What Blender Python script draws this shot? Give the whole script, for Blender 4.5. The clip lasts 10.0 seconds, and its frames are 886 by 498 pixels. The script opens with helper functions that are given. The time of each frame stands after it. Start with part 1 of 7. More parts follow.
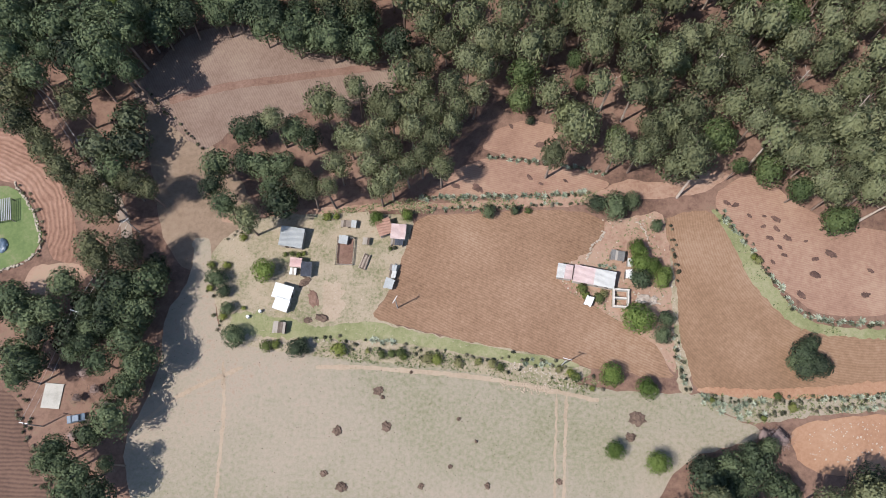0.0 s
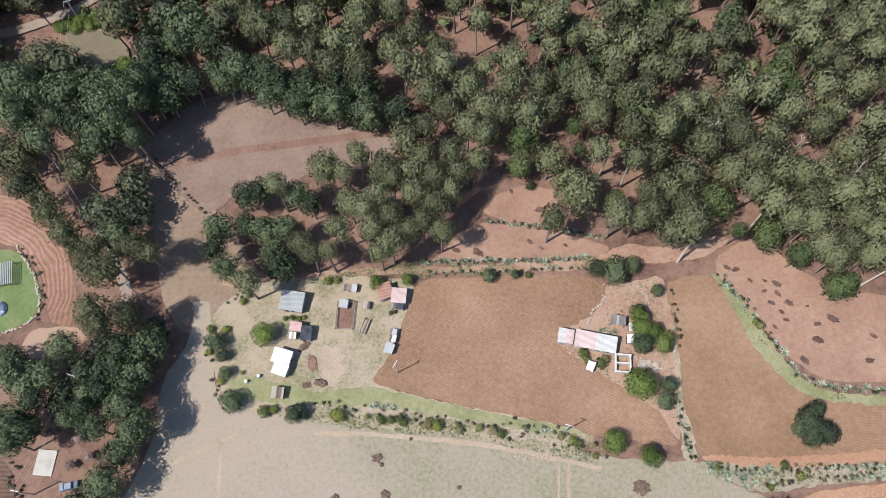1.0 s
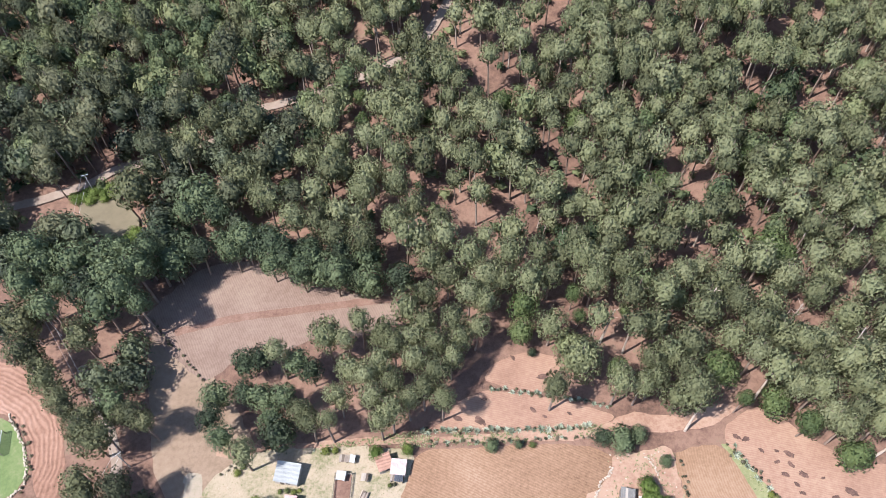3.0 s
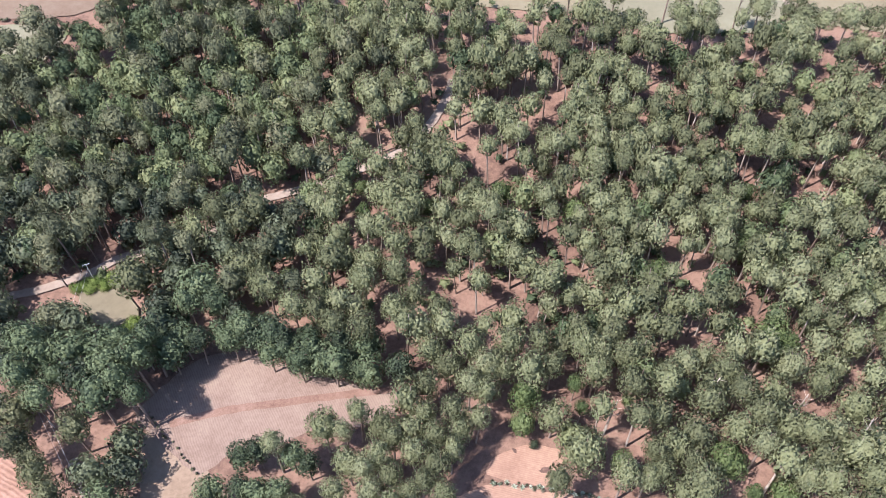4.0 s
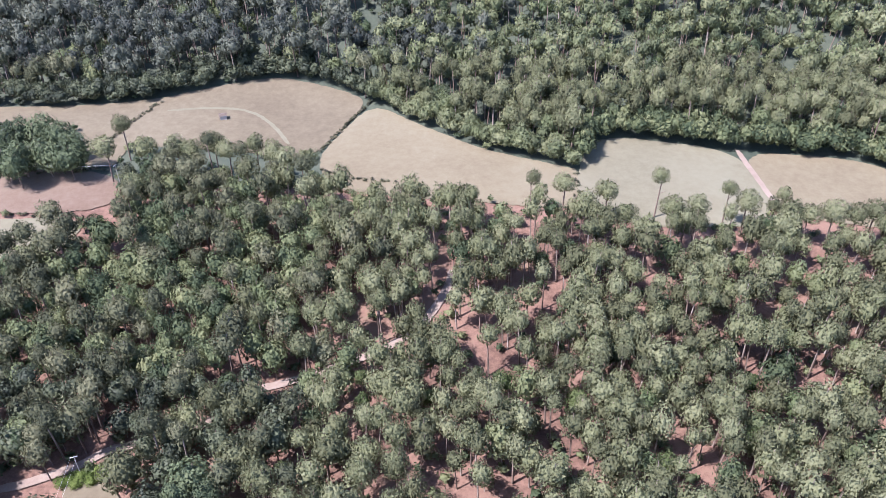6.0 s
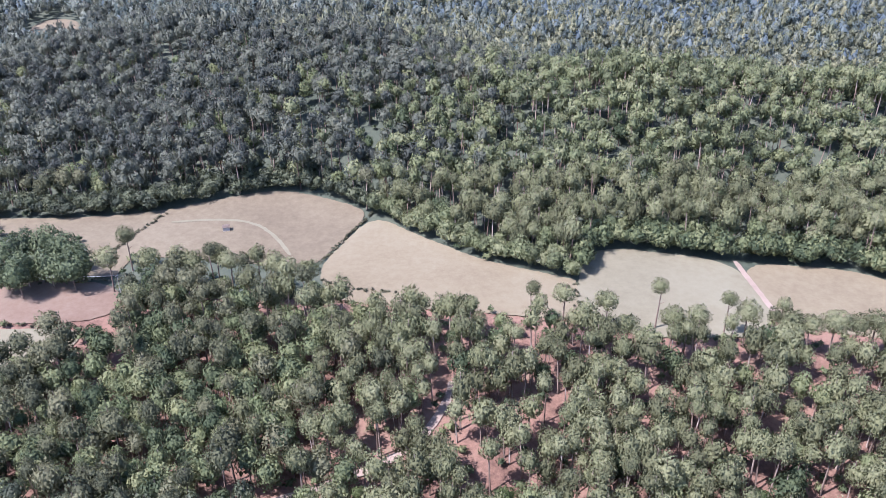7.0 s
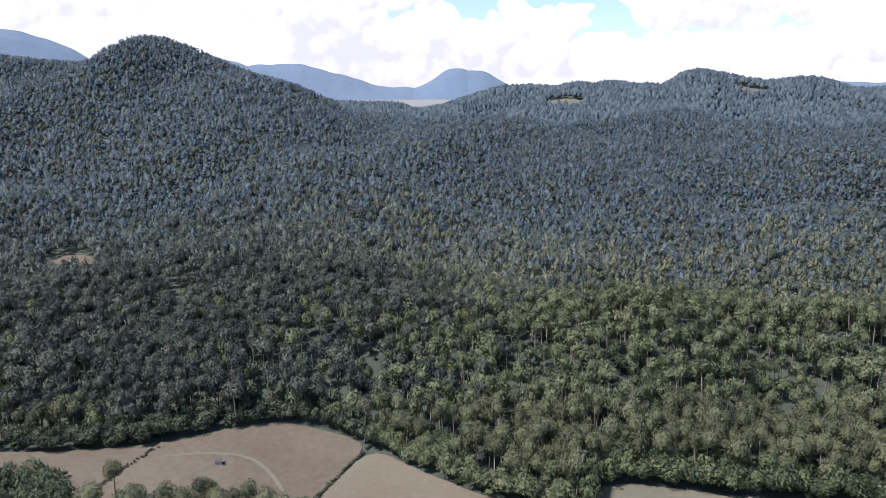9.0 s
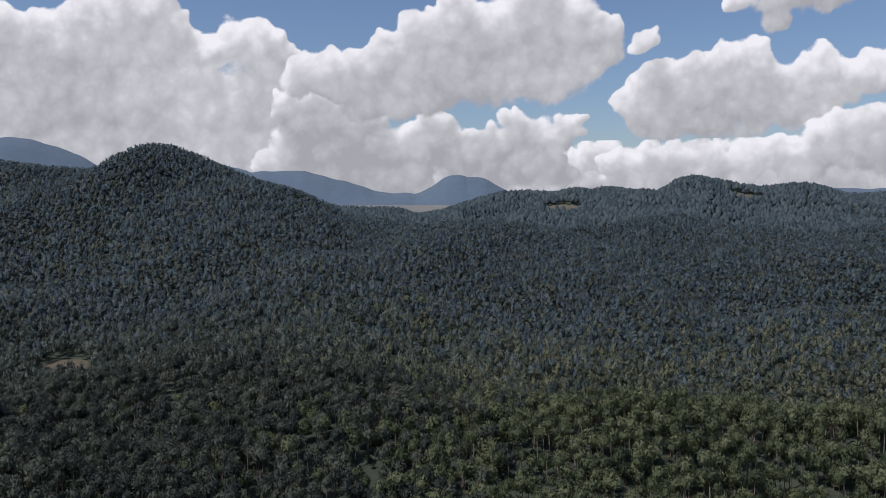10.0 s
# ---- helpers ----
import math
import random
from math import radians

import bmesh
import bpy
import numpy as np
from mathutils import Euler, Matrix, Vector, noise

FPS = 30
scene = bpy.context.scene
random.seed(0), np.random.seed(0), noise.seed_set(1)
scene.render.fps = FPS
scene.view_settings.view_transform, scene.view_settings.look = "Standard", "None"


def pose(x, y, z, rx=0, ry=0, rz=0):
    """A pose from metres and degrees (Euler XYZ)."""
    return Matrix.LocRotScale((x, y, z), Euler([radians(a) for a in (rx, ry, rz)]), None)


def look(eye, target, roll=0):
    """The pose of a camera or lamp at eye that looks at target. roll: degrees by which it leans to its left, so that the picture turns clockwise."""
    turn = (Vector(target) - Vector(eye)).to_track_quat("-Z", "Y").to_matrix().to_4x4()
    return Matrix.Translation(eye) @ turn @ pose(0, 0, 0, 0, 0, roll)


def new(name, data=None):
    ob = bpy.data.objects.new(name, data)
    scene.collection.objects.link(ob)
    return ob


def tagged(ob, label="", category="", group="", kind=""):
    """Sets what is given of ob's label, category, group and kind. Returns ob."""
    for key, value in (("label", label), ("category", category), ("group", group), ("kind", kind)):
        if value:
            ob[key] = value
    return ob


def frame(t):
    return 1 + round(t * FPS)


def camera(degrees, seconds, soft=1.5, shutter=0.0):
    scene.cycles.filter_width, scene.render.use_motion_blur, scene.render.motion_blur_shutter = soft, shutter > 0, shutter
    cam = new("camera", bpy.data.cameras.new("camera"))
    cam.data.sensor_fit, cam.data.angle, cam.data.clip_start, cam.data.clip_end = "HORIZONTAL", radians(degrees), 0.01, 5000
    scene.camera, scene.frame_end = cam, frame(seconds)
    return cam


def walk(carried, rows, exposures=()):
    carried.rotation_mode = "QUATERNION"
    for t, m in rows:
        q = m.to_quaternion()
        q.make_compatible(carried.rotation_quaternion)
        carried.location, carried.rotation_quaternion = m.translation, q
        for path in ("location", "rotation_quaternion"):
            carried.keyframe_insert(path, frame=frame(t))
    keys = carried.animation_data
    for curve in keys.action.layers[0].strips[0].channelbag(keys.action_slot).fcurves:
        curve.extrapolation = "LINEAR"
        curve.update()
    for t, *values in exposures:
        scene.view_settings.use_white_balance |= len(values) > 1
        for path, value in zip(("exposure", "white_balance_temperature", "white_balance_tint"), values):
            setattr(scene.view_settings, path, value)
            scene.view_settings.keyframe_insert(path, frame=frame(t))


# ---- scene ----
import colorsys
from mathutils.geometry import delaunay_2d_cdt

# The drone hovers and tilts its camera up: seconds, pitch, yaw, roll.
EYE = 180.0
cam = camera(59.37, 10.0, soft=0.75)
ROWS = [
    (0.0, -73.40, -0.24, 0.10),
    (0.5, -70.99, -0.16, 0.05),
    (1.0, -68.68, -0.10, 0.06),
    (1.5, -65.83, -0.02, -0.01),
    (2.0, -62.65, 0.04, -0.08),
    (2.5, -59.58, 0.08, -0.13),
    (4.0, -49.89, 0.04, -0.11),
    (4.5, -46.53, 0.05, -0.13),
    (5.0, -43.17, 0.07, -0.11),
    (5.5, -39.75, 0.06, -0.08),
    (7.0, -27.89, 0.05, -0.04),
    (7.5, -23.73, 0.03, -0.07),
    (8.0, -19.47, 0.04, -0.08),
    (8.5, -15.19, 0.03, -0.10),
    (9.0, -11.04, 0.02, -0.13),
    (9.5, -6.81, 0.01, -0.12),
    (10.0, -3.39, -0.00, -0.10),
]
walk(cam, [(t, pose(0, 0, EYE, 90 + pitch, 0, yaw) @ pose(0, 0, 0, 0, 0, roll)) for t, pitch, yaw, roll in ROWS],
     exposures=[(0.0, 0.71, 6300, 11), (2.5, 1.22, 6150, 12), (3.8, 1.66, 6050, 17), (4.5, 1.70, 6000, 19), (7.0, 1.72, 5680, 28), (8.0, 1.65, 5680, 28), (9.0, 0.68, 5850, 21), (10.0, -0.54, 6000, 17)])

# ---- daylight ----
SUN_ELEVATION, SUN_WAY = 57.0, (0.88, 0.47)        # the way the shadows fall
sun_z = -math.tan(radians(SUN_ELEVATION))
sun = new("sun", bpy.data.lights.new("sun", "SUN"))
sun.data.energy, sun.data.angle, sun.data.color = 4.7, radians(0.6), (1.0, 0.95, 0.88)
sun.matrix_world = look((0, 0, 900), (SUN_WAY[0], SUN_WAY[1], 900 + sun_z))
world = bpy.data.worlds.new("sky")
scene.world = world
world.use_nodes = True
wn = world.node_tree
sky = wn.nodes.new("ShaderNodeTexSky")
sky.sky_type, sky.sun_disc = "NISHITA", False
sky.sun_elevation, sky.sun_rotation = radians(SUN_ELEVATION), math.atan2(-SUN_WAY[0], -SUN_WAY[1])
sky.altitude, sky.air_density, sky.dust_density, sky.ozone_density = 900, 1.2, 1.6, 3.0
background = wn.nodes["Background"]
background.inputs["Strength"].default_value = 0.122
wn.links.new(sky.outputs[0], background.inputs["Color"])


# ---- materials ----
ARC_RIGHT, ARC_LEFT = (100.1, 62.1), (-116.4, 57.3)      # what the curved furrows run round


def material(name, colours, scales=(0.4, 3.0), rough=0.9, bump_scale=0.0, bump=0.3, per_object=0.0, tint="", spec=0.2, stripes=None,
             translucent=0.0, metal=0.0, per_island=0.0):
    """A surface: a ramp of colours over coarse and fine noise in world metres, with relief and, for fields, furrows."""
    mat = bpy.data.materials.new(name)
    mat.use_nodes = True
    nt = mat.node_tree
    nodes, links = nt.nodes, nt.links
    bsdf = nodes["Principled BSDF"]
    geo = nodes.new("ShaderNodeNewGeometry")

    def noise_at(scale, detail=4.0, rough_=0.6):
        n = nodes.new("ShaderNodeTexNoise")
        n.inputs["Scale"].default_value, n.inputs["Detail"].default_value, n.inputs["Roughness"].default_value = scale, detail, rough_
        links.new(geo.outputs["Position"], n.inputs["Vector"])
        return n.outputs["Fac"]

    def maths(op, a, b):
        n = nodes.new("ShaderNodeMath")
        n.operation = op
        for socket, v in zip(n.inputs, (a, b)):
            if isinstance(v, (int, float)):
                socket.default_value = v
            else:
                links.new(v, socket)
        return n.outputs[0]

    coarse, fine = noise_at(scales[0], 6.0), noise_at(scales[1], 6.0, 0.74)
    fac = maths("ADD", maths("MULTIPLY", coarse, 0.52), maths("MULTIPLY", fine, 0.48))
    if tint:
        a = nodes.new("ShaderNodeAttribute")
        a.attribute_name = tint
        fac = maths("ADD", maths("MULTIPLY", fac, 0.45), maths("MULTIPLY", a.outputs["Fac"], 0.5))
    if per_object:
        info = nodes.new("ShaderNodeObjectInfo")
        fac = maths("ADD", maths("MULTIPLY", fac, 1 - per_object), maths("MULTIPLY", info.outputs["Random"], per_object))
    if per_island:
        fac = maths("ADD", maths("MULTIPLY", fac, 1 - per_island), maths("MULTIPLY", geo.outputs["Random Per Island"], per_island))
    relief = fine
    if stripes:
        angle, spacing, strength = stripes
        mapping = nodes.new("ShaderNodeMapping")
        round_point = isinstance(angle, tuple)
        if round_point:
            mapping.inputs["Location"].default_value[:2] = (-angle[0], -angle[1])
            mapping.inputs["Scale"].default_value[2] = 0.0
        else:
            mapping.inputs["Rotation"].default_value[2] = radians(angle)
        links.new(geo.outputs["Position"], mapping.inputs["Vector"])
        wave = nodes.new("ShaderNodeTexWave")
        wave.bands_direction, wave.wave_profile = "X", "SIN"
        if round_point:
            wave.wave_type, wave.rings_direction = "RINGS", "Z"
        wave.inputs["Scale"].default_value = 0.314 / spacing
        wave.inputs["Distortion"].default_value, wave.inputs["Detail"].default_value = (9.0 if round_point and spacing > 1 else 4.0), 5.0
        wave.inputs["Detail Scale"].default_value = 0.5
        links.new(mapping.outputs[0], wave.inputs["Vector"])
        worn = maths("MULTIPLY", wave.outputs["Fac"], maths("MULTIPLY", coarse, strength * 2))
        fac = maths("ADD", maths("SUBTRACT", fac, strength * 0.5), worn)
        relief = maths("ADD", wave.outputs["Fac"], fine)
    ramp = nodes.new("ShaderNodeValToRGB")
    els = ramp.color_ramp.elements
    lo, hi = 0.35, 0.65
    while len(els) < len(colours):
        els.new(0.5)
    for i, c in enumerate(colours):
        els[i].position = lo + (hi - lo) * i / (len(colours) - 1)
        els[i].color = (*c, 1)
    links.new(fac, ramp.inputs["Fac"])
    links.new(ramp.outputs["Color"], bsdf.inputs["Base Color"])
    bsdf.inputs["Roughness"].default_value = rough
    bsdf.inputs["Metallic"].default_value = metal
    bsdf.inputs["Specular IOR Level"].default_value = spec
    if bump_scale:
        b = nodes.new("ShaderNodeBump")
        b.inputs["Strength"].default_value, b.inputs["Distance"].default_value = bump, bump_scale
        links.new(relief, b.inputs["Height"])
        links.new(b.outputs["Normal"], bsdf.inputs["Normal"])
    if translucent:
        tr = nodes.new("ShaderNodeBsdfTranslucent")
        links.new(ramp.outputs["Color"], tr.inputs["Color"])
        mix = nodes.new("ShaderNodeMixShader")
        mix.inputs["Fac"].default_value = translucent
        links.new(bsdf.outputs[0], mix.inputs[1])
        links.new(tr.outputs[0], mix.inputs[2])
        links.new(mix.outputs[0], nodes["Material Output"].inputs["Surface"])
    return mat


M = {}
M["earth"] = material("forest_floor_earth", [(0.056, 0.033, 0.024), (0.106, 0.062, 0.045), (0.157, 0.095, 0.069), (0.124, 0.097, 0.062)], (0.05, 0.6), bump_scale=0.3)
M["pasture"] = material("dry_grass", [(0.118, 0.116, 0.066), (0.165, 0.150, 0.098), (0.205, 0.176, 0.132), (0.238, 0.194, 0.150), (0.214, 0.152, 0.112)], (0.016, 1.1), bump_scale=0.14, bump=0.6)
M["yard"] = material("yard_grass", [(0.088, 0.098, 0.040), (0.150, 0.136, 0.080), (0.225, 0.185, 0.130), (0.262, 0.214, 0.156), (0.190, 0.134, 0.092)], (0.11, 1.4), bump_scale=0.14, bump=0.6)
M["verge"] = material("green_verge", [(0.108, 0.115, 0.050), (0.162, 0.162, 0.081), (0.223, 0.200, 0.127)], (0.12, 1.3), bump_scale=0.1)
M["garden"] = material("garden_grass", [(0.069, 0.100, 0.035), (0.100, 0.131, 0.050), (0.169, 0.154, 0.092)], (0.12, 1.3), bump_scale=0.1)
M["plough"] = material("ploughed_red_soil", [(0.1, 0.059, 0.035), (0.153, 0.091, 0.056), (0.191, 0.118, 0.076), (0.228, 0.152, 0.104)], (0.025, 1.1), bump_scale=0.07, stripes=(-64, 0.62, 0.07))
M["plough_right"] = material("ploughed_red_soil_arcs", [(0.12, 0.071, 0.041), (0.172, 0.104, 0.063), (0.219, 0.143, 0.095)], (0.03, 0.9), bump_scale=0.07, stripes=(ARC_RIGHT, 0.62, 0.06))
M["strip"] = material("dry_red_soil", [(0.154, 0.089, 0.063), (0.205, 0.123, 0.087), (0.249, 0.166, 0.117)], (0.04, 0.9), bump_scale=0.06, stripes=(-75, 0.55, 0.06))
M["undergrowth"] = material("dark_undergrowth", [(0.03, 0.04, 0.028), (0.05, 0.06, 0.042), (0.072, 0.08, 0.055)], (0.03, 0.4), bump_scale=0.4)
M["bare"] = material("trodden_red_soil", [(0.15, 0.085, 0.06), (0.205, 0.125, 0.088), (0.25, 0.165, 0.12), (0.23, 0.17, 0.12)], (0.09, 1.2), bump_scale=0.12)
M["orange"] = material("orange_soil", [(0.19, 0.10, 0.06), (0.24, 0.135, 0.083), (0.28, 0.175, 0.115)], (0.06, 1.2), bump_scale=0.12)
M["hedge"] = material("hedge_leaves", [(0.06, 0.062, 0.04), (0.10, 0.102, 0.062), (0.14, 0.14, 0.085), (0.19, 0.17, 0.12)], (0.3, 1.6), rough=0.7, tint="tint", spec=0.1, translucent=0.45)
M["terrace"] = material("stubble_soil", [(0.116, 0.077, 0.059), (0.157, 0.110, 0.086), (0.184, 0.137, 0.104)], (0.05, 0.9), bump_scale=0.05, stripes=(-28, 0.6, 0.09))
M["furrow"] = material("wavy_furrow_soil", [(0.115, 0.062, 0.042), (0.185, 0.104, 0.073), (0.239, 0.146, 0.108)], (0.06, 0.9), bump_scale=0.16, bump=0.6, stripes=(ARC_LEFT, 1.15, 0.075))
M["dark_plough"] = material("dark_ploughed_soil", [(0.062, 0.037, 0.028), (0.092, 0.054, 0.039), (0.115, 0.069, 0.050)], (0.04, 0.9), bump_scale=0.15, stripes=(-88, 0.9, 0.22))
M["hill_field"] = material("pale_hill_soil", [(0.105, 0.085, 0.054), (0.13, 0.109, 0.069), (0.146, 0.128, 0.085)], (0.02, 0.3), bump_scale=0.1)
M["hill_grass"] = material("pale_hill_grass", [(0.106, 0.097, 0.063), (0.128, 0.117, 0.078), (0.142, 0.134, 0.092)], (0.02, 0.3), bump_scale=0.1)
M["hill_brown"] = material("brown_hill_soil", [(0.086, 0.069, 0.045), (0.114, 0.095, 0.062), (0.142, 0.121, 0.081)], (0.015, 0.3), bump_scale=0.1)
M["hill_red"] = material("reddish_hill_soil", [(0.097, 0.065, 0.045), (0.121, 0.086, 0.062), (0.138, 0.107, 0.08)], (0.03, 0.4), bump_scale=0.1)
# soil of the far plain, greyed and paled in colour to imitate haze
M["hazy_plain"] = material("far_fields_haze_painted", [(0.15, 0.15, 0.135), (0.19, 0.187, 0.165), (0.215, 0.208, 0.18)], (0.004, 0.05), bump_scale=0.1)
M["track"] = material("dirt_track", [(0.148, 0.112, 0.087), (0.191, 0.148, 0.119), (0.223, 0.180, 0.148)], (0.1, 1.2), bump_scale=0.05)
M["red_dirt"] = material("red_dirt", [(0.094, 0.053, 0.038), (0.139, 0.082, 0.061), (0.177, 0.113, 0.087)], (0.2, 1.6), bump_scale=0.1)
M["pale_dirt"] = material("pale_dirt", [(0.212, 0.162, 0.114), (0.265, 0.207, 0.152), (0.292, 0.239, 0.177)], (0.2, 1.6), bump_scale=0.1)
M["brush"] = material("dry_brush", [(0.039, 0.027, 0.020), (0.092, 0.062, 0.046), (0.146, 0.100, 0.077)], (0.7, 4.0), bump_scale=0.2)
M["char"] = material("dark_mulch", [(0.036, 0.022, 0.018), (0.078, 0.046, 0.036), (0.146, 0.085, 0.065)], (0.7, 4.0), bump_scale=0.15)
M["rubble"] = material("pale_rubble", [(0.154, 0.115, 0.092), (0.262, 0.216, 0.177), (0.347, 0.308, 0.269)], (0.8, 5.0), bump_scale=0.2)
M["stone"] = material("field_stone", [(0.19, 0.155, 0.12), (0.29, 0.245, 0.195), (0.38, 0.33, 0.27)], (0.8, 5.0), bump_scale=0.05)
M["concrete"] = material("concrete", [(0.231, 0.216, 0.193), (0.308, 0.293, 0.262), (0.354, 0.331, 0.300)], (0.4, 4.0), bump_scale=0.03)
PINE = [(0.097, 0.103, 0.055), (0.128, 0.137, 0.073), (0.155, 0.166, 0.085), (0.18, 0.188, 0.103)]
LEAF = [(0.054, 0.073, 0.039), (0.093, 0.114, 0.057), (0.13, 0.151, 0.073), (0.168, 0.183, 0.091)]
BRIGHT_LEAF = [(0.068, 0.093, 0.04), (0.097, 0.128, 0.051), (0.127, 0.16, 0.066), (0.149, 0.181, 0.077)]
DARK_LEAF = [(0.038, 0.049, 0.03), (0.061, 0.08, 0.044), (0.083, 0.106, 0.055), (0.106, 0.129, 0.068)]
SHRUB = [(0.09, 0.11, 0.04), (0.14, 0.16, 0.045), (0.19, 0.21, 0.055), (0.20, 0.19, 0.09)]
M["pine"] = material("pine_needles", PINE, (0.15, 1.4), rough=0.7, tint="tint", per_island=0.14, spec=0.1, translucent=0.36)
# PINE darkened by about a third: shade painted into the left-hand pines
M["pine_shaded"] = material("pine_needles_shade_painted", [(0.067, 0.074, 0.044), (0.091, 0.098, 0.056), (0.116, 0.121, 0.068), (0.139, 0.14, 0.082)], (0.15, 1.4), rough=0.7, tint="tint", per_island=0.14, spec=0.1, translucent=0.36)
M["ridge_green"] = material("ridge_pine_needles", [(0.089, 0.104, 0.052), (0.12, 0.139, 0.066), (0.151, 0.17, 0.081), (0.178, 0.191, 0.099)], (0.12, 1.2), rough=0.7, tint="tint", per_island=0.14, spec=0.25, translucent=0.36)
M["broadleaf"] = material("broad_leaves", LEAF, (0.15, 1.4), rough=0.65, tint="tint", per_island=0.14, spec=0.1, translucent=0.36)
M["pine_single"] = material("pine_needles_single", PINE, (0.3, 1.6), rough=0.7, per_object=0.5, per_island=0.2, spec=0.1, translucent=0.34)
# darker copy of pine_single: shade painted into the lane pines' needles
M["shaded_lane_pine"] = material("pine_needles_single_shaded", [(0.055, 0.06, 0.036), (0.078, 0.084, 0.046), (0.1, 0.106, 0.056), (0.124, 0.126, 0.068)], (0.3, 1.6), rough=0.7, per_object=0.5, per_island=0.2, spec=0.1, translucent=0.3)
M["leaf_single"] = material("bright_leaves", [(0.083, 0.12, 0.033), (0.116, 0.159, 0.042), (0.147, 0.194, 0.053), (0.174, 0.217, 0.066)], (0.3, 1.6), rough=0.6, per_object=0.4, per_island=0.2, spec=0.1, translucent=0.45)
M["young_leaf"] = material("young_tree_leaves", BRIGHT_LEAF, (0.3, 1.6), rough=0.6, per_object=0.4, per_island=0.2, spec=0.1, translucent=0.45)
M["dark_leaf"] = material("dark_leaves", DARK_LEAF, (0.3, 1.6), rough=0.6, per_object=0.5, per_island=0.2, spec=0.1, translucent=0.3)
M["shrub_leaf"] = material("shrub_leaves", SHRUB, (0.3, 1.6), rough=0.65, per_object=0.6, spec=0.1, translucent=0.45)
M["agave"] = material("agave_leaf", [(0.12, 0.14, 0.095), (0.20, 0.22, 0.155), (0.28, 0.30, 0.225)], (0.3, 3.0), rough=0.55, per_object=0.4, spec=0.4)
M["vivid"] = material("vivid_leaves", [(0.075, 0.104, 0.051), (0.108, 0.14, 0.063), (0.14, 0.172, 0.08), (0.168, 0.194, 0.095)], (0.15, 1.4), rough=0.6, tint="tint", per_island=0.14, spec=0.25, translucent=0.45)
M["bare_twigs"] = material("bare_twigs", [(0.07, 0.05, 0.042), (0.13, 0.09, 0.078), (0.18, 0.13, 0.115)], (0.3, 1.6), per_object=0.5)
M["weeds"] = material("weeds", [(0.06, 0.075, 0.03), (0.10, 0.115, 0.045), (0.16, 0.16, 0.08), (0.20, 0.17, 0.11)], (0.2, 1.0), per_island=0.5)
M["wheel"] = material("wheel_worn_grass", [(0.20, 0.15, 0.105), (0.26, 0.20, 0.145), (0.29, 0.23, 0.17)], (0.1, 1.5))
M["far_pine"] = material("hill_pine_needles", [(0.107, 0.116, 0.076), (0.142, 0.152, 0.091), (0.18, 0.188, 0.109), (0.21, 0.212, 0.126)], (0.006, 0.15), rough=0.7, tint="tint", spec=0.25, translucent=0.4)
# bluish needles: aerial haze painted into the far woods' base colour
M["hazed_ridge_pine"] = material("hazed_ridge_needles", [(0.074, 0.102, 0.112), (0.094, 0.125, 0.138), (0.121, 0.158, 0.166), (0.143, 0.18, 0.18)], (0.004, 0.1), rough=0.7, tint="tint", spec=0.25, translucent=0.5)
M["hazed_hill_pine"] = material("hazed_hill_needles", [(0.098, 0.124, 0.111), (0.124, 0.157, 0.134), (0.165, 0.189, 0.159), (0.195, 0.218, 0.174)], (0.006, 0.15), rough=0.7, tint="tint", spec=0.25, translucent=0.5)
M["dark_broad"] = material("dark_broad_leaves", [(0.04, 0.05, 0.031), (0.058, 0.07, 0.041), (0.076, 0.09, 0.05), (0.093, 0.106, 0.059)], (0.1, 1.2), rough=0.65, tint="tint", per_island=0.14, spec=0.25, translucent=0.32)
M["dark_conifer"] = material("dark_conifer_needles", [(0.049, 0.057, 0.046), (0.07, 0.08, 0.06), (0.091, 0.102, 0.073), (0.11, 0.12, 0.087)], (0.01, 0.3), rough=0.7, tint="tint", spec=0.25, translucent=0.36)
M["bark"] = material("pine_bark", [(0.096, 0.068, 0.053), (0.193, 0.144, 0.115), (0.307, 0.260, 0.221)], (0.5, 6.0), bump_scale=0.05, tint="tint")
M["bark_grey"] = material("log_bark", [(0.10, 0.075, 0.06), (0.19, 0.15, 0.12), (0.28, 0.23, 0.19)], (0.6, 6.0), bump_scale=0.03, per_object=0.5)
M["pale_bark"] = material("dead_wood", [(0.216, 0.169, 0.131), (0.308, 0.254, 0.208), (0.385, 0.331, 0.285)], (0.5, 5.0), bump_scale=0.03)
M["white_roof"] = material("white_sheet_roof", [(0.462, 0.462, 0.449), (0.544, 0.544, 0.53)], (0.4, 4.0), rough=0.5)
M["pale_roof"] = material("pale_sheet_roof", [(0.298, 0.291, 0.278), (0.407, 0.4, 0.379)], (0.5, 4.0), rough=0.55)
M["grey_roof"] = material("grey_sheet_roof", [(0.208, 0.216, 0.216), (0.293, 0.300, 0.293)], (0.4, 4.0), rough=0.5)
M["slate_roof"] = material("dark_sheet_roof", [(0.077, 0.073, 0.069), (0.146, 0.139, 0.131)], (0.5, 4.0), rough=0.6)
M["pink_roof"] = material("pink_sheet_roof", [(0.31, 0.19, 0.173), (0.431, 0.313, 0.289)], (0.4, 4.0), rough=0.6)
M["rose_roof"] = material("rose_sheet_roof", [(0.317, 0.225, 0.211), (0.422, 0.342, 0.324)], (0.4, 4.0), rough=0.6)
M["tile_roof"] = material("clay_tile_roof", [(0.194, 0.106, 0.076), (0.299, 0.182, 0.14)], (0.6, 5.0))
M["dark_roof"] = material("dark_tar_roof", [(0.02, 0.022, 0.028), (0.06, 0.065, 0.08)], (0.6, 5.0))
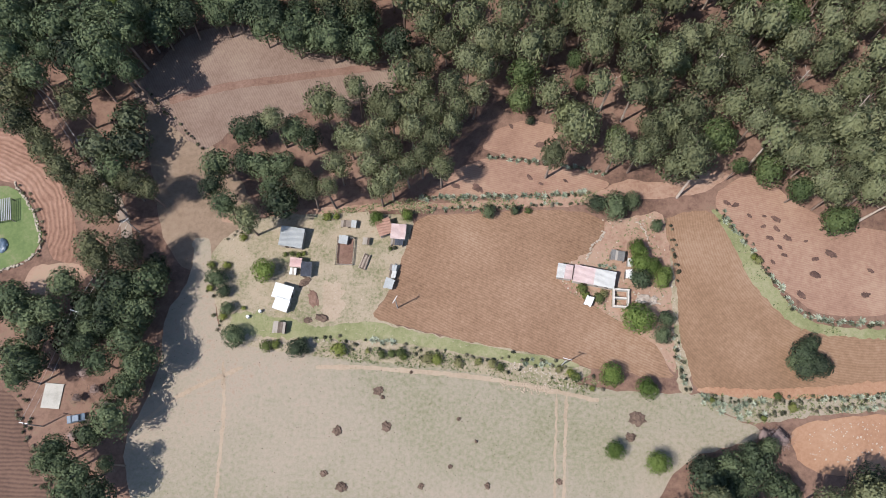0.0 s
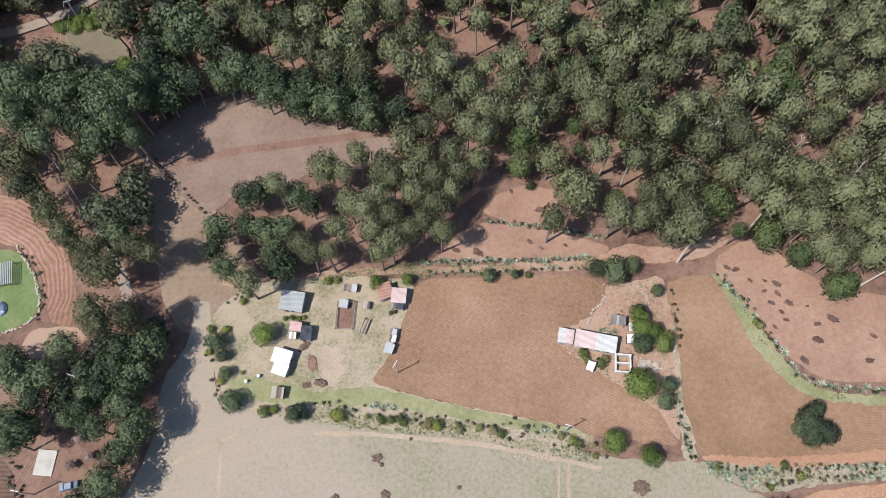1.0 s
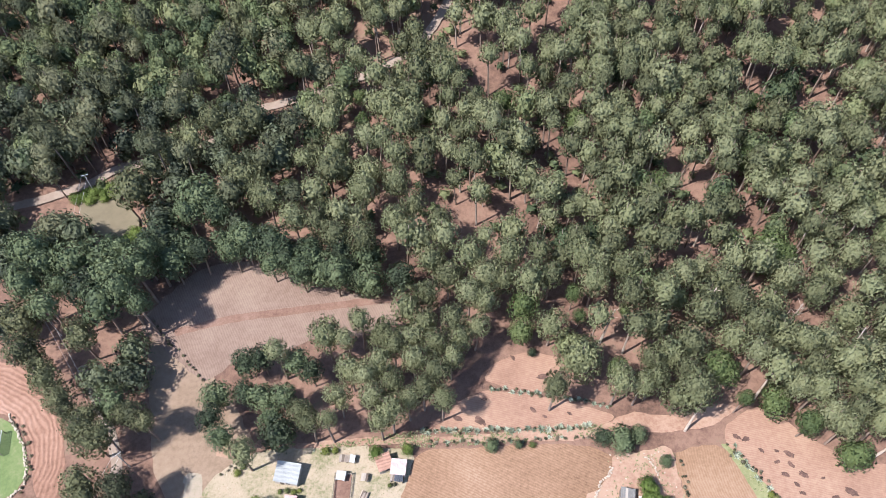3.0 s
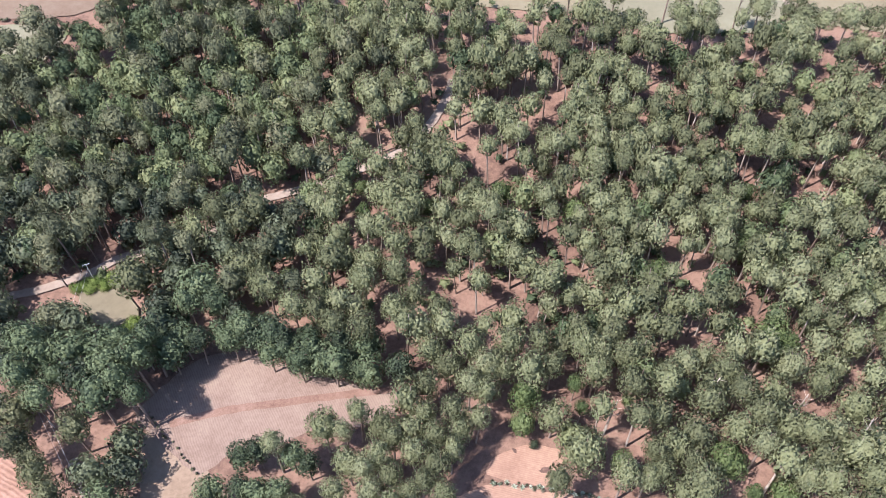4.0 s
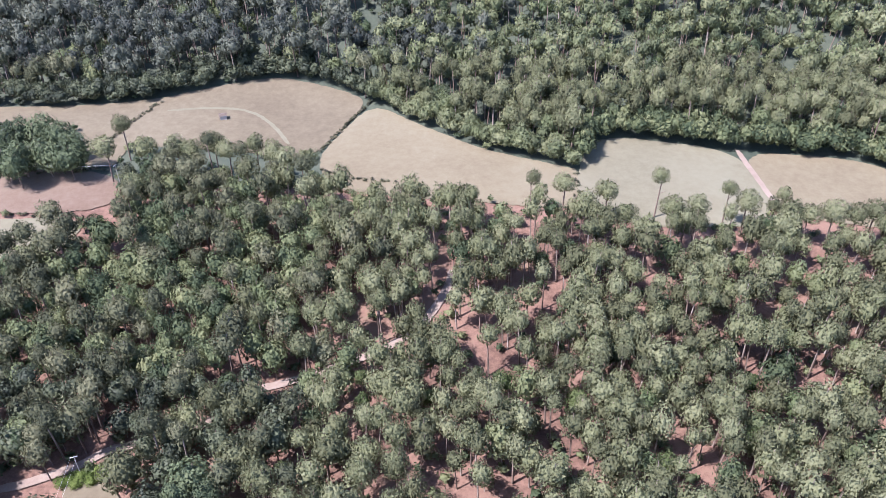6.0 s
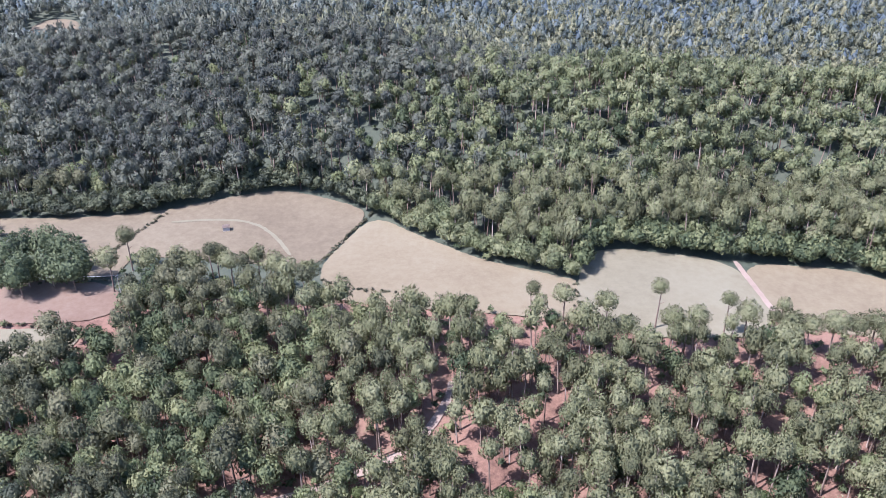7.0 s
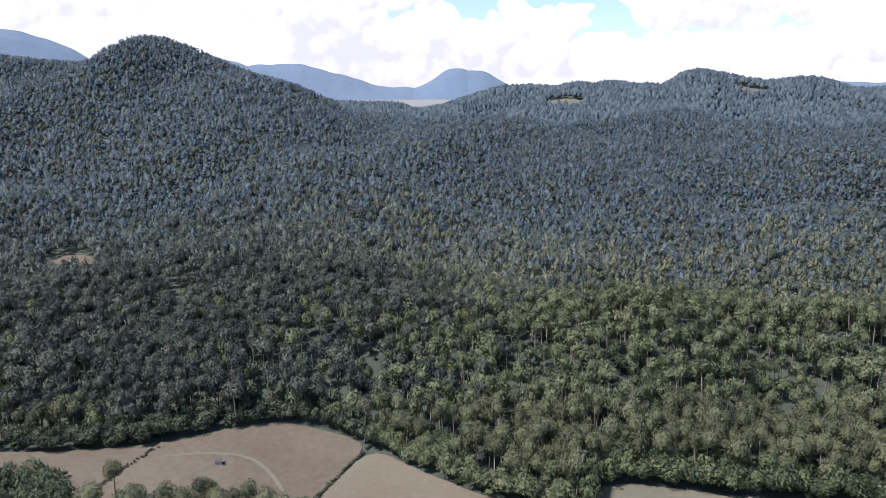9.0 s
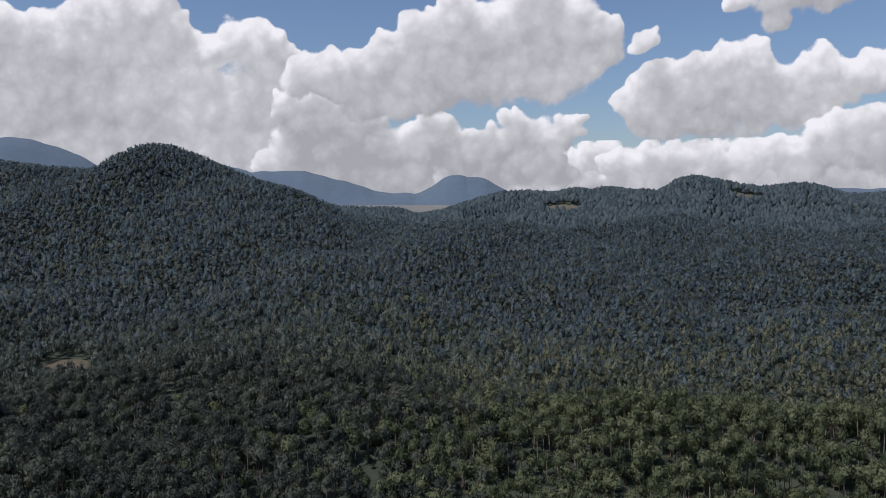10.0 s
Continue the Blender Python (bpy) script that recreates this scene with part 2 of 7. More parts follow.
M["plank"] = material("weathered_planks", [(0.077, 0.058, 0.046), (0.169, 0.139, 0.115), (0.246, 0.216, 0.185)], (0.6, 6.0), per_object=0.5)
M["wall"] = material("plaster_wall", [(0.293, 0.254, 0.216), (0.400, 0.354, 0.308)], (0.5, 5.0), bump_scale=0.02)
M["pale_wall"] = material("pale_block_wall", [(0.323, 0.293, 0.254), (0.447, 0.416, 0.370)], (0.5, 5.0), bump_scale=0.03)
M["neck"] = material("trodden_dry_ground", [(0.119, 0.084, 0.056), (0.168, 0.119, 0.084), (0.203, 0.150, 0.108)], (0.06, 0.8), bump_scale=0.12)
M["pale_steel"] = material("galvanised_steel", [(0.45, 0.45, 0.45), (0.60, 0.60, 0.60)], (1.0, 6.0), rough=0.45, metal=0.3)
M["blue_paint"] = material("dusty_blue", [(0.05, 0.075, 0.11), (0.09, 0.125, 0.17)], (0.8, 5.0), rough=0.4, spec=0.5)


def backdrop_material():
    """Far wooded mountains: blue haze of miles of air, painted in as glow."""
    mat = material("distant_woods_haze_glow", [(0.05, 0.075, 0.10), (0.08, 0.11, 0.14)], (0.002, 0.03), rough=0.9, bump_scale=20.0, bump=0.4)
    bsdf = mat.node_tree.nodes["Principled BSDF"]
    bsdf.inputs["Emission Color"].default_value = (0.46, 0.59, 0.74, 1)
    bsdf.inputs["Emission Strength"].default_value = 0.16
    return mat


def cloud_material():
    """Far cumulus, sun and shade painted into their glow: bright billows, grey bases, thinning to nothing at a ragged
    rim.
    """
    mat = bpy.data.materials.new("cumulus_painted_glow")
    mat.use_nodes = True
    nt = mat.node_tree
    nodes, links = nt.nodes, nt.links
    nodes.remove(nodes["Principled BSDF"])
    geo = nodes.new("ShaderNodeNewGeometry")

    def value(name):
        n = nodes.new("ShaderNodeAttribute")
        n.attribute_name = name
        return n.outputs["Fac"]

    def wisps(scale, rough_, gain):
        n = nodes.new("ShaderNodeTexNoise")
        n.inputs["Scale"].default_value, n.inputs["Detail"].default_value, n.inputs["Roughness"].default_value = scale, 7.0, rough_
        links.new(geo.outputs["Position"], n.inputs["Vector"])
        m = nodes.new("ShaderNodeMath")
        m.operation = "MULTIPLY_ADD"
        links.new(n.outputs["Fac"], m.inputs[0])
        m.inputs[1].default_value, m.inputs[2].default_value = gain, -gain / 2
        return m.outputs[0]

    def billows(scale, gain):
        """Rounded heads with creases between them."""
        n = nodes.new("ShaderNodeTexVoronoi")
        n.feature = "SMOOTH_F1"
        n.inputs["Scale"].default_value, n.inputs["Smoothness"].default_value = scale, 0.35
        n.inputs["Detail"].default_value, n.inputs["Roughness"].default_value = 2.0, 0.55
        warp = nodes.new("ShaderNodeTexNoise")
        warp.inputs["Scale"].default_value, warp.inputs["Detail"].default_value = scale * 0.7, 3.0
        links.new(geo.outputs["Position"], warp.inputs["Vector"])
        shift = nodes.new("ShaderNodeVectorMath")
        shift.operation = "MULTIPLY_ADD"
        links.new(warp.outputs["Color"], shift.inputs[0])
        shift.inputs[1].default_value = (0.8 / scale,) * 3
        links.new(geo.outputs["Position"], shift.inputs[2])
        links.new(shift.outputs[0], n.inputs["Vector"])
        m = nodes.new("ShaderNodeMath")
        m.operation = "MULTIPLY_ADD"
        links.new(n.outputs["Distance"], m.inputs[0])
        m.inputs[1].default_value, m.inputs[2].default_value = -gain, gain * 0.88
        return m.outputs[0]

    def plus(a, b):
        n = nodes.new("ShaderNodeMath")
        n.operation = "ADD"
        links.new(a, n.inputs[0])
        links.new(b, n.inputs[1])
        return n.outputs[0]

    edge = nodes.new("ShaderNodeMapRange")
    edge.interpolation_type = "SMOOTHSTEP"
    edge.inputs["From Min"].default_value, edge.inputs["From Max"].default_value = 0.0, 0.5
    links.new(plus(plus(value("tint"), wisps(0.009, 0.62, 0.7)), billows(0.011, 0.4)), edge.inputs["Value"])
    ramp = nodes.new("ShaderNodeValToRGB")
    els = ramp.color_ramp.elements
    els.new(0.5)
    for k, (at, c) in enumerate(((0.0, (0.46, 0.455, 0.445)), (0.5, (0.68, 0.67, 0.645)), (1.0, (1.06, 1.035, 0.985)))):
        els[k].position, els[k].color = at, (*c, 1)
    links.new(plus(plus(plus(value("light"), billows(0.009, 0.36)), wisps(0.004, 0.6, 0.35)), wisps(0.0013, 0.5, 0.7)), ramp.inputs["Fac"])
    glow = nodes.new("ShaderNodeEmission")
    glow.inputs["Strength"].default_value = CLOUD_GLOW
    links.new(ramp.outputs["Color"], glow.inputs["Color"])
    clear = nodes.new("ShaderNodeBsdfTransparent")
    mix = nodes.new("ShaderNodeMixShader")
    links.new(edge.outputs[0], mix.inputs["Fac"])
    links.new(clear.outputs[0], mix.inputs[1])
    links.new(glow.outputs[0], mix.inputs[2])
    links.new(mix.outputs[0], nodes["Material Output"].inputs["Surface"])
    return mat


CLOUD_GLOW = 1.22
M["backdrop"], M["cloud"] = backdrop_material(), cloud_material()


# ---- the lie of the land ----
PROFILE = [(-6000, 0), (-400, 0), (0, 0), (140, 0), (185, 5), (240, 17), (300, 22), (345, 27), (400, 46), (470, 54), (560, 34), (640, 36), (4900, 144)]
PY = np.array([p[0] for p in PROFILE], float)
PH = np.array([p[1] for p in PROFILE], float)
PM = np.gradient(PH, PY)


def profile(y):
    i = np.clip(np.searchsorted(PY, y) - 1, 0, len(PY) - 2)
    w = PY[i + 1] - PY[i]
    s = np.clip((y - PY[i]) / w, 0, 1)
    return (PH[i] * (1 + 2 * s) * (1 - s) ** 2 + PM[i] * w * s * (1 - s) ** 2
            + PH[i + 1] * s * s * (3 - 2 * s) - PM[i + 1] * w * s * s * (1 - s))


def bump(x, y, cx, cy, sx, sy):
    return np.exp(-((x - cx) / sx) ** 2 - ((y - cy) / sy) ** 2)


# the wooded hills: heights in metres for six lines across (x) and eleven distances (y)
HILL_X = np.array([-700, -350, -100, 150, 450, 900], float)
HILL_Y = np.array([440, 540, 640, 760, 900, 1000, 1100, 1430, 1750, 2150, 2700], float)
HILL_H = np.array([
    (40, 44, 52, 44, 34, 28), (32, 31, 55, 10, 2, 5), (30, 24, 45, -4, -4, 5), (45, 36, 40, 10, 14, 15), (75, 66, 60, 26, 32, 30), (100, 92, 78, 42, 16, 10),
    (130, 122, 92, 52, 45, 40), (226, 203, 130, 98, 98, 90), (180, 164, 124, 122, 134, 120), (150, 150, 126, 188, 198, 214), (118, 118, 126, 118, 118, 118)], float)


def hermite(grid, at, x):
    """Smooth values between the columns of a table."""
    x = np.clip(x, at[0], at[-1])
    i = np.clip(np.searchsorted(at, x) - 1, 0, len(at) - 2)
    w = at[i + 1] - at[i]
    s = (x - at[i]) / w
    slope = np.gradient(grid, at, axis=-1)
    k = np.arange(len(x))
    a, b, ma, mb = grid[k, i], grid[k, i + 1], slope[k, i], slope[k, i + 1]
    return a * (1 + 2 * s) * (1 - s) ** 2 + ma * w * s * (1 - s) ** 2 + b * s * s * (3 - 2 * s) - mb * w * s * s * (1 - s)


def hills_at(x, y):
    shape = x.shape
    x, y = x.ravel(), np.clip(y.ravel(), HILL_Y[0], HILL_Y[-1])
    rows = np.stack([hermite(np.broadcast_to(c, (len(y), len(HILL_Y))), HILL_Y, y) for c in HILL_H.T], 1)
    return hermite(rows, HILL_X, x).reshape(shape)


def height(x, y):
    """The ground's height in metres over the plain."""
    x, y = np.atleast_1d(np.asarray(x, float)), np.atleast_1d(np.asarray(y, float))
    h = profile(y)
    h = h - 16 * bump(x, y, -170, 480, 90, 110) + 5 * bump(x, y, 170, 455, 190, 70)
    s = np.clip((y - 405) / 60, 0, 1)
    s = s * s * (3 - 2 * s)
    far = y > 400
    g = h.copy()
    if far.any():
        g[far] = hills_at(x[far], y[far])
    h = h * (1 - s) + g * s
    h = h - 16 * bump(x, y, -185, 450, 60, 40)                          # a dark hollow
    h = h + 46 * bump(x, y, -545, 1410, 85, 240)                      # the wooded peak
    h = h + 16 * bump(x, y, 700, 2150, 60, 300) + 14 * bump(x, y, 900, 2180, 70, 300) - 12 * bump(x, y, 600, 2150, 45, 300)
    h = h - 45 * bump(x, y, 1330, 2150, 220, 400)
    plain = np.clip((y - 2700) / 260, 0, 1)
    h = h * (1 - plain) + 168 * plain
    hills = np.clip((y - 640) / 400, 0, 1) * np.clip((2700 - y) / 400, 0, 1)
    h = h + hills * (12 * np.sin(x / 95 + 0.6 * np.sin(y / 170)) * np.cos(y / 230 + x / 400) + 5 * np.sin(x / 47 - y / 110)
                  - 20 * (1 - np.abs(np.sin(x / 150 + y / 330 + 0.5 * np.sin(y / 140)))) ** 2 + 6)
    low = np.clip((y - 150) / 500, 0, 1) * np.clip((2700 - y) / 400, 0, 1)
    h = h + low * (5 * np.sin(x / 61 + y / 143) * np.sin(y / 87 - x / 190) + 3.5 * np.sin(x / 33 - y / 51))
    return h


def mesh_of(name, verts, tris, mat, smooth=False, tint=None, normals=None, extra=None):
    """A mesh object from arrays of corners and triangles, with soft normals for foliage."""
    me = bpy.data.meshes.new(name)
    verts, tris = np.asarray(verts, np.float32), np.asarray(tris, np.int32)
    me.vertices.add(len(verts))
    me.vertices.foreach_set("co", verts.ravel())
    me.loops.add(tris.size)
    me.loops.foreach_set("vertex_index", tris.ravel())
    me.polygons.add(len(tris))
    me.polygons.foreach_set("loop_start", np.arange(0, tris.size, 3, dtype=np.int32))
    me.polygons.foreach_set("use_smooth", np.full(len(tris), smooth))
    if tint is not None:
        me.attributes.new("tint", "FLOAT", "POINT").data.foreach_set("value", np.asarray(tint, np.float32))
    if extra is not None:
        me.attributes.new("light", "FLOAT", "POINT").data.foreach_set("value", np.asarray(extra, np.float32))
    if normals is not None:
        me.attributes.new("custom_normal", "FLOAT_VECTOR", "POINT").data.foreach_set("vector", np.asarray(normals, np.float32).ravel())
    me.update(calc_edges=True)
    me.materials.append(mat)
    return me


def inside(poly, x, y):
    """Which of the points lie in the polygon."""
    x, y = np.asarray(x, float), np.asarray(y, float)
    hit = np.zeros(x.shape, bool)
    for (ax, ay), (bx, by) in zip(poly, poly[1:] + poly[:1]):
        if ay != by:
            hit ^= ((ay > y) != (by > y)) & (x < (bx - ax) * (y - ay) / (by - ay) + ax)
    return hit


def smooth_outline(poly, turns=2):
    """The outline with its corners cut."""
    for _ in range(turns):
        out = []
        for (ax, ay), (bx, by) in zip(poly, poly[1:] + poly[:1]):
            out += [(0.8 * ax + 0.2 * bx, 0.8 * ay + 0.2 * by), (0.2 * ax + 0.8 * bx, 0.2 * ay + 0.8 * by)]
        poly = out
    return poly


def sheet(name, poly, mat, lift, cell=4.0, label="", ragged=0.6, turns=2):
    """A patch of ground with a slightly ragged outline, laid on the land."""
    poly = smooth_outline(poly, turns)
    edge = []
    for (ax, ay), (bx, by) in zip(poly, poly[1:] + poly[:1]):
        n = max(1, int(math.hypot(bx - ax, by - ay) / (cell * 0.4)))
        for k in range(n):
            x, y = ax + (bx - ax) * k / n, ay + (by - ay) * k / n
            edge.append((x + ragged * (noise.noise((x * 0.7, y * 0.7, lift)) + 0.5 * noise.noise((x * 2, y * 2, 3.0))),
                         y + ragged * (noise.noise((x * 0.7, y * 0.7, 9.0)) + 0.5 * noise.noise((x * 2, y * 2, 5.0)))))
    xs, ys = [p[0] for p in edge], [p[1] for p in edge]
    gx, gy = np.meshgrid(np.arange(min(xs), max(xs), cell), np.arange(min(ys), max(ys), cell))
    gx, gy = gx.ravel(), gy.ravel()
    keep = inside(edge, gx, gy)
    pts = [Vector(p) for p in edge] + [Vector(p) for p in zip(gx[keep], gy[keep])]
    v, _, f, _, _, _ = delaunay_2d_cdt(pts, [], [list(range(len(edge)))], 1, 1e-4)
    v = np.array([tuple(p) for p in v])
    z = height(v[:, 0], v[:, 1]) + lift
    ob = new(name, mesh_of(name, np.column_stack([v, z]), [t for t in f if len(t) == 3], mat, True))
    return tagged(ob, label, "ground", kind="structure")


# the ground, one sheet to the horizon
def build_ground():
    y = np.concatenate([np.linspace(-2500, -100, 14), np.arange(-90, 620, 5.0), np.arange(620, 1500, 12.0), np.arange(1500, 4950, 45.0)])
    u = np.concatenate([np.linspace(-1, -0.36, 14)[:-1], np.linspace(-0.36, 0.36, 121), np.linspace(0.36, 1, 14)[1:]])
    half = np.maximum(4600 * np.abs(y) / 4900, 620)
    x = u[None, :] * np.clip(half[:, None] * 2.3, 900, 4700)
    yy = np.repeat(y[:, None], len(u), 1)
    v = np.column_stack([x.ravel(), yy.ravel(), height(x, yy).ravel()])
    n = len(u)
    a = (np.arange(len(y) - 1)[:, None] * n + np.arange(n - 1)[None, :]).ravel()
    tris = np.concatenate([np.column_stack([a, a + 1, a + n + 1]), np.column_stack([a, a + n + 1, a + n])])
    me = mesh_of("ground", v, tris, M["earth"], True)
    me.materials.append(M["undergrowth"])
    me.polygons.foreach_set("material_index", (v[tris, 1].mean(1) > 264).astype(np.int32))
    tagged(new("ground", me), "reddish bare earth with pine litter under the trees", "ground", kind="structure")


build_ground()

# fields, yard and pasture, as outlines on the ground
PASTURE = [(-61.1, 56.5), (-56.7, 57.2), (-54.4, 43), (-52.4, 33.6), (-44, 31.3), (-18.8, 28.3), (2.3, 26.5), (28.3, 21.8), (36, 19.9), (48.9, 19), (57.4, 19), (61.4, 15), (71.4, 11.6), (72.3, 9.1), (65.7, 7.3), (56.6, 5.1), (50.5, 1.2), (45.3, -9.5), (-67.2, -9.2), (-72.3, 7.6), (-68.6, 15.1), (-65.2, 25.4), (-65.9, 37.4), (-61.2, 44.3), (-60, 52.8)]
PALE_PATCH = [(-28.7, 43.6), (-26.8, 46.4), (-24, 45), (-22.9, 40.1), (-24.1, 36.7), (-27.1, 36.3), (-28.7, 38.7)]
NECK = [(-76.3, 95.9), (-70.1, 90.9), (-56, 80), (-50, 72), (-45, 63), (-50, 50), (-62.5, 48), (-69, 58.8), (-71.6, 70.6), (-75.9, 83.1)]
YARD = [(-56.5, 53.7), (-49, 60.2), (-42.1, 62.6), (-19.9, 63.7), (-6.3, 62.5), (-8.6, 55.7), (-9.6, 51.3), (-12.5, 43.5), (-17.1, 36.8), (2.3, 31.9), (28.6, 26.9), (35.6, 24.2), (28.2, 19.9), (2.2, 24.9), (-18.8, 26.6), (-44, 29.9), (-51.4, 32), (-54.6, 43)]
FIELD_BIG = [(-6.3, 62.5), (12.3, 63.6), (30.5, 64.1), (39.8, 62.2), (39.8, 58.4), (36.9, 54.2), (31.8, 50.6), (27.7, 50.1), (27.1, 47), (30.7, 42.8), (35.9, 39.9), (43.6, 34.5), (47.4, 32), (50.5, 29.8), (52, 25.1), (53.7, 22.5), (47.9, 22.8), (35, 24.5), (28.6, 27.2), (15.5, 29.1), (2.3, 32.1), (-11, 35.3), (-17.1, 37.1), (-12.5, 43.5), (-9.6, 51.3), (-8.6, 55.7)]
FIELD_RIGHT = [(54.8, 62.1), (60.4, 63.6), (66.1, 64), (69.1, 59.8), (72.4, 52.5), (74.5, 46.9), (79, 39.9), (84.8, 34.4), (89.2, 32.7), (108.3, 31.4), (106.3, 20.8), (80.2, 19.6), (58, 19), (56.7, 26.4), (55.5, 33.1), (56, 45.5), (55.4, 54)]
FIELD_STRIP = [(-5.2, 66.5), (1.1, 73.5), (11.2, 78.6), (28.2, 75.6), (43.6, 71.2), (36.2, 67.6), (16.6, 67.9)]
FIELD_PATCH = [(9.7, 79.8), (12, 85.4), (21.5, 88.8), (30.2, 87.3), (30.2, 81.3), (25.4, 76.9)]
FIELD_PINK = [(66.4, 67), (74.8, 73), (80, 74.2), (86.8, 66.5), (96.8, 59.7), (113.2, 58.2), (109.3, 37.3), (93.1, 36.8), (86.9, 38.8), (83.3, 42.3), (77.4, 49.4), (72.7, 55.4)]
FIELD_TERRACE = [(-81.7, 96.6), (-67.1, 114.8), (-51.5, 116.6), (-45.2, 112.6), (-33.1, 108.9), (-24, 105.3), (-12.2, 106), (-11.3, 95.8), (-26.6, 92.6), (-33.9, 92.6), (-40.9, 88.6), (-52.4, 87), (-59.8, 79.9), (-65.1, 83.8), (-73.1, 90.3)]
FIELD_LEFT = [(-118.9, 87.1), (-103.9, 83.4), (-93.8, 72.3), (-90, 60.3), (-87.8, 50.1), (-94.8, 51.3), (-99.6, 64.7), (-106.4, 71.6), (-116.5, 73.1)]
FIELD_DARK = [(-107.1, 21.6), (-96.8, 19), (-93.2, 7.6), (-87.4, -2.1), (-86, -8), (-101.9, -7.9)]
FIELD_LOW = [(77.6, 10.3), (85.6, 13.2), (105.3, 14.7), (102.7, -0.1), (80.3, 1.4)]
LANE = [(-55.3, 61.4), (-49, 60.5), (-42.1, 62.6), (-11.5, 64.2), (16.5, 64.8), (34.7, 65), (46.1, 67.1), (55.9, 67.1), (64.5, 68.1), (73.6, 73.5), (66.5, 74.9), (57.7, 71.2), (45, 72.2), (39.1, 68.8), (16.6, 67.2), (-5.2, 65.6), (-19.9, 65.7), (-39.4, 63.8), (-50.7, 64.7)]
GARDEN = [(-115.9, 69.3), (-107, 71.1), (-101, 64.7), (-97.3, 57.3), (-99, 52.2), (-106.5, 48.6), (-111.8, 47.3)]
HAMLET = [(39.5, 61.6), (47.1, 62.1), (52.8, 63.6), (55.1, 62.1), (55.6, 45.5), (55.5, 33.1), (53.9, 23.2), (52, 25.1), (50.5, 29.8), (43.6, 34.5), (30.7, 42.8), (27.1, 47), (27.7, 50.1), (31.8, 50.6), (36.9, 54.2)]
HILL_BROWN = [(-221.6, 325.1), (-174.3, 325), (-137.2, 331.6), (-106.1, 346.8), (-79.7, 353.8), (-50.9, 345.4), (-34.1, 334.1), (-52.4, 291), (-60.7, 285.2), (-93.3, 292.1), (-134.6, 293.1), (-157.9, 303.4), (-213.9, 310.7)]
HILL_PALE = [(-33.5, 333), (-8.8, 308.8), (15.5, 288.5), (49.6, 274.8), (54.5, 273.9), (50.6, 246.9), (24.7, 249.5), (-40.8, 258), (-50.7, 274.9), (-51.7, 289.4)]
HILL_GREEN = [(54.5, 273.9), (62.3, 293.9), (74.9, 298.7), (124.3, 290.8), (127.6, 250.5), (118.2, 238.9), (76.2, 238.3), (50.6, 246.9)]
HILL_PINK = [(124.9, 290.5), (169.9, 284.8), (192.9, 266.1), (177.2, 235.6), (140.5, 242.3), (128.2, 250.3)]
HILL_LEFT = [(-193.1, 271.4), (-131.4, 273.9), (-125.6, 248), (-179, 243.8)]
HILL_LINK = [(-183.7, 323.2), (-164.4, 326.0), (-128.9, 330.8), (-122.3, 320.1), (-135.4, 309.4), (-133.0, 277.0), (-147.4, 276.2), (-148.6, 286.5), (-163.5, 312.9)]
HILL_LEFT_PALE = [(-190, 241.5), (-177.9, 241.5), (-137, 243.5), (-134, 236), (-142.3, 222), (-167.2, 214), (-190, 214)]

sheet("dry_pasture", PASTURE, M["pasture"], 0.03, label="tan dry grass pasture with faint wheel marks")
sheet("trodden_ground", NECK, M["neck"], 0.02, label="trodden dry ground between field and lane")
sheet("farmyard_ground", YARD, M["yard"], 0.05, 2.5, "patchy green and tan grass of the farmyard")
sheet("pale_patch", PALE_PATCH, M["pale_dirt"], 0.08, 0.9, "pale bare sandy patch in the yard", 1.2, 4)
sheet("lane_ground", LANE, M["bare"], 0.04, 3, "reddish dirt lane between the fields")
sheet("hamlet_ground", HAMLET, M["bare"], 0.04, 3, "trodden reddish soil round the long house")
sheet("ploughed_field_1", FIELD_BIG, M["plough"], 0.07, label="red-brown ploughed field with fine furrows")
sheet("ploughed_field_2", FIELD_RIGHT, M["plough_right"], 0.07, label="red-brown ploughed field with curved furrows")
sheet("soil_strip_1", FIELD_STRIP, M["strip"], 0.07, label="pale red strip field with brush heaps")
sheet("soil_strip_2", FIELD_PATCH, M["strip"], 0.07, label="small red soil clearing by the wood")
sheet("soil_field_3", FIELD_PINK, M["strip"], 0.07, label="dry pinkish soil field dotted with brush heaps")
sheet("terraced_field", FIELD_TERRACE, M["terrace"], 0.07, label="pinkish stubble field crossed by a track")
sheet("furrowed_field", FIELD_LEFT, M["furrow"], 0.07, label="furrowed field with wavy brown rows")
sheet("dark_field", FIELD_DARK, M["dark_plough"], 0.07, label="dark brown freshly ploughed field")
sheet("low_field", FIELD_LOW, M["orange"], 0.07, label="orange soil field with scattered pale stones")
sheet("garden_lawn", GARDEN, M["garden"], 0.07, label="green lawn inside a stone border")
sheet("hill_field_1", HILL_BROWN, M["hill_brown"], 0.4, 4, "brownish fallow hill field")
sheet("hill_field_2", HILL_PALE, M["hill_field"], 0.4, 4, "pale pinkish bare hill field")
sheet("hill_field_3", HILL_GREEN, M["hill_grass"], 0.4, 4, "pale greenish dry grass hill field")
sheet("hill_field_4", HILL_PINK, M["hill_field"], 0.4, 4, "pale pinkish bare hill field")
sheet("hill_field_5", HILL_LEFT, M["hill_red"], 0.4, 4, "reddish-brown bare hill field")
sheet("hill_field_7", HILL_LINK, M["hill_brown"], 0.35, 4, "brownish fallow strip beside the hill grove")
sheet("hill_field_6", HILL_LEFT_PALE, M["hill_grass"], 0.4, 4, "pale dry hill meadow")
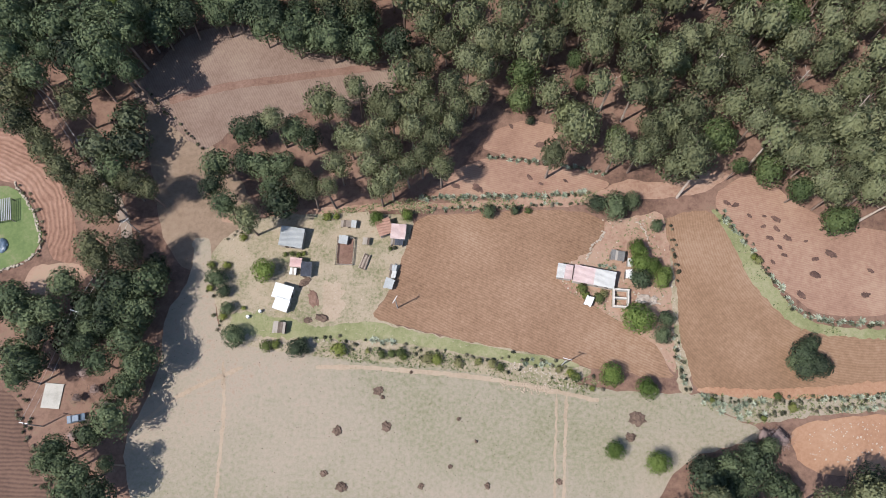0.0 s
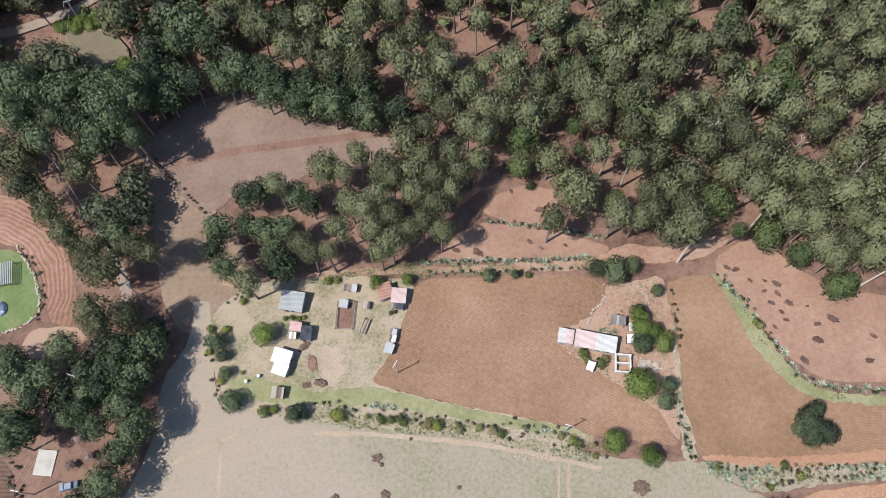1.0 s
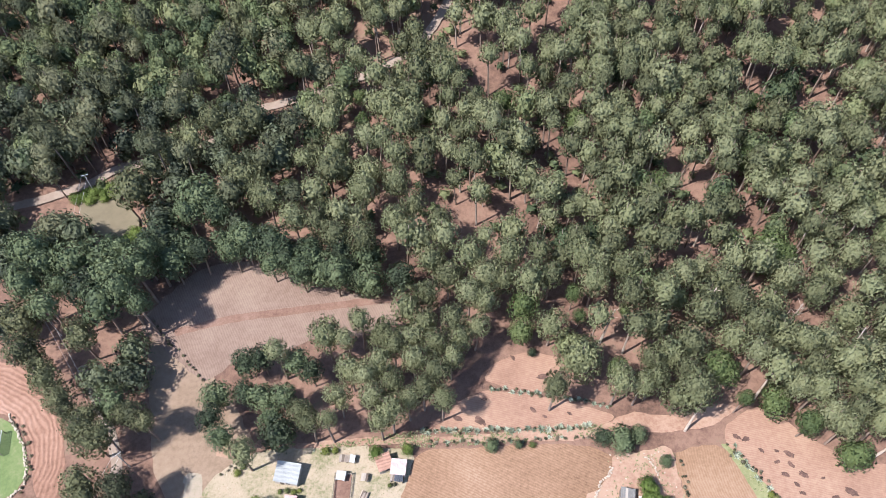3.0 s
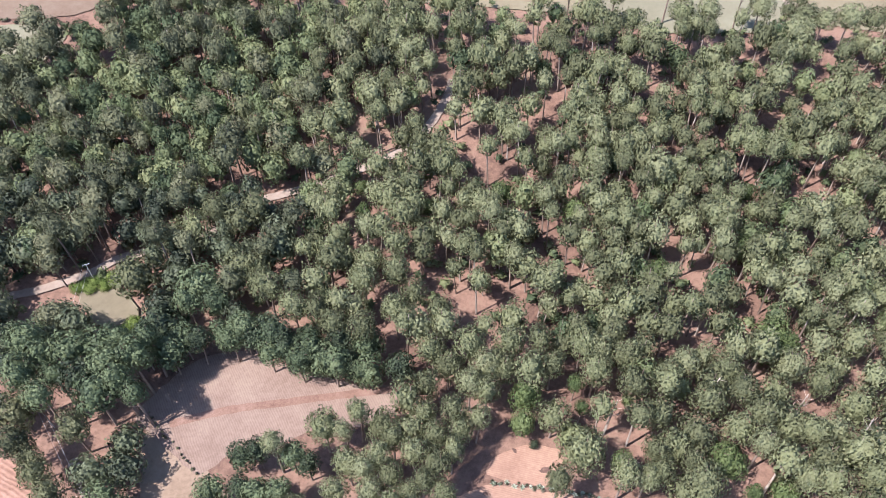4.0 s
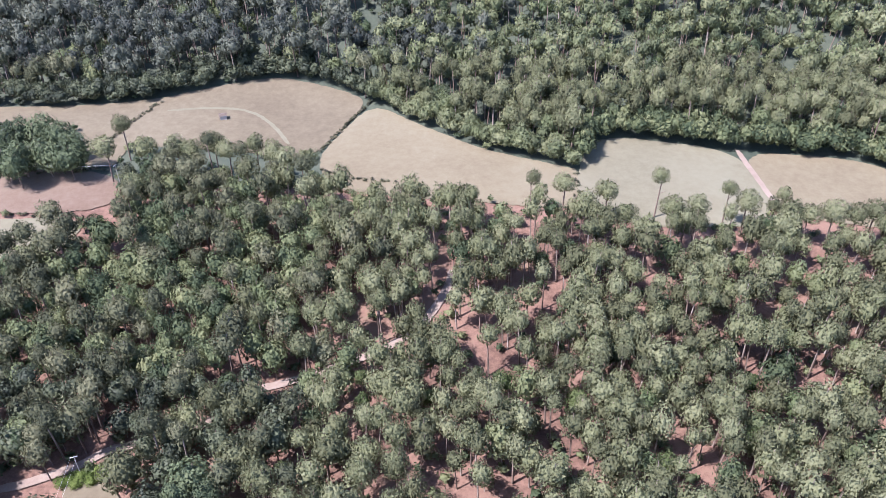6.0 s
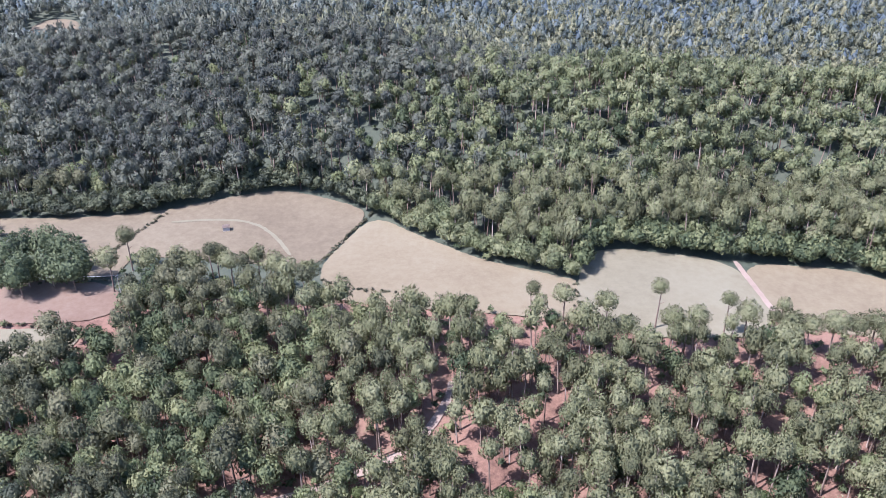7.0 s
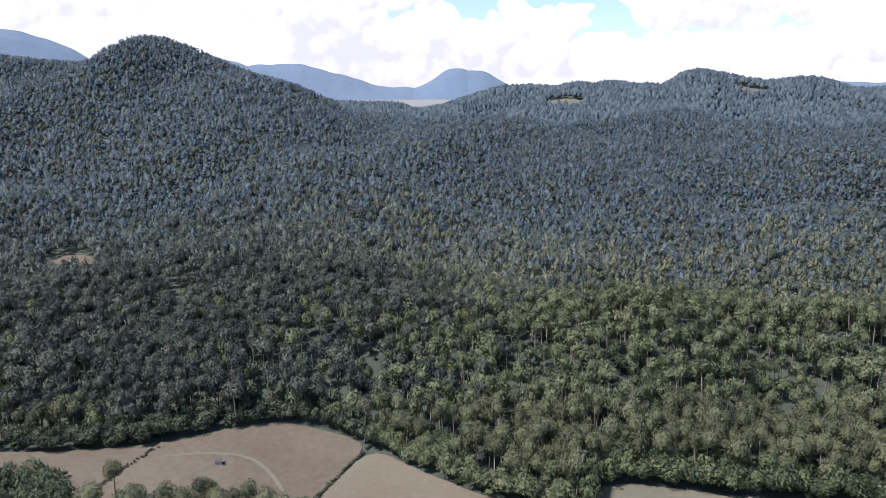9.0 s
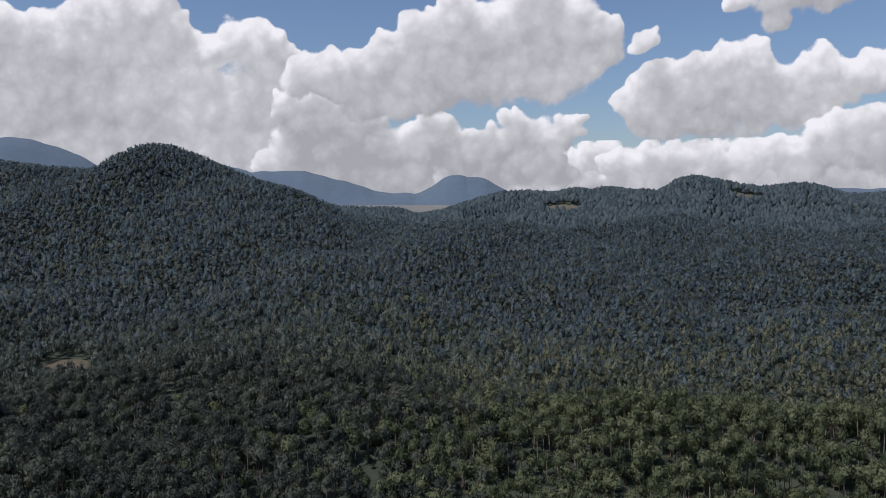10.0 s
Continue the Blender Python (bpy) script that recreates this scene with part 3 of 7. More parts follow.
VERGE_YARD = [(-19.1, 36.3), (-11, 34.9), (2.3, 31.7), (15.5, 28.8), (28.6, 26.8), (32.4, 25.4), (28.4, 24.5), (15.4, 26.5), (2.3, 28.9), (-10.9, 31.1), (-22.9, 31.7), (-29.5, 32), (-32.2, 33.9)]
VERGE_RIGHT = [(68.8, 59.8), (71.2, 54), (73.4, 46.9), (77.7, 39.9), (83.7, 34.1), (89.2, 32.5), (108.3, 31.1), (108.7, 33.6), (95.4, 34), (87.7, 35.4), (83, 39.2), (78.9, 45.4), (75.9, 52.6), (71.9, 59.2), (68.1, 64), (66.1, 64)]
VERGE_LOW = [(56.1, 18.6), (59.3, 19.1), (79.9, 18.5), (106, 19.3), (105.4, 15.2), (85.7, 14.1), (79.3, 13.2), (70.2, 12), (65.3, 14.2), (59, 15.8)]
HEDGE_LINE = [(55.5, 54), (56.1, 45.5), (55.6, 33.1), (56.9, 26.4), (57.5, 19), (54.1, 18.6), (54.3, 26.4), (54.3, 33.1), (55, 45.5)]
YARD_GREEN = [(-50.5, 37.4), (-45.9, 38.5), (-37.8, 37.4), (-31.7, 35.3), (-24.3, 33.3), (-18.9, 31.9), (-29.5, 31.4), (-40.1, 32), (-49.5, 33.1)]
BANK = [(58.7, 20.6), (71.0, 19.8), (85.3, 20.3), (103.8, 22.1), (103.2, 18.6), (79.8, 17.8), (66.9, 18.1), (57.7, 19.4)]
BARE = [(-86.4, 50.1), (-93.3, 50.8), (-99.3, 49.4), (-100.3, 43.1), (-96, 42.3), (-89.7, 44.5), (-83.9, 47.2)]
sheet("grass_verge_1", VERGE_YARD, M["verge"], 0.10, 2.5, "green grassy verge below the ploughed field")
sheet("grass_verge_2", VERGE_RIGHT, M["verge"], 0.10, 2.5, "curved pale green verge between two fields")
sheet("grass_verge_3", VERGE_LOW, M["pasture"], 0.10, 2.5, "dry verge with stones along a footpath")
sheet("grass_verge_4", HEDGE_LINE, M["yard"], 0.10, 2.0, "narrow grassy strip between two fields")
sheet("yard_grass", YARD_GREEN, M["verge"], 0.09, 1.5, "short green grass beside the white-roofed house", 1.4)
sheet("soil_bank", BANK, M["orange"], 0.12, 1.5, "orange soil bank below the ploughed field")
sheet("bare_bank", BARE, M["bare"], 0.07, 2.5, "bare pinkish bank of eroded soil")


def ribbon(line, width):
    """The outline of a track along a broken line."""
    left, right = [], []
    for i, (x, y) in enumerate(line):
        ax, ay = line[max(0, i - 1)]
        bx, by = line[min(len(line) - 1, i + 1)]
        n = math.hypot(bx - ax, by - ay)
        ox, oy = -(by - ay) / n * width / 2, (bx - ax) / n * width / 2
        left.append((x + ox, y + oy))
        right.append((x - ox, y - oy))
    return left + right[::-1]


TRACKS = [(ribbon([(-92.6, 84.7), (-90.2, 81.2), (-87.6, 77.3), (-83.7, 71.9), (-80.5, 66.6), (-77.6, 60.3), (-76.2, 54.3)], 2.6), M["track"], "pale dirt road under the trees"),
          (ribbon([(-70.4, 94.2), (-66.2, 95.6), (-56.2, 98.4), (-38.6, 100.9), (-25.4, 102.9), (-12.1, 104.5)], 2.2), M["red_dirt"], "reddish track across the stubble field"),
          (ribbon([(-136.4, 131.6), (-124.8, 134.1), (-116.2, 136.5), (-109.3, 139.6), (-103.6, 142.1), (-97.0, 147.3), (-87.8, 149.9), (-76.7, 152.3), (-66.5, 160.5), (-59.2, 168.5), (-47.3, 172.2), (-33.5, 177.7), (-19.4, 184.4), (-7.6, 193.4), (-1.9, 202.6), (1.9, 210.8), (3.0, 216.8)], 2.8), M["track"], "pale dirt road winding up through the wood"),
          (ribbon([(11.4, 163.6), (20.3, 165), (29.2, 166.2)], 4.0), M["strip"], "short stretch of bare red track"),
          (ribbon([(124.3, 290.8), (126.1, 271.3), (128.2, 250.2)], 2.4), M["track"], "pale path between two hill fields"),
          (ribbon([(-125.6, 322.9), (-108.7, 326.5), (-93.4, 326.4), (-83.6, 321.4), (-74.3, 310.4), (-66.6, 296.6)], 1.8), M["hill_grass"], "pale curved path on the fallow field")]
for outline, mat, label in TRACKS:
    sheet("track", outline, mat, 0.5 if max(p[1] for p in outline) > 140 else 0.12, 2.5, label, 0.25, 1)
for outline in (ribbon([(28.5, 19.3), (27.6, 8.6), (26.6, -5.9)], 0.7), ribbon([(-68.9, 11.9), (-62.4, 17.6), (-56.2, 21), (-46.2, 25.3)], 0.9), ribbon([(-50.9, 26.7), (-49.7, 16.3), (-49.8, 6.3), (-50.1, -5.7)], 0.8),
                ribbon([(26.2, 19.1), (25.5, 8.6), (24.5, -5.9)], 0.5), ribbon([(-29.2, 25.3), (-18.7, 25.3), (2.2, 23.5), (15.3, 21.8), (28.1, 19.1), (35.8, 17.4)], 1.0)):
    sheet("wheel_track", outline, M["wheel"], 0.06, 2.0, "faint worn wheel marks on the pasture", 0.35, 1)


def stretched(poly, metres):
    """The outline drawn out towards the drone."""
    far = [p for p in poly if p[1] >= sum(q[1] for q in poly) / len(poly)]
    far.sort()
    near = [(x * (1 - metres / y), y - metres) for x, y in far]
    return near + far[::-1]


CLEARINGS = [[(-107.7, 138.5), (-93.6, 137.6), (-85.4, 128), (-89.1, 120.8), (-100.7, 126.1)], stretched([(-371.1, 707), (-357.9, 733.5), (-330.1, 719.8), (-288.3, 688.8), (-277.3, 658.6), (-342.3, 660.7)], 82), stretched([(340.3, 1239.2), (384.5, 1207.4), (373.8, 1186.9), (333.7, 1198.6)], 105),
             stretched([(471.7, 1072.3), (503.9, 1049.4), (490.5, 1036.9), (465.2, 1057.1)], 90),
             stretched([(255.9, 1977.5), (345.3, 1931.4), (336.6, 1882), (257.6, 1904.5)], 62), stretched([(754.7, 2055.6), (850.4, 2070.1), (758.3, 2024.6)], 62)]
for k, outline in enumerate(CLEARINGS):
    sheet("clearing", outline, M["hill_grass" if k > 1 else "hill_brown"], 0.9, 6.0, "pale bare clearing in the woods")
tagged(sheet("far_plain", [(-420, 2690), (180, 2690), (140, 3390), (-420, 3390)], M["hazy_plain"], 3.0, 45.0), "dry fields on a far plain, paled by painted haze")
SPARSE = [[(-8.4, 211.1), (40.4, 208.2), (49.1, 184.3), (20, 173.3), (-2.6, 181.9)], [(-64.6, 182.1), (-46.7, 179.8), (-44.2, 158.3), (-63.2, 152)], [(64.6, 141.7), (77, 139.9), (72.5, 126.8), (60.7, 128.7)],
          [(86.5, 134), (105.1, 128.6), (99.2, 119.6), (82.2, 123.2)], [(111.9, 216.9), (126.6, 214.5), (116.2, 182.1), (107.7, 198.1)], [(-80, 146.2), (-59.6, 150), (-60.2, 134.5), (-78.9, 134.3)]]
OPEN = [NECK, PASTURE, YARD, FIELD_BIG, FIELD_RIGHT, FIELD_STRIP, FIELD_PATCH, FIELD_PINK, FIELD_TERRACE, FIELD_LEFT, FIELD_DARK, FIELD_LOW, LANE, GARDEN,
        HAMLET, HILL_BROWN, HILL_PALE, HILL_GREEN, HILL_PINK, HILL_LEFT, HILL_LEFT_PALE, HILL_LINK, BARE, VERGE_LOW] + CLEARINGS + [t[0] for t in TRACKS]

# ground kept free of trees along the road through the wood
ROADSIDE = [[(-124.4, 133.5), (-110.8, 135.4), (-102.9, 141.2), (-94.7, 150.2), (-89.2, 145), (-97.2, 135.3), (-107, 128.6), (-120.8, 123.5)], [(-119.5, 128.2), (-106.5, 130.2), (-98.9, 135.7), (-91.1, 144.4), (-85.9, 139.6), (-93.5, 130.2), (-102.8, 123.5), (-115.9, 118.4)],
            [(-105.5, 137.9), (-87.8, 138), (-80.9, 124), (-86.4, 115.1), (-99.1, 122.1)], [(-102, 133.5), (-85, 133.6), (-78.2, 120), (-83.6, 111.3), (-96, 118.3)],
            [(-23, 178), (-17, 182.6), (-9, 186.5), (-2.7, 193.8), (0.1, 205.1), (2.9, 202.7), (1.9, 191.5), (-6.2, 182.6), (-14.9, 176.3)]]

# woods near the farm, as outlines of where their trunks stand
WOODS = [
    [(-116.7, 118.9), (-49.9, 118.6), (-47.8, 107.6), (-61.6, 105.9), (-73, 95), (-73.6, 87.5), (-81.3, 84.5), (-84.1, 75.6), (-96.5, 77.9), (-110.7, 82.3)],
    [(-96.7, 78.7), (-84.3, 76.4), (-79.1, 82.4), (-70.9, 75.6), (-70.3, 65.6), (-64, 55.8), (-66.3, 49.1), (-64.1, 38.6), (-63.5, 28.5), (-70.6, 22.3), (-87.4, 21.2), (-99.7, 22.4), (-103.6, 42.6), (-91.1, 43.2), (-80.2, 46.5), (-85.2, 64.2)],
    [(-84.3, 10), (-77.5, 11.1), (-73.9, 14.6), (-70.2, 18.8), (-62.6, 17.5), (-63.9, 5.9), (-64.6, -8.5), (-80.1, -8.5)],
    [(-79.4, 23.6), (-72.2, 24.8), (-66, 34.7), (-62.2, 27.3), (-68.5, 18.8), (-76.3, 18.8)],
    [(-55, 69.8), (-50, 81.5), (-38, 83), (-32.4, 91.9), (-12.5, 89.6), (-11.4, 104.4), (6.8, 105.9), (9.2, 85.7), (2.4, 74.1), (-10.8, 66.8), (-36.7, 61.3), (-45.6, 58.5), (-53.5, 59.9)],
    [(-48.4, 118.5), (-42.3, 109.2), (-22.3, 98.9), (-11.3, 100.5), (7.9, 85.8), (16, 85.7), (28.2, 84.4), (23.7, 74.1), (37, 74.6), (47.4, 71), (61.9, 70.9), (72.8, 73.8), (80.8, 63.8), (91.3, 55.5), (144.1, 56), (158.9, 118.2)],
    [(50.2, -9.9), (51.8, 3.4), (57.4, 6.5), (66.3, 7), (72.1, 2.2), (80.6, -3.4), (100, -0.1), (98.2, -8.9)],
]


# trees that can be told apart: place and crown radius
ROADSIDE_BROAD = [(-93.1, 105.6, 5.3), (-88, 107.9, 5.6), (-82.5, 102.2, 5.5), (-88.7, 98.3, 5.2), (-83.9, 94.1, 5.4), (-78.9, 96.8, 4.8), (-76.4, 103.3, 4.8), (-74.3, 108.4, 3.4), (-74, 93.5, 3.5), (-94.6, 98.3, 3.4), (-100.4, 104.4, 5.1), (-102.3, 97.7, 5), (-96.2, 92.3, 4), (-104.7, 108.4, 5.2), (-82.2, 108.7, 4)]
LANE_PINES = [(-88.4, 86.7, 4.1), (-103.9, 91.3, 4.8), (-100.8, 83, 4.6), (-97.3, 79.4, 4), (-93.8, 75.4, 3.9), (-90, 71.2, 3.8), (-87.3, 67.5, 2.9), (-82.3, 66.7, 2.9), (-79.5, 61.1, 4.5), (-82, 62.9, 3.7), (-76.7, 61.9, 3.1), (-79.8, 51, 4.2), (-77.3, 47.3, 3), (-70.8, 50, 3.7), (-73.8, 66.7, 2.7), (-71.1, 66.7, 3.1), (-68.3, 65, 2.7)]
LANE_BROAD = [(-73.3, 42.8, 5.8), (-75, 38.4, 4.9), (-69.5, 34.8, 4.3), (-67.9, 37.3, 3.5), (-69.7, 29.5, 3.7), (-74.5, 33.3, 3.3), (-78.1, 32.3, 3.3), (-78.2, 29, 3), (-80.7, 26.6, 2.2), (-75.2, 25.1, 3.5), (-96.2, 40, 3.9), (-93.3, 35.8, 5.1), (-88.7, 36.7, 3.8), (-94, 27.1, 4.5), (-90.2, 24.6, 4.2), (-92.3, 21.5, 3.1), (-82.2, 6.9, 3.3), (-83.1, 4.1, 3), (-80, 3.5, 3.5), (-76, 1.2, 3.6), (-77.3, -1.5, 4.3), (-70.7, 3.4, 2.1), (-72.2, -2.8, 4), (-89, 31, 3.1), (-73.3, 38.9, 3.3)]
GROVE_BROAD = [(-48.4, 81.4, 3.8), (-44.3, 82.3, 3.4), (-53.8, 72.7, 4.2), (-54, 66.8, 3.6), (-50.7, 61.9, 3.3), (-43, 72.2, 3.7), (-38.5, 63.9, 4.7), (-37.4, 71.9, 3.2), (-35.5, 80.7, 3.6), (-47.2, 73.7, 3.1), (-32, 79.2, 3.1), (-40.3, 67.3, 3.3)]
GROVE_PINES = [(-39.3, 81.2, 2.8), (-44.9, 57.7, 3.2), (-32.7, 67.1, 2.9), (-28.4, 86.5, 4.1), (-20.4, 89.4, 2.8), (-23.5, 84.4, 2.7), (-22.1, 77.9, 3.7), (-18.5, 75.6, 3.2), (-24.4, 70.9, 3.5), (-16.4, 70.2, 3.2), (-15, 87.6, 4.4), (-15.5, 78.8, 3.6), (-12, 83.8, 3), (-12.1, 74.1, 3.6), (-11.9, 67, 3.9), (-14.5, 65.1, 2.9), (-7.6, 86.9, 3.7), (-4.8, 90.6, 3.3), (-6.9, 80.2, 3.6), (-1.6, 77.3, 3.6), (-0.1, 70.1, 2.9), (-4.7, 72.7, 3.2), (1.9, 80.9, 3.2), (2.5, 90.6, 3.3), (4, 85.8, 3.3), (8.1, 89.1, 3.3), (-26.1, 64.6, 2.4), (-30.5, 64.6, 2.6), (-8.1, 70.1, 2.9), (-2.2, 84.6, 3.3)]
WOOD_EDGE_PINES = [(14.9, 104.3, 4.3), (22.4, 102.5, 4.6), (27.6, 104.3, 3.5), (26.7, 90.5, 4.2), (33, 81.3, 5.2), (25.9, 72.6, 3.5), (38.2, 101.8, 4.3), (40.3, 108.9, 4.4), (46.8, 107.1, 4.4), (35.9, 109.9, 4.4), (47.5, 97.8, 4.3), (56, 101.8, 4.4), (52.6, 90.5, 4.6), (54.4, 82.7, 4.5), (49.8, 75.7, 3.7), (50, 80.8, 3.8), (46.5, 74, 3), (60, 85.7, 4.6), (64.8, 93.5, 4.4), (61.1, 104.2, 3.6), (66.2, 107.3, 4.1), (71.2, 102.3, 4.2), (73.3, 96.2, 3.7), (70.9, 87.1, 4.4)]
WOOD_PINES = [(76.9, 90.4, 4.5), (83.1, 88, 4.8), (81.4, 96.2, 4.1), (87.9, 104.2, 4.7), (94.2, 99.5, 4.2), (87, 85.3, 3.6), (93.6, 86.5, 3.8), (89.3, 79.7, 4.5), (82.5, 73.9, 3.9), (87.6, 72.8, 4.4), (89.3, 66.8, 3.9), (91.4, 64, 3.9), (98.3, 73.9, 4.8), (94.8, 67.4, 3.5), (102.4, 82.6, 4.6), (101.4, 93.1, 4.7), (99.5, 64.3, 4), (98.9, 104.1, 4.3), (105.3, 110.1, 4.4), (74.5, 81.5, 3.5), (51.1, 108.9, 3.6), (17.2, 110.6, 4.1), (10.8, 104.3, 4), (6.7, 109, 4.1), (10.7, 96.6, 3.6), (6.6, 98.2, 3.7), (1.2, 104.4, 4), (-3, 109, 4.1), (-4.3, 99, 3.9), (24.8, 110.5, 3.5)]
WOOD_BRIGHT = [(20.7, 97.8, 4.1), (19.4, 90.7, 3.7), (42.1, 79.4, 2.7), (45.8, 95.9, 1.9), (67.1, 80, 4.7), (85.8, 113.2, 4.9), (78.9, 72, 4.4), (84.8, 65.9, 3.5), (94.2, 58.8, 4.3), (71.1, 72, 2.2), (88.9, 111.9, 3.9), (33.5, 100.9, 2.3), (34.5, 94.7, 2)]
WOOD_BROAD = [(-11.4, 106.4, 4.4), (-19.8, 104.8, 5), (-25.5, 106.4, 4.4), (-31.1, 108, 4.7), (-36.8, 108, 4.5), (-41.1, 111.2, 4.5), (-45.3, 109.6, 4.2), (-20, 112.7, 4.5), (-27.1, 113.5, 4.2), (-35.6, 114.4, 3.9), (-55.4, 112.8, 4), (-58.4, 115.2, 3.7), (-68.2, 113.6, 4.1), (-72, 109.7, 3.4), (-63.8, 112, 3.4), (-49.8, 113.6, 3.7)]
PASTURE_BROAD = [(58, -0, 4.8), (62.5, 2.7, 3.7), (68.1, 2.5, 4.3), (64.7, -1.4, 3.8), (66.6, 6, 2.3), (56.3, 2.8, 2.9), (72.2, -1.4, 3.6), (74.5, -2.9, 3), (60.7, -2.9, 4), (71, 6.7, 2.7)]
HILL_EDGE_PINES = [(-129.6, 282.2, 4), (-131.6, 266.3, 4.9), (-116.3, 268.3, 4.9), (-98.2, 266.8, 4.9), (-90.9, 273.2, 4.9), (-83.2, 263.6, 4.1), (-73.8, 268.9, 4.1), (-66.1, 263.3, 4.9), (-74.3, 254.9, 4.9), (-52.1, 261.1, 4.9), (-113.9, 244.6, 4.9), (-49, 243.5, 4.9), (32.6, 243.7, 3.1), (43.4, 239.1, 3.9), (59.2, 240.8, 4.2), (64.5, 228.9, 4.5), (79.2, 243.9, 3.4), (81.6, 232.6, 4.6), (90.7, 232.7, 4.2), (103, 238.2, 3), (109.3, 235.3, 4.6), (123.3, 231.9, 4.9), (130, 229.6, 4.4), (137.4, 228.2, 4.9), (145, 227.3, 4.5), (151, 227.7, 4.5), (-105, 270.7, 4.7)]
HILL_GROVE = [(-172.9, 283.9, 6.5), (-164.9, 286.4, 6.5), (-154.8, 280.5, 6.5), (-165.3, 267.7, 6.5), (-155.8, 268.1, 6.5), (-146.6, 266.6, 6.5), (-146.1, 272.7, 6), (-164.4, 260.1, 6), (-178.2, 275.2, 6.5), (-171.1, 263.6, 6.5)]
BANK_BROAD = [(-75, 117.7, 6.7), (-78.1, 110.4, 4.4), (-66.4, 129.9, 6.1), (-61.4, 124.8, 4.8), (-44.9, 114.2, 4.8), (-34, 110.3, 5), (-27.8, 105.2, 4.1), (-36.8, 106.4, 3.5), (-70.6, 109, 5.3), (-68.4, 123, 4.1), (-52.4, 115, 3.7)]
BANK_PINES = [(-85.6, 133.7, 6.7), (-77.7, 146.8, 4.8), (-72.4, 149.7, 4.6), (-66.2, 155.1, 4.8), (-56, 135.5, 5.1), (-47.5, 127.2, 4.2), (-40.2, 121.8, 3.7), (-33.5, 121.8, 4), (-28.7, 116.5, 3.9), (-22, 130.8, 4.3), (-20.8, 138.2, 4.1), (-12.6, 120, 3.9), (-8.2, 125.4, 4), (-21.2, 114.8, 3.9), (-12.9, 132.7, 4)]
BANK_BRIGHT = [(87.7, 116.1, 4.9), (77.4, 117, 3.2), (90.7, 112.6, 3.3), (86.9, 144.7, 3.5), (60.3, 136.2, 3.1), (39.3, 158.5, 4.1), (18.3, 165.9, 3.8), (-24.8, 166.5, 2.4), (-23.6, 156.6, 2.5), (-4, 159.5, 3), (-42.8, 133.5, 2.6), (91.9, 164.5, 3.3)]
SINGLE_TREES = [
    (ROADSIDE_BROAD, 23, "DARK", "tall dark broadleaf tree shading the stubble field"),
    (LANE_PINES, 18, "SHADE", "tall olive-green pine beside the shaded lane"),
    (LANE_BROAD, 15, "DARK", "spreading grey-green broadleaf tree at the pasture's edge"),
    (GROVE_BROAD, 14, "DARK", "dense round broadleaf tree of the grove behind the farm"),
    (GROVE_PINES, 19, "PINE", "slender olive pine of the grove behind the farm"),
    (WOOD_EDGE_PINES, 19, "PINE", "tall pine with rounded crown at the wood's edge"),
    (WOOD_PINES, 19, "PINE", "tall grey-green pine standing in the wood"),
    (WOOD_BRIGHT, 13, "YOUNG", "bright green young tree among the pines"),
    (WOOD_BROAD, 15, "DARK", "leafy dark green tree above the stubble field"),
    (PASTURE_BROAD, 9, "DARK", "low spreading tree at the pasture's lower edge"),
    (HILL_EDGE_PINES, 20, "LONE", "lone pine standing against the hill fields"),
    (HILL_GROVE, 17, "DARK", "broad grey-green tree of the grove on the hill field"),
    (BANK_BROAD, 17, "DARK", "big leafy tree on the bank above the stubble field"),
    (BANK_PINES, 19, "PINE", "olive-green pine near the winding dirt road"),
    (BANK_BRIGHT, 13, "YOUNG", "fresh green broadleaf tree among grey-green pines"),
]
SINGLES = np.array([q[:2] for trees, *_ in SINGLE_TREES for q in trees])


# ---- trees ----
def ico(level=0):
    bm = bmesh.new()
    bmesh.ops.create_icosphere(bm, subdivisions=level + 1, radius=1.0)
    v = np.array([tuple(p.co) for p in bm.verts])
    f = np.array([[p.index for p in t.verts] for t in bm.faces])
    bm.free()
    return v, f


ICO = [ico(0)]
OCTA = (np.array([(1, 0, 0), (0, 1, 0), (-1, 0, 0), (0, -1, 0), (0, 0, 1), (0, 0, -1)], float),
        np.array([(0, 1, 4), (1, 2, 4), (2, 3, 4), (3, 0, 4), (1, 0, 5), (2, 1, 5), (3, 2, 5), (0, 3, 5)]))


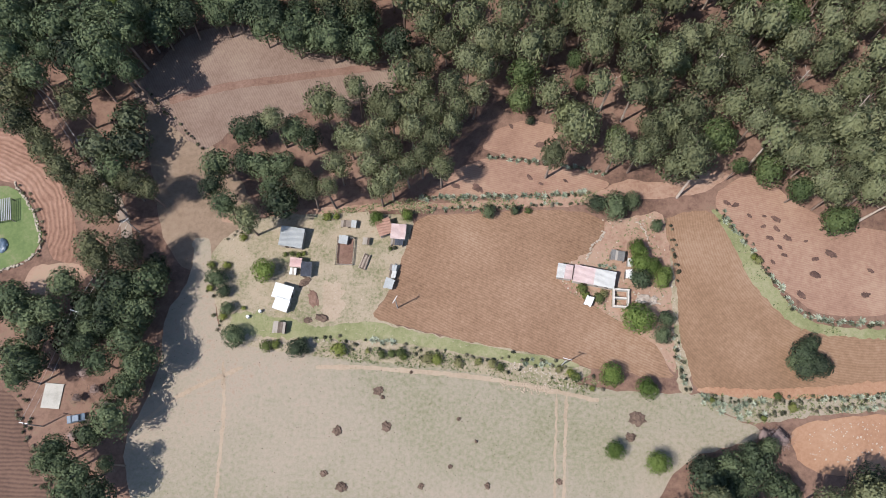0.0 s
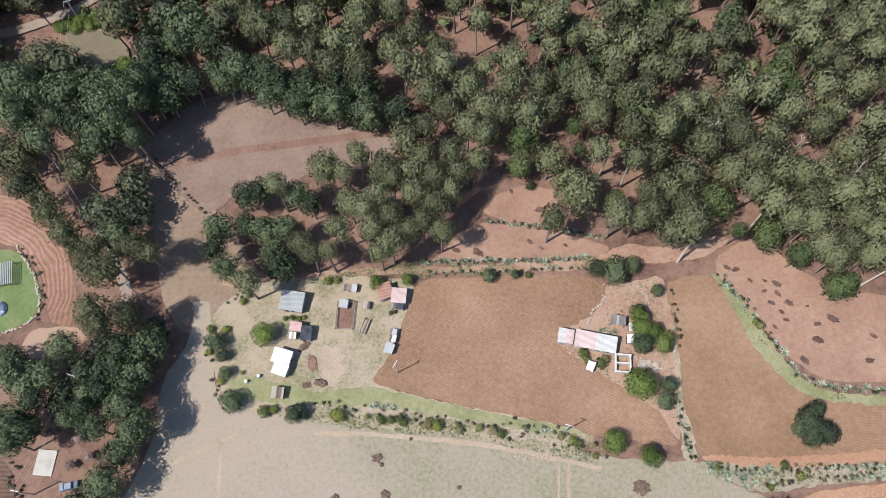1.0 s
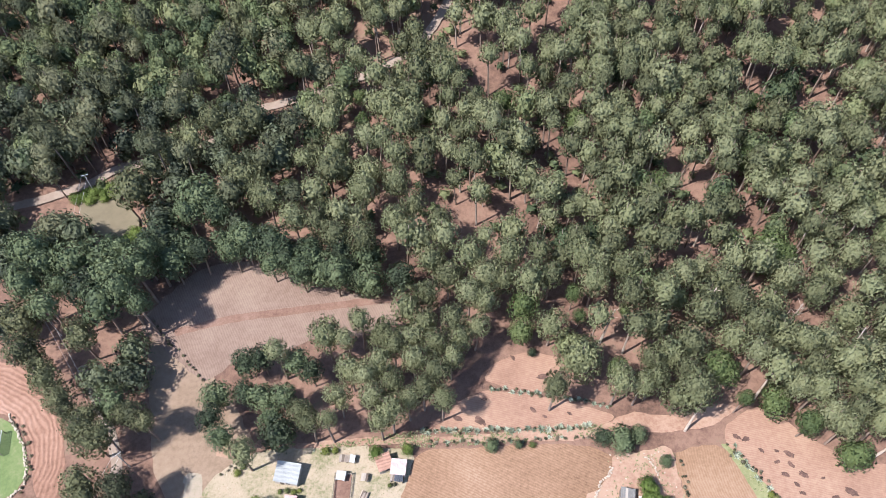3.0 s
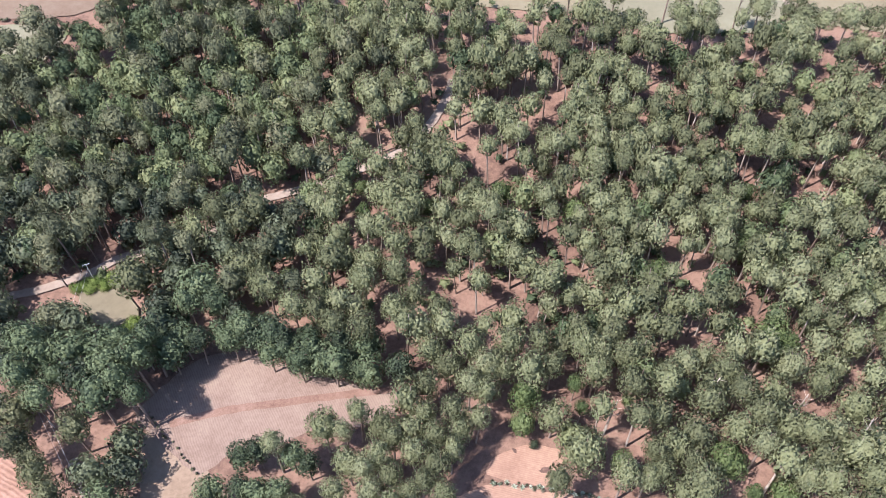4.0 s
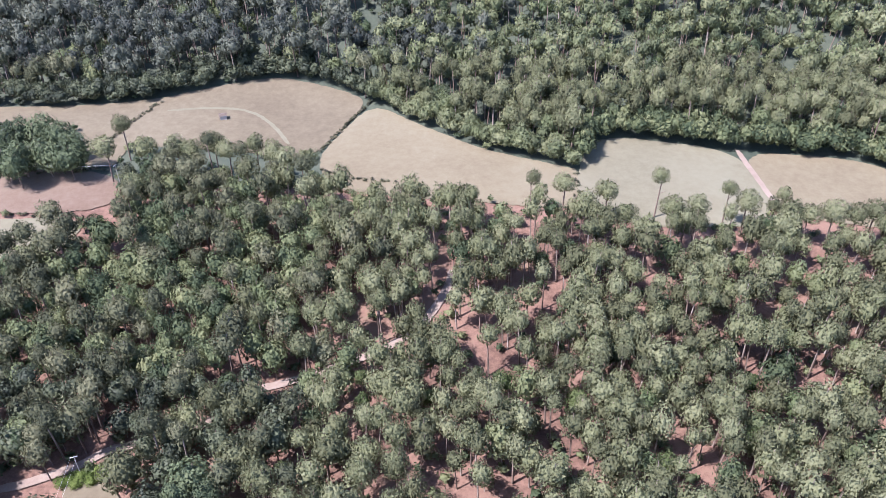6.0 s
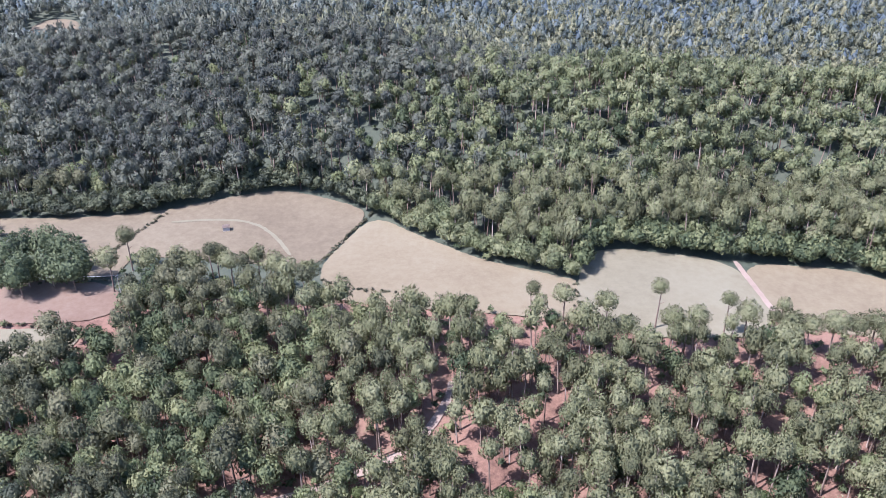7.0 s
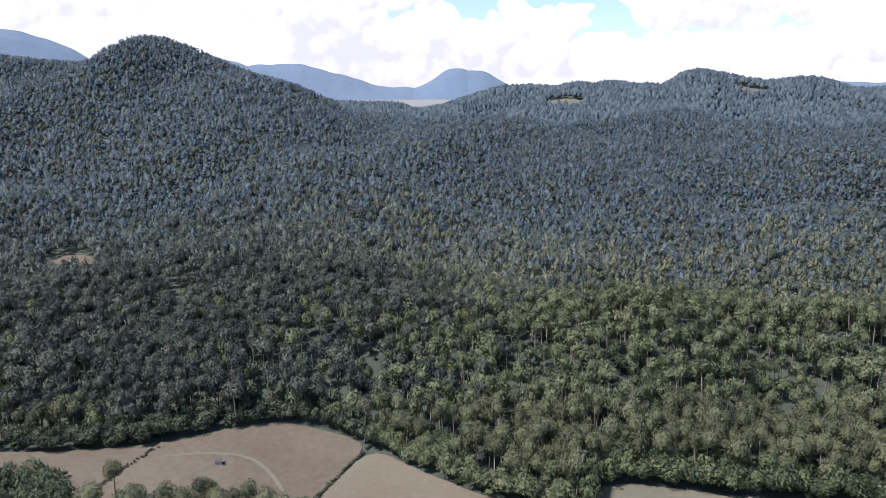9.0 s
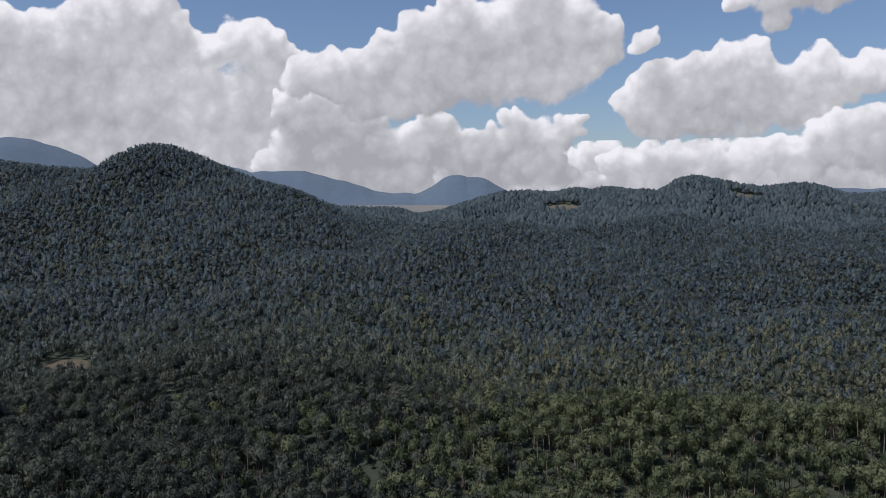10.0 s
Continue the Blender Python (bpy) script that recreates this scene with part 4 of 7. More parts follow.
def crown_arrays(rng, kind, clumps, leaves, leaf, loose=0.3, up_light=0.3, lumps=0.2):
    """A compact crown of unit radius and unit half height: sprays over a lumpy dome, closed by a dark heart."""
    low = -0.7 if kind == "pine" else -0.8
    way = rng.normal(size=(clumps, 3))
    way[:, 2] = rng.uniform(low, 1.0, clumps)
    way /= np.linalg.norm(way, axis=1)[:, None]
    swell = rng.uniform(0.5, 1.0, clumps)

    def reach(d):
        """How far the crown swells out in each direction: rounded lumps with creases between them."""
        near = d @ way.T
        lump = (np.clip((near - 0.72) / 0.28, 0, 1) ** 0.6 * swell).max(1)
        foot = np.clip((d[:, 2] - low) / 0.5, 0, 1)
        return (1 - lumps + lumps * 1.4 * lump) * (0.72 + 0.28 * foot)

    v0, f0 = ICO[0] if leaves > 100 else OCTA
    d0 = v0 + rng.normal(0, 0.12, v0.shape)
    d0 /= np.linalg.norm(d0, axis=1)[:, None]
    heart = d0 * (reach(d0) * (0.74 if leaves > 100 else 0.85))[:, None] * (1, 1, 0.95)
    d = rng.normal(size=(leaves * 2, 3))
    d /= np.linalg.norm(d, axis=1)[:, None]
    d = d[d[:, 2] > low][:leaves]
    n = len(d)
    p = d * (reach(d) * rng.uniform(0.74, 1.0, n) ** 0.8 * rng.choice([1.0, 1.0, 1.0, 1.13], n))[:, None]
    e = np.cross(d, rng.normal(size=(n, 3)))
    e /= np.linalg.norm(e, axis=1)[:, None]
    up = rng.uniform(0.0, 0.9 if kind == "pine" else 0.6, (n, 1))
    g = np.cross(d, e) * np.cos(up) + d * np.sin(up)
    s = leaf * rng.uniform(0.6, 1.35, (n, 1))
    wide, long = (0.85, 2.3) if kind == "pine" else (1.05, 2.0)
    v = np.stack([p - e * s * wide - g * s * 0.7, p + e * s * wide - g * s * 0.7, p + g * s * (long - 0.7)], 1)
    back = (np.cross(v[:, 1] - v[:, 0], v[:, 2] - v[:, 0]) * d).sum(1) < 0
    v[back] = v[back][:, [1, 0, 2]]
    # creases turn the sprays away from the dome's own slope
    step = 0.09
    side = np.cross(d, e)
    tilt = np.stack([(reach(q) - reach(d)) / step for q in (d + e * step, d + side * step)], 1)
    lean = d - 0.8 * (e * tilt[:, :1] + side * tilt[:, 1:])
    normals = np.concatenate([d0 + (0, 0, up_light), np.repeat(lean + rng.normal(0, loose, (n, 3)) + (0, 0, up_light), 3, axis=0)])
    return (np.concatenate([heart, v.reshape(-1, 3)]), np.concatenate([f0, np.arange(n * 3).reshape(-1, 3) + len(v0)]),
            normals / np.linalg.norm(normals, axis=1)[:, None])


def trunk_arrays(rng, sides, limbs, h=1.0):
    """A tapered trunk of unit height and a few limbs."""
    verts, tris, n = [], [], 0
    bend = rng.uniform(-0.03, 0.03, 2)

    def stick(a, b, ra, rb):
        nonlocal n
        a, b = np.array(a), np.array(b)
        w = (b - a) / np.linalg.norm(b - a)
        s = np.cross(w, (0.3, 0.9, 0.1))
        s /= np.linalg.norm(s)
        t = np.cross(w, s)
        ang = np.arange(sides) * 2 * np.pi / sides
        ring = np.cos(ang)[:, None] * s + np.sin(ang)[:, None] * t
        verts.append(np.concatenate([a + ring * ra, b + ring * rb]))
        i = np.arange(sides)
        j = (i + 1) % sides
        tris.append(np.concatenate([np.column_stack([i, j, j + sides]), np.column_stack([i, j + sides, i + sides])]) + n)
        n += 2 * sides

    mid = (bend[0], bend[1], 0.55 * h)
    stick((0, 0, -0.03), mid, 0.017, 0.012)
    stick(mid, (bend[0] * 2, bend[1] * 2, 0.95 * h), 0.012, 0.004)
    for k in range(limbs):
        z = 0.5 + 0.4 * k / max(1, limbs)
        a = k * 2.4 + rng.uniform(0, 1)
        stick((bend[0] * z, bend[1] * z, z * h), (0.13 * math.cos(a), 0.13 * math.sin(a), (z + 0.1) * h), 0.006, 0.002)
    return np.concatenate(verts), np.concatenate(tris)


rng = np.random.default_rng(7)
NEAR_PINES = [crown_arrays(rng, "pine", 26, 1400, 0.055, 0.55, 0.15, 0.4) for _ in range(8)]
NEAR_BROAD = [crown_arrays(rng, "broad", 20, 1400, 0.058, 0.5, 0.15, 0.42) for _ in range(6)]
MID_PINES = [crown_arrays(rng, "pine", 20, 640, 0.075, 0.55, 0.2, 0.4) for _ in range(14)]
MID_BROAD = [crown_arrays(rng, "broad", 16, 600, 0.08, 0.5, 0.2, 0.4) for _ in range(8)]
FAR_PINES = [crown_arrays(rng, "pine", 14, 220, 0.115, 0.4, 0.1, 0.42) for _ in range(12)]
HILL_PINES = [crown_arrays(rng, "pine", 8, 46, 0.2, 0.28, 0.15, 0.36) for _ in range(12)]
SMALL_PINES = [crown_arrays(rng, "pine", 6, 12, 0.32, 0.15, 0.45, 0.25) for _ in range(12)]
TINY = []
for _ in range(14):
    # a small rounded fir, four-sided, blunt at the top
    a = np.arange(4) * np.pi / 2 + rng.uniform(-0.3, 0.3, 4)
    low = np.column_stack([np.cos(a), np.sin(a), rng.uniform(-0.75, -0.3, 4)]) * rng.uniform(0.8, 1.15, (4, 1))
    a = a + 0.7
    mid = np.column_stack([np.cos(a) * 0.72, np.sin(a) * 0.72, rng.uniform(0.25, 0.6, 4)]) * rng.uniform(0.8, 1.15, (4, 1))
    v = np.concatenate([low, mid, [[rng.uniform(-0.2, 0.2), rng.uniform(-0.2, 0.2), rng.uniform(0.95, 1.2)]]])
    f = []
    for i in range(4):
        j = (i + 1) % 4
        f += [(i, j, 4 + i), (j, 4 + j, 4 + i), (4 + i, 4 + j, 8)]
    nrm = v * (1, 1, 0.7) + (0, 0, 0.35)
    TINY.append((v, np.array(f), nrm / np.linalg.norm(nrm, axis=1)[:, None]))
TRUNKS = [trunk_arrays(rng, 5, 3) for _ in range(4)]
THIN_TRUNKS = [trunk_arrays(rng, 3, 0) for _ in range(4)]


def scatter(y0, y1, spacing, wide=0.575, side=8, seed=1):
    """Jittered places for trees over a stretch of the land ahead."""
    r = np.random.default_rng(seed)
    ys = np.arange(y0, y1, spacing)
    half = wide * math.hypot(y1, EYE) + side
    xs = np.arange(-half, half, spacing)
    x, y = np.meshgrid(xs, ys)
    x = x + r.uniform(-0.48, 0.48, x.shape) * spacing + (np.arange(len(ys)) % 2)[:, None] * spacing / 2
    y = y + r.uniform(-0.48, 0.48, y.shape) * spacing
    x, y = x.ravel(), y.ravel()
    keep = np.abs(x) < wide * np.hypot(y, EYE) + side
    return x[keep], y[keep]


def clear_of(x, y, polys, gap=0.0):
    free = np.ones(len(x), bool)
    for p in polys:
        free &= ~inside(p, x, y)
        if gap:
            for dx, dy in ((gap, 0), (-gap, 0), (0, gap), (0, -gap)):
                free &= ~inside(p, x + dx, y + dy)
    return free


def plant(name, x, y, templates, trunks, radius, tall, mat, label, r, deep=(1.2, 1.75)):
    """Many trees as one mass of crowns and one of trunks."""
    if len(x) == 0:
        return
    z = height(x, y)
    cv, cf, ct, cn, n = [], [], [], [], 0
    tv, tf, tn = [], [], 0
    for i in range(len(x)):
        v, f, nrm = templates[r.integers(len(templates))]
        rad, h = radius * r.uniform(0.72, 1.3), tall * r.uniform(0.75, 1.2)
        a = r.uniform(0, 6.28)
        c, s = math.cos(a) * rad, math.sin(a) * rad
        half = min(h * 0.42, rad * r.uniform(*deep))
        m = np.array([[c, -s, 0], [s, c, 0], [0, 0, half]])
        cv.append(v @ m.T + (x[i], y[i], z[i] + h - half))
        cf.append(f + n)
        turn = np.array([[c, -s, 0], [s, c, 0], [0, 0, rad * 0.9]]) / rad
        cn.append(nrm @ turn.T)
        n += len(v)
        ct.append(np.full(len(v), r.random()))
        if trunks:
            v, f = trunks[r.integers(len(trunks))]
            lean = r.uniform(-0.05, 0.05, 2) * h
            w = v * (h, h, h)
            w[:, :2] += v[:, 2:3] * lean
            tv.append(w + (x[i] - lean[0] * 0.8, y[i] - lean[1] * 0.8, z[i]))
            tf.append(f + tn)
            tn += len(v)
    ob = tagged(new(name, mesh_of(name, np.concatenate(cv), np.concatenate(cf), mat, True, np.concatenate(ct), np.concatenate(cn))), label, "trees", kind="stuff")
    if trunks:
        tm = mesh_of("trunks", np.concatenate(tv), np.concatenate(tf), M["bark"], True, np.random.default_rng(3).random(tn))
        tagged(new("trunks", tm), "slender brown pine trunks of the wood", kind="stuff").parent = ob


def thin_out(x, y, r, share):
    """Leaves gaps in the wood, in patches some ten metres wide."""
    v = np.sin(x / 11.0 + 1.7 * np.sin(y / 19.0)) * np.sin(y / 9.0 + 1.3 * np.sin(x / 23.0))
    return r.random(len(x)) < np.where(v > 0.45, share, 0.95)


def apart_from_singles(x, y, gap):
    return np.array([((SINGLES - (px, py)) ** 2).sum(1).min() for px, py in zip(x, y)]) > gap ** 2


def hides_field(x, y):
    """Whether a tree there would stand up in front of the hill fields."""
    z = height(x, y)
    hit = np.zeros(len(x), bool)
    tall = np.where(x < -38, 17.0, 11.0)
    for share in (0.0, 0.5, 1.0):
        k = (EYE - z - 4) / (EYE - z - tall * share)
        for p in (HILL_BROWN, HILL_PALE, HILL_GREEN, HILL_PINK, HILL_LEFT, HILL_LINK):
            hit |= inside(p, x * k, y * k)
    return hit


def plant_woods():
    r = np.random.default_rng(11)
    x, y = scatter(-12, 530, 5.6, side=14, seed=2)
    keep = clear_of(x, y, OPEN)
    wood = np.zeros(len(x), bool)
    for p in WOODS:
        wood |= inside(p, x, y)
    keep &= (y > 116) | wood
    keep &= thin_out(x, y, r, 0.45) | (y < 110) | ((x < -35) & (y < 270))
    keep &= clear_of(x, y, ROADSIDE) & ((y < 345) | (r.random(len(x)) < 0.82))
    for p in SPARSE:
        keep &= ~inside(p, x, y) | (r.random(len(x)) < 0.55)
    keep &= apart_from_singles(x, y, np.where((x < -40) & (y < 112), 5.0, 4.8)) & ~((y < 345) & hides_field(x, y))
    x, y = x[keep], y[keep]
    leafy = inside([(-125, 165), (-50, 165), (-35, 240), (-60, 262), (-130, 250)], x, y)
    broad = r.random(len(x)) < np.where(leafy, 0.6, np.where((x < -25) & (y < 330), np.where((x < -45) & (y < 190), 0.5, 0.3), 0.08))
    broad |= (x < -55) & (y < 118)
    first = np.zeros(len(x), bool)
    first[np.argsort(np.abs(x) * 0.25 + y)[:28]] = True
    near_pines.extend(zip(x[first & ~broad], y[first & ~broad]))
    near_broad.extend(zip(x[first & broad], y[first & broad]))
    lively = ~first & (r.random(len(x)) < 0.05)
    p, b, f = ~first & ~broad & ~lively & (y < 340), ~first & broad & ~lively, ~first & ~broad & ~lively & (y >= 340)
    # pines on the left get the copy with shade in its colour
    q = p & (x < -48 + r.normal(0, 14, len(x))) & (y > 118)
    plant("dark_pine_wood", x[q], y[q], MID_PINES, THIN_TRUNKS, 3.7, 20.0, M["pine_shaded"], "pines beside the winding road, shade painted into their colour", r)
    p &= ~q
    plant("pine_wood", x[p], y[p], MID_PINES, THIN_TRUNKS, 3.5, 20.0, M["pine"], "olive-green pines with rounded crowns", r, (1.3, 2.0))
    o = b & (x < -40) & (y < 165)
    b &= ~o
    plant("dark_broadleaf_wood", x[o], y[o], MID_BROAD, THIN_TRUNKS, 4.3, 15.0, M["dark_broad"], "dense dark broadleaf trees beside the road", r)
    plant("broadleaf_wood", x[b], y[b], MID_BROAD, THIN_TRUNKS, 4.1, 15.0, M["broadleaf"], "dark green broadleaf trees among the pines", r)
    plant("bright_wood", x[lively], y[lively], MID_BROAD, THIN_TRUNKS, 3.4, 14.0, M["vivid"], "bright green young trees among the pines", r)
    # darker needles left of a wavering line across the ridge
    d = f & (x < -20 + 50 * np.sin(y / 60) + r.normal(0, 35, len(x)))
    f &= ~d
    plant("dark_ridge_wood", x[d], y[d], FAR_PINES, THIN_TRUNKS, 3.8, 20.0, M["dark_conifer"], "dense dark conifers on the ridge", r)
    plant("ridge_wood", x[f], y[f], FAR_PINES, THIN_TRUNKS, 3.7, 20.0, M["ridge_green"], "pines with rounded crowns on the ridge", r)
    x, y = scatter(100, 440, 7.4, seed=12)
    keep = clear_of(x, y, OPEN) & ((y > 122) | inside(WOODS[0], x, y)) & (r.random(len(x)) < 0.8)
    plant("understorey", x[keep], y[keep], HILL_PINES, None, 2.0, 4.0, M["broadleaf"], "low green bushes under the trees", r)
    for outlines, mat, radius, tall, label in (((HILL_BROWN[:7],), "dark_broad", 3.4, 10.0, "dark leafy trees along the wood's edge"),
                                               ((HILL_PALE[:5],), "ridge_green", 3.2, 11.0, "young green conifers along the wood's edge"),
                                               ((HILL_GREEN[:4], HILL_PINK[:3]), "broadleaf", 4.0, 12.0, "broad leafy trees along the wood's edge")):
        px, py = [], []
        for q in outlines:
            for (ax, ay), (bx, by) in zip(q, q[1:]):
                n = int(math.hypot(bx - ax, by - ay) / 1.1)
                u, depth = r.uniform(0, 1, n), 0.3 + 14 * r.uniform(0, 1, n) ** 1.8
                px.extend(ax + (bx - ax) * u + depth * ax / ay)
                py.extend(ay + (by - ay) * u + depth)
        px, py = np.array(px), np.array(py)
        ok = clear_of(px, py, OPEN) & (py > 262)
        plant("edge_trees", px[ok], py[ok], FAR_PINES, None, radius, tall, M[mat], label, r)
    x, y = scatter(530, 900, 6.0, seed=3)
    ok = clear_of(x, y, CLEARINGS) & thin_out(x, y, r, 0.85)
    # the share of trees in haze-painted colours grows with distance
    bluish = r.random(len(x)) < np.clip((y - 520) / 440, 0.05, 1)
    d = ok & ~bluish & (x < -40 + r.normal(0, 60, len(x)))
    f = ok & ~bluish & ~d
    plant("dark_hill_wood", x[d], y[d], HILL_PINES, None, 3.6, 20.0, M["dark_conifer"], "dense dark conifer wood on the hills", r, (1.5, 2.2))
    plant("hill_wood", x[f], y[f], HILL_PINES, None, 3.6, 20.0, M["far_pine"], "dense dark green pine wood on the hills", r, (1.5, 2.2))
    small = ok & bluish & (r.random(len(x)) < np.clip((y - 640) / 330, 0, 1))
    plant("young_fir_wood", x[small], y[small], SMALL_PINES, None, 3.9, 19.0, M["hazed_ridge_pine"], "small conifers on the hills, blue haze painted in", r, (1.5, 2.2))
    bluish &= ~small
    plant("fir_wood", x[ok & bluish], y[ok & bluish], HILL_PINES, None, 3.6, 20.0, M["hazed_hill_pine"], "dense conifer wood on the hills, blue haze painted in", r, (1.5, 2.2))
    x, y = scatter(900, 1650, 6.2, seed=4)
    ok = clear_of(x, y, CLEARINGS) & (r.random(len(x)) < 0.95)
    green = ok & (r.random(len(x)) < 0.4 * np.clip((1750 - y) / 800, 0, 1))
    plant("green_wood", x[green], y[green], SMALL_PINES, None, 4.0, 19.0, M["dark_conifer"], "dark green conifers among the far woods", r, (1.5, 2.2))
    ok &= ~green
    plant("far_wood", x[ok], y[ok], SMALL_PINES, None, 4.0, 19.0, M["hazed_ridge_pine"], "far mountain woods of conifers, blue haze painted in", r, (1.5, 2.2))
    x, y = scatter(1650, 2700, 10.5, seed=5)
    ok = clear_of(x, y, CLEARINGS)
    plant("farthest_wood", x[ok], y[ok], TINY, None, 6.2, 19.0, M["hazed_ridge_pine"], "farthest mountain woods of conifers, blue haze painted in", r)


def low_hedges():
    """Straggling hedges along the lanes and field edges."""
    r = np.random.default_rng(17)
    for lines, radius, label in ((FARM_HEDGES, 0.45, "low straggling grey-green hedge on the field's edge"), (HILL_HEDGES, 0.9, "dark hedge between two hill fields")):
        x, y = [], []
        for line, step, spread in lines:
            for (ax, ay), (bx, by) in zip(line, line[1:]):
                n = max(1, int(math.hypot(bx - ax, by - ay) / step))
                u = (np.arange(n) + r.uniform(0, 1, n)) / n
                x.extend(ax + (bx - ax) * u + r.normal(0, spread, n))
                y.extend(ay + (by - ay) * u + r.normal(0, spread, n))
        plant("low_hedge", np.array(x), np.array(y), HILL_PINES[:6] if radius > 0.8 else FAR_PINES[:6], None, radius, radius * 1.6, M["hedge"], label, r)


FARM_HEDGES = [([(-5.7, 67.3), (9.5, 67.5), (25, 67.6), (37, 68.4)], 0.94, 0.35), ([(-5.2, 64.1), (12.3, 64.8), (30.5, 65.6), (37.5, 65.5)], 1.19, 0.4), ([(11.4, 78.5), (24, 77.1), (32.5, 75.5), (42.3, 73.1)], 1.19, 0.35),
               ([(68.1, 64), (71.9, 59.2), (75.7, 51.8), (77.4, 48.6)], 0.68, 0.6), ([(77.4, 48.6), (81.4, 42.6), (83.5, 39.1), (86.6, 36.6)], 0.85, 0.4), ([(86.4, 36.4), (93.1, 35.5), (109, 34.6)], 0.85, 0.4),
               ([(59.3, 18.4), (70.7, 16.5), (82.4, 17.5), (105.9, 18.5)], 0.77, 0.45), ([(70.3, 13.7), (79.4, 15), (89.9, 15.7), (105.4, 15.9)], 0.85, 0.5), ([(-29.5, 31.4), (-18.9, 30.3), (2.3, 27.9), (15.4, 25.9), (28.4, 23.9), (35.4, 21.2)], 1.02, 0.9),
               ([(56, 59.9), (56.4, 54.1), (56.2, 45.5)], 1.02, 0.5), ([(54.3, 33.1), (55.1, 26.4), (56.2, 19.6)], 0.85, 0.5), ([(-11.3, 54.2), (-9.8, 60.1)], 1.36, 0.3), ([(-106.4, 71.4), (-100.1, 64.4), (-97.3, 57.3), (-97.7, 52.3)], 1.19, 0.4),
               ([(-96.5, 19), (-94.5, 11.4), (-89.9, 2.7), (-85.7, -4.5)], 0.59, 0.8), ([(-78.7, 99.1), (-70.1, 90.3), (-59.8, 80.2)], 1.53, 0.3), ([(-57.3, 45.8), (-53.1, 37.4), (-51.4, 32)], 1.53, 0.8), ([(-52.9, 57.2), (-47.4, 59.3)], 1.02, 1.0)]
HILL_HEDGES = [([(-52.3, 289.9), (-42.3, 315), (-33.5, 334.1)], 1.0, 0.4), ([(-130.3, 330.8), (-138.3, 311.6), (-142.5, 295)], 1.2, 0.5), ([(-193.1, 271.4), (-157.1, 272.3), (-131.4, 273.9)], 1.3, 0.5), ([(-178.7, 243.2), (-154, 244.6), (-137.3, 245)], 1.6, 0.6),
               ([(-50.7, 274.9), (-37.4, 267.8), (-19.1, 264.7)], 1.5, 0.8), ([(53.4, 272.3), (50.6, 246.9)], 2.0, 0.8)]
low_hedges()
near_pines, near_broad = [], []
plant_woods()
NEAR_PINE_PLACES, NEAR_BROAD_PLACES = near_pines, near_broad


# ---- helpers for things ----
def part(name, bm, mat, parent, label="", smooth=False):
    """One mesh under a thing or a part."""
    me = bpy.data.meshes.new(name)
    for f in bm.faces:
        f.smooth = smooth
    bm.to_mesh(me)
    bm.free()
    me.materials.append(mat)
    ob = new(name, me)
    ob.parent = parent
    return tagged(ob, label)


def shared(name, me, parent, m=None):
    ob = new(name, me)
    ob.parent = parent
    if m is not None:
        ob.matrix_basis = m
    return ob


def thing(name, x, y, turn, label, category, group="", z=None):
    ob = new(name)
    ob.empty_display_size = 0.3
    ob.matrix_world = pose(x, y, (float(height(x, y)[0]) + 0.05) if z is None else z, 0, 0, turn)
    return tagged(ob, label, category, group)


def box(bm, c, s, turn=None):
    m = Matrix.Translation(c) @ (turn if turn else Matrix.Identity(4)) @ Matrix.Diagonal((*s, 1))
    bmesh.ops.create_cube(bm, size=1.0, matrix=m)
    return bm


def rod(bm, a, b, ra, rb, sides=8):
    a, b = Vector(a), Vector(b)
    q = (b - a).to_track_quat("Z", "Y").to_matrix().to_4x4()
    bmesh.ops.create_cone(bm, cap_ends=True, segments=sides, radius1=ra, radius2=rb, depth=(b - a).length,
                          matrix=Matrix.Translation((a + b) / 2) @ q)
    return bm


def boxed(c, s, turn=None):
    return box(bmesh.new(), c, s, turn)


def corrugated(w, d, z0, z1, wave=0.035, pitch=0.24):
    """A corrugated sheet, w along its eaves and d down its slope, from height z0 at the front to z1 at the back."""
    bm = bmesh.new()
    n = max(6, int(w / pitch * 4))
    rows = []
    for layer in (0.0, -0.03):
        for y, z in ((-d / 2, z0), (0, (z0 + z1) / 2), (d / 2, z1)):
            rows.append([bm.verts.new((-w / 2 + w * i / n, y, z + layer + wave * math.sin(i * math.pi / 2))) for i in range(n + 1)])
    for k in (0, 1, 3, 4):
        for i in range(n):
            quad = (rows[k][i], rows[k][i + 1], rows[k + 1][i + 1], rows[k + 1][i])
            bm.faces.new(quad if k < 2 else quad[::-1])
    for i in range(n):
        bm.faces.new((rows[3][i], rows[3][i + 1], rows[0][i + 1], rows[0][i]))
        bm.faces.new((rows[2][i], rows[2][i + 1], rows[5][i + 1], rows[5][i]))
    return bm


def frame_of(q):
    """Centre, width, depth and turn of four corners: back left, back right, front right, front left."""
    p = [Vector(c) for c in q]
    c = sum(p, Vector((0, 0))) / 4
    across, along = (p[1] - p[0] + p[2] - p[3]) / 2, (p[0] - p[3] + p[1] - p[2]) / 2
    return c.x, c.y, across.length, along.length, math.degrees(math.atan2(across.y, across.x))


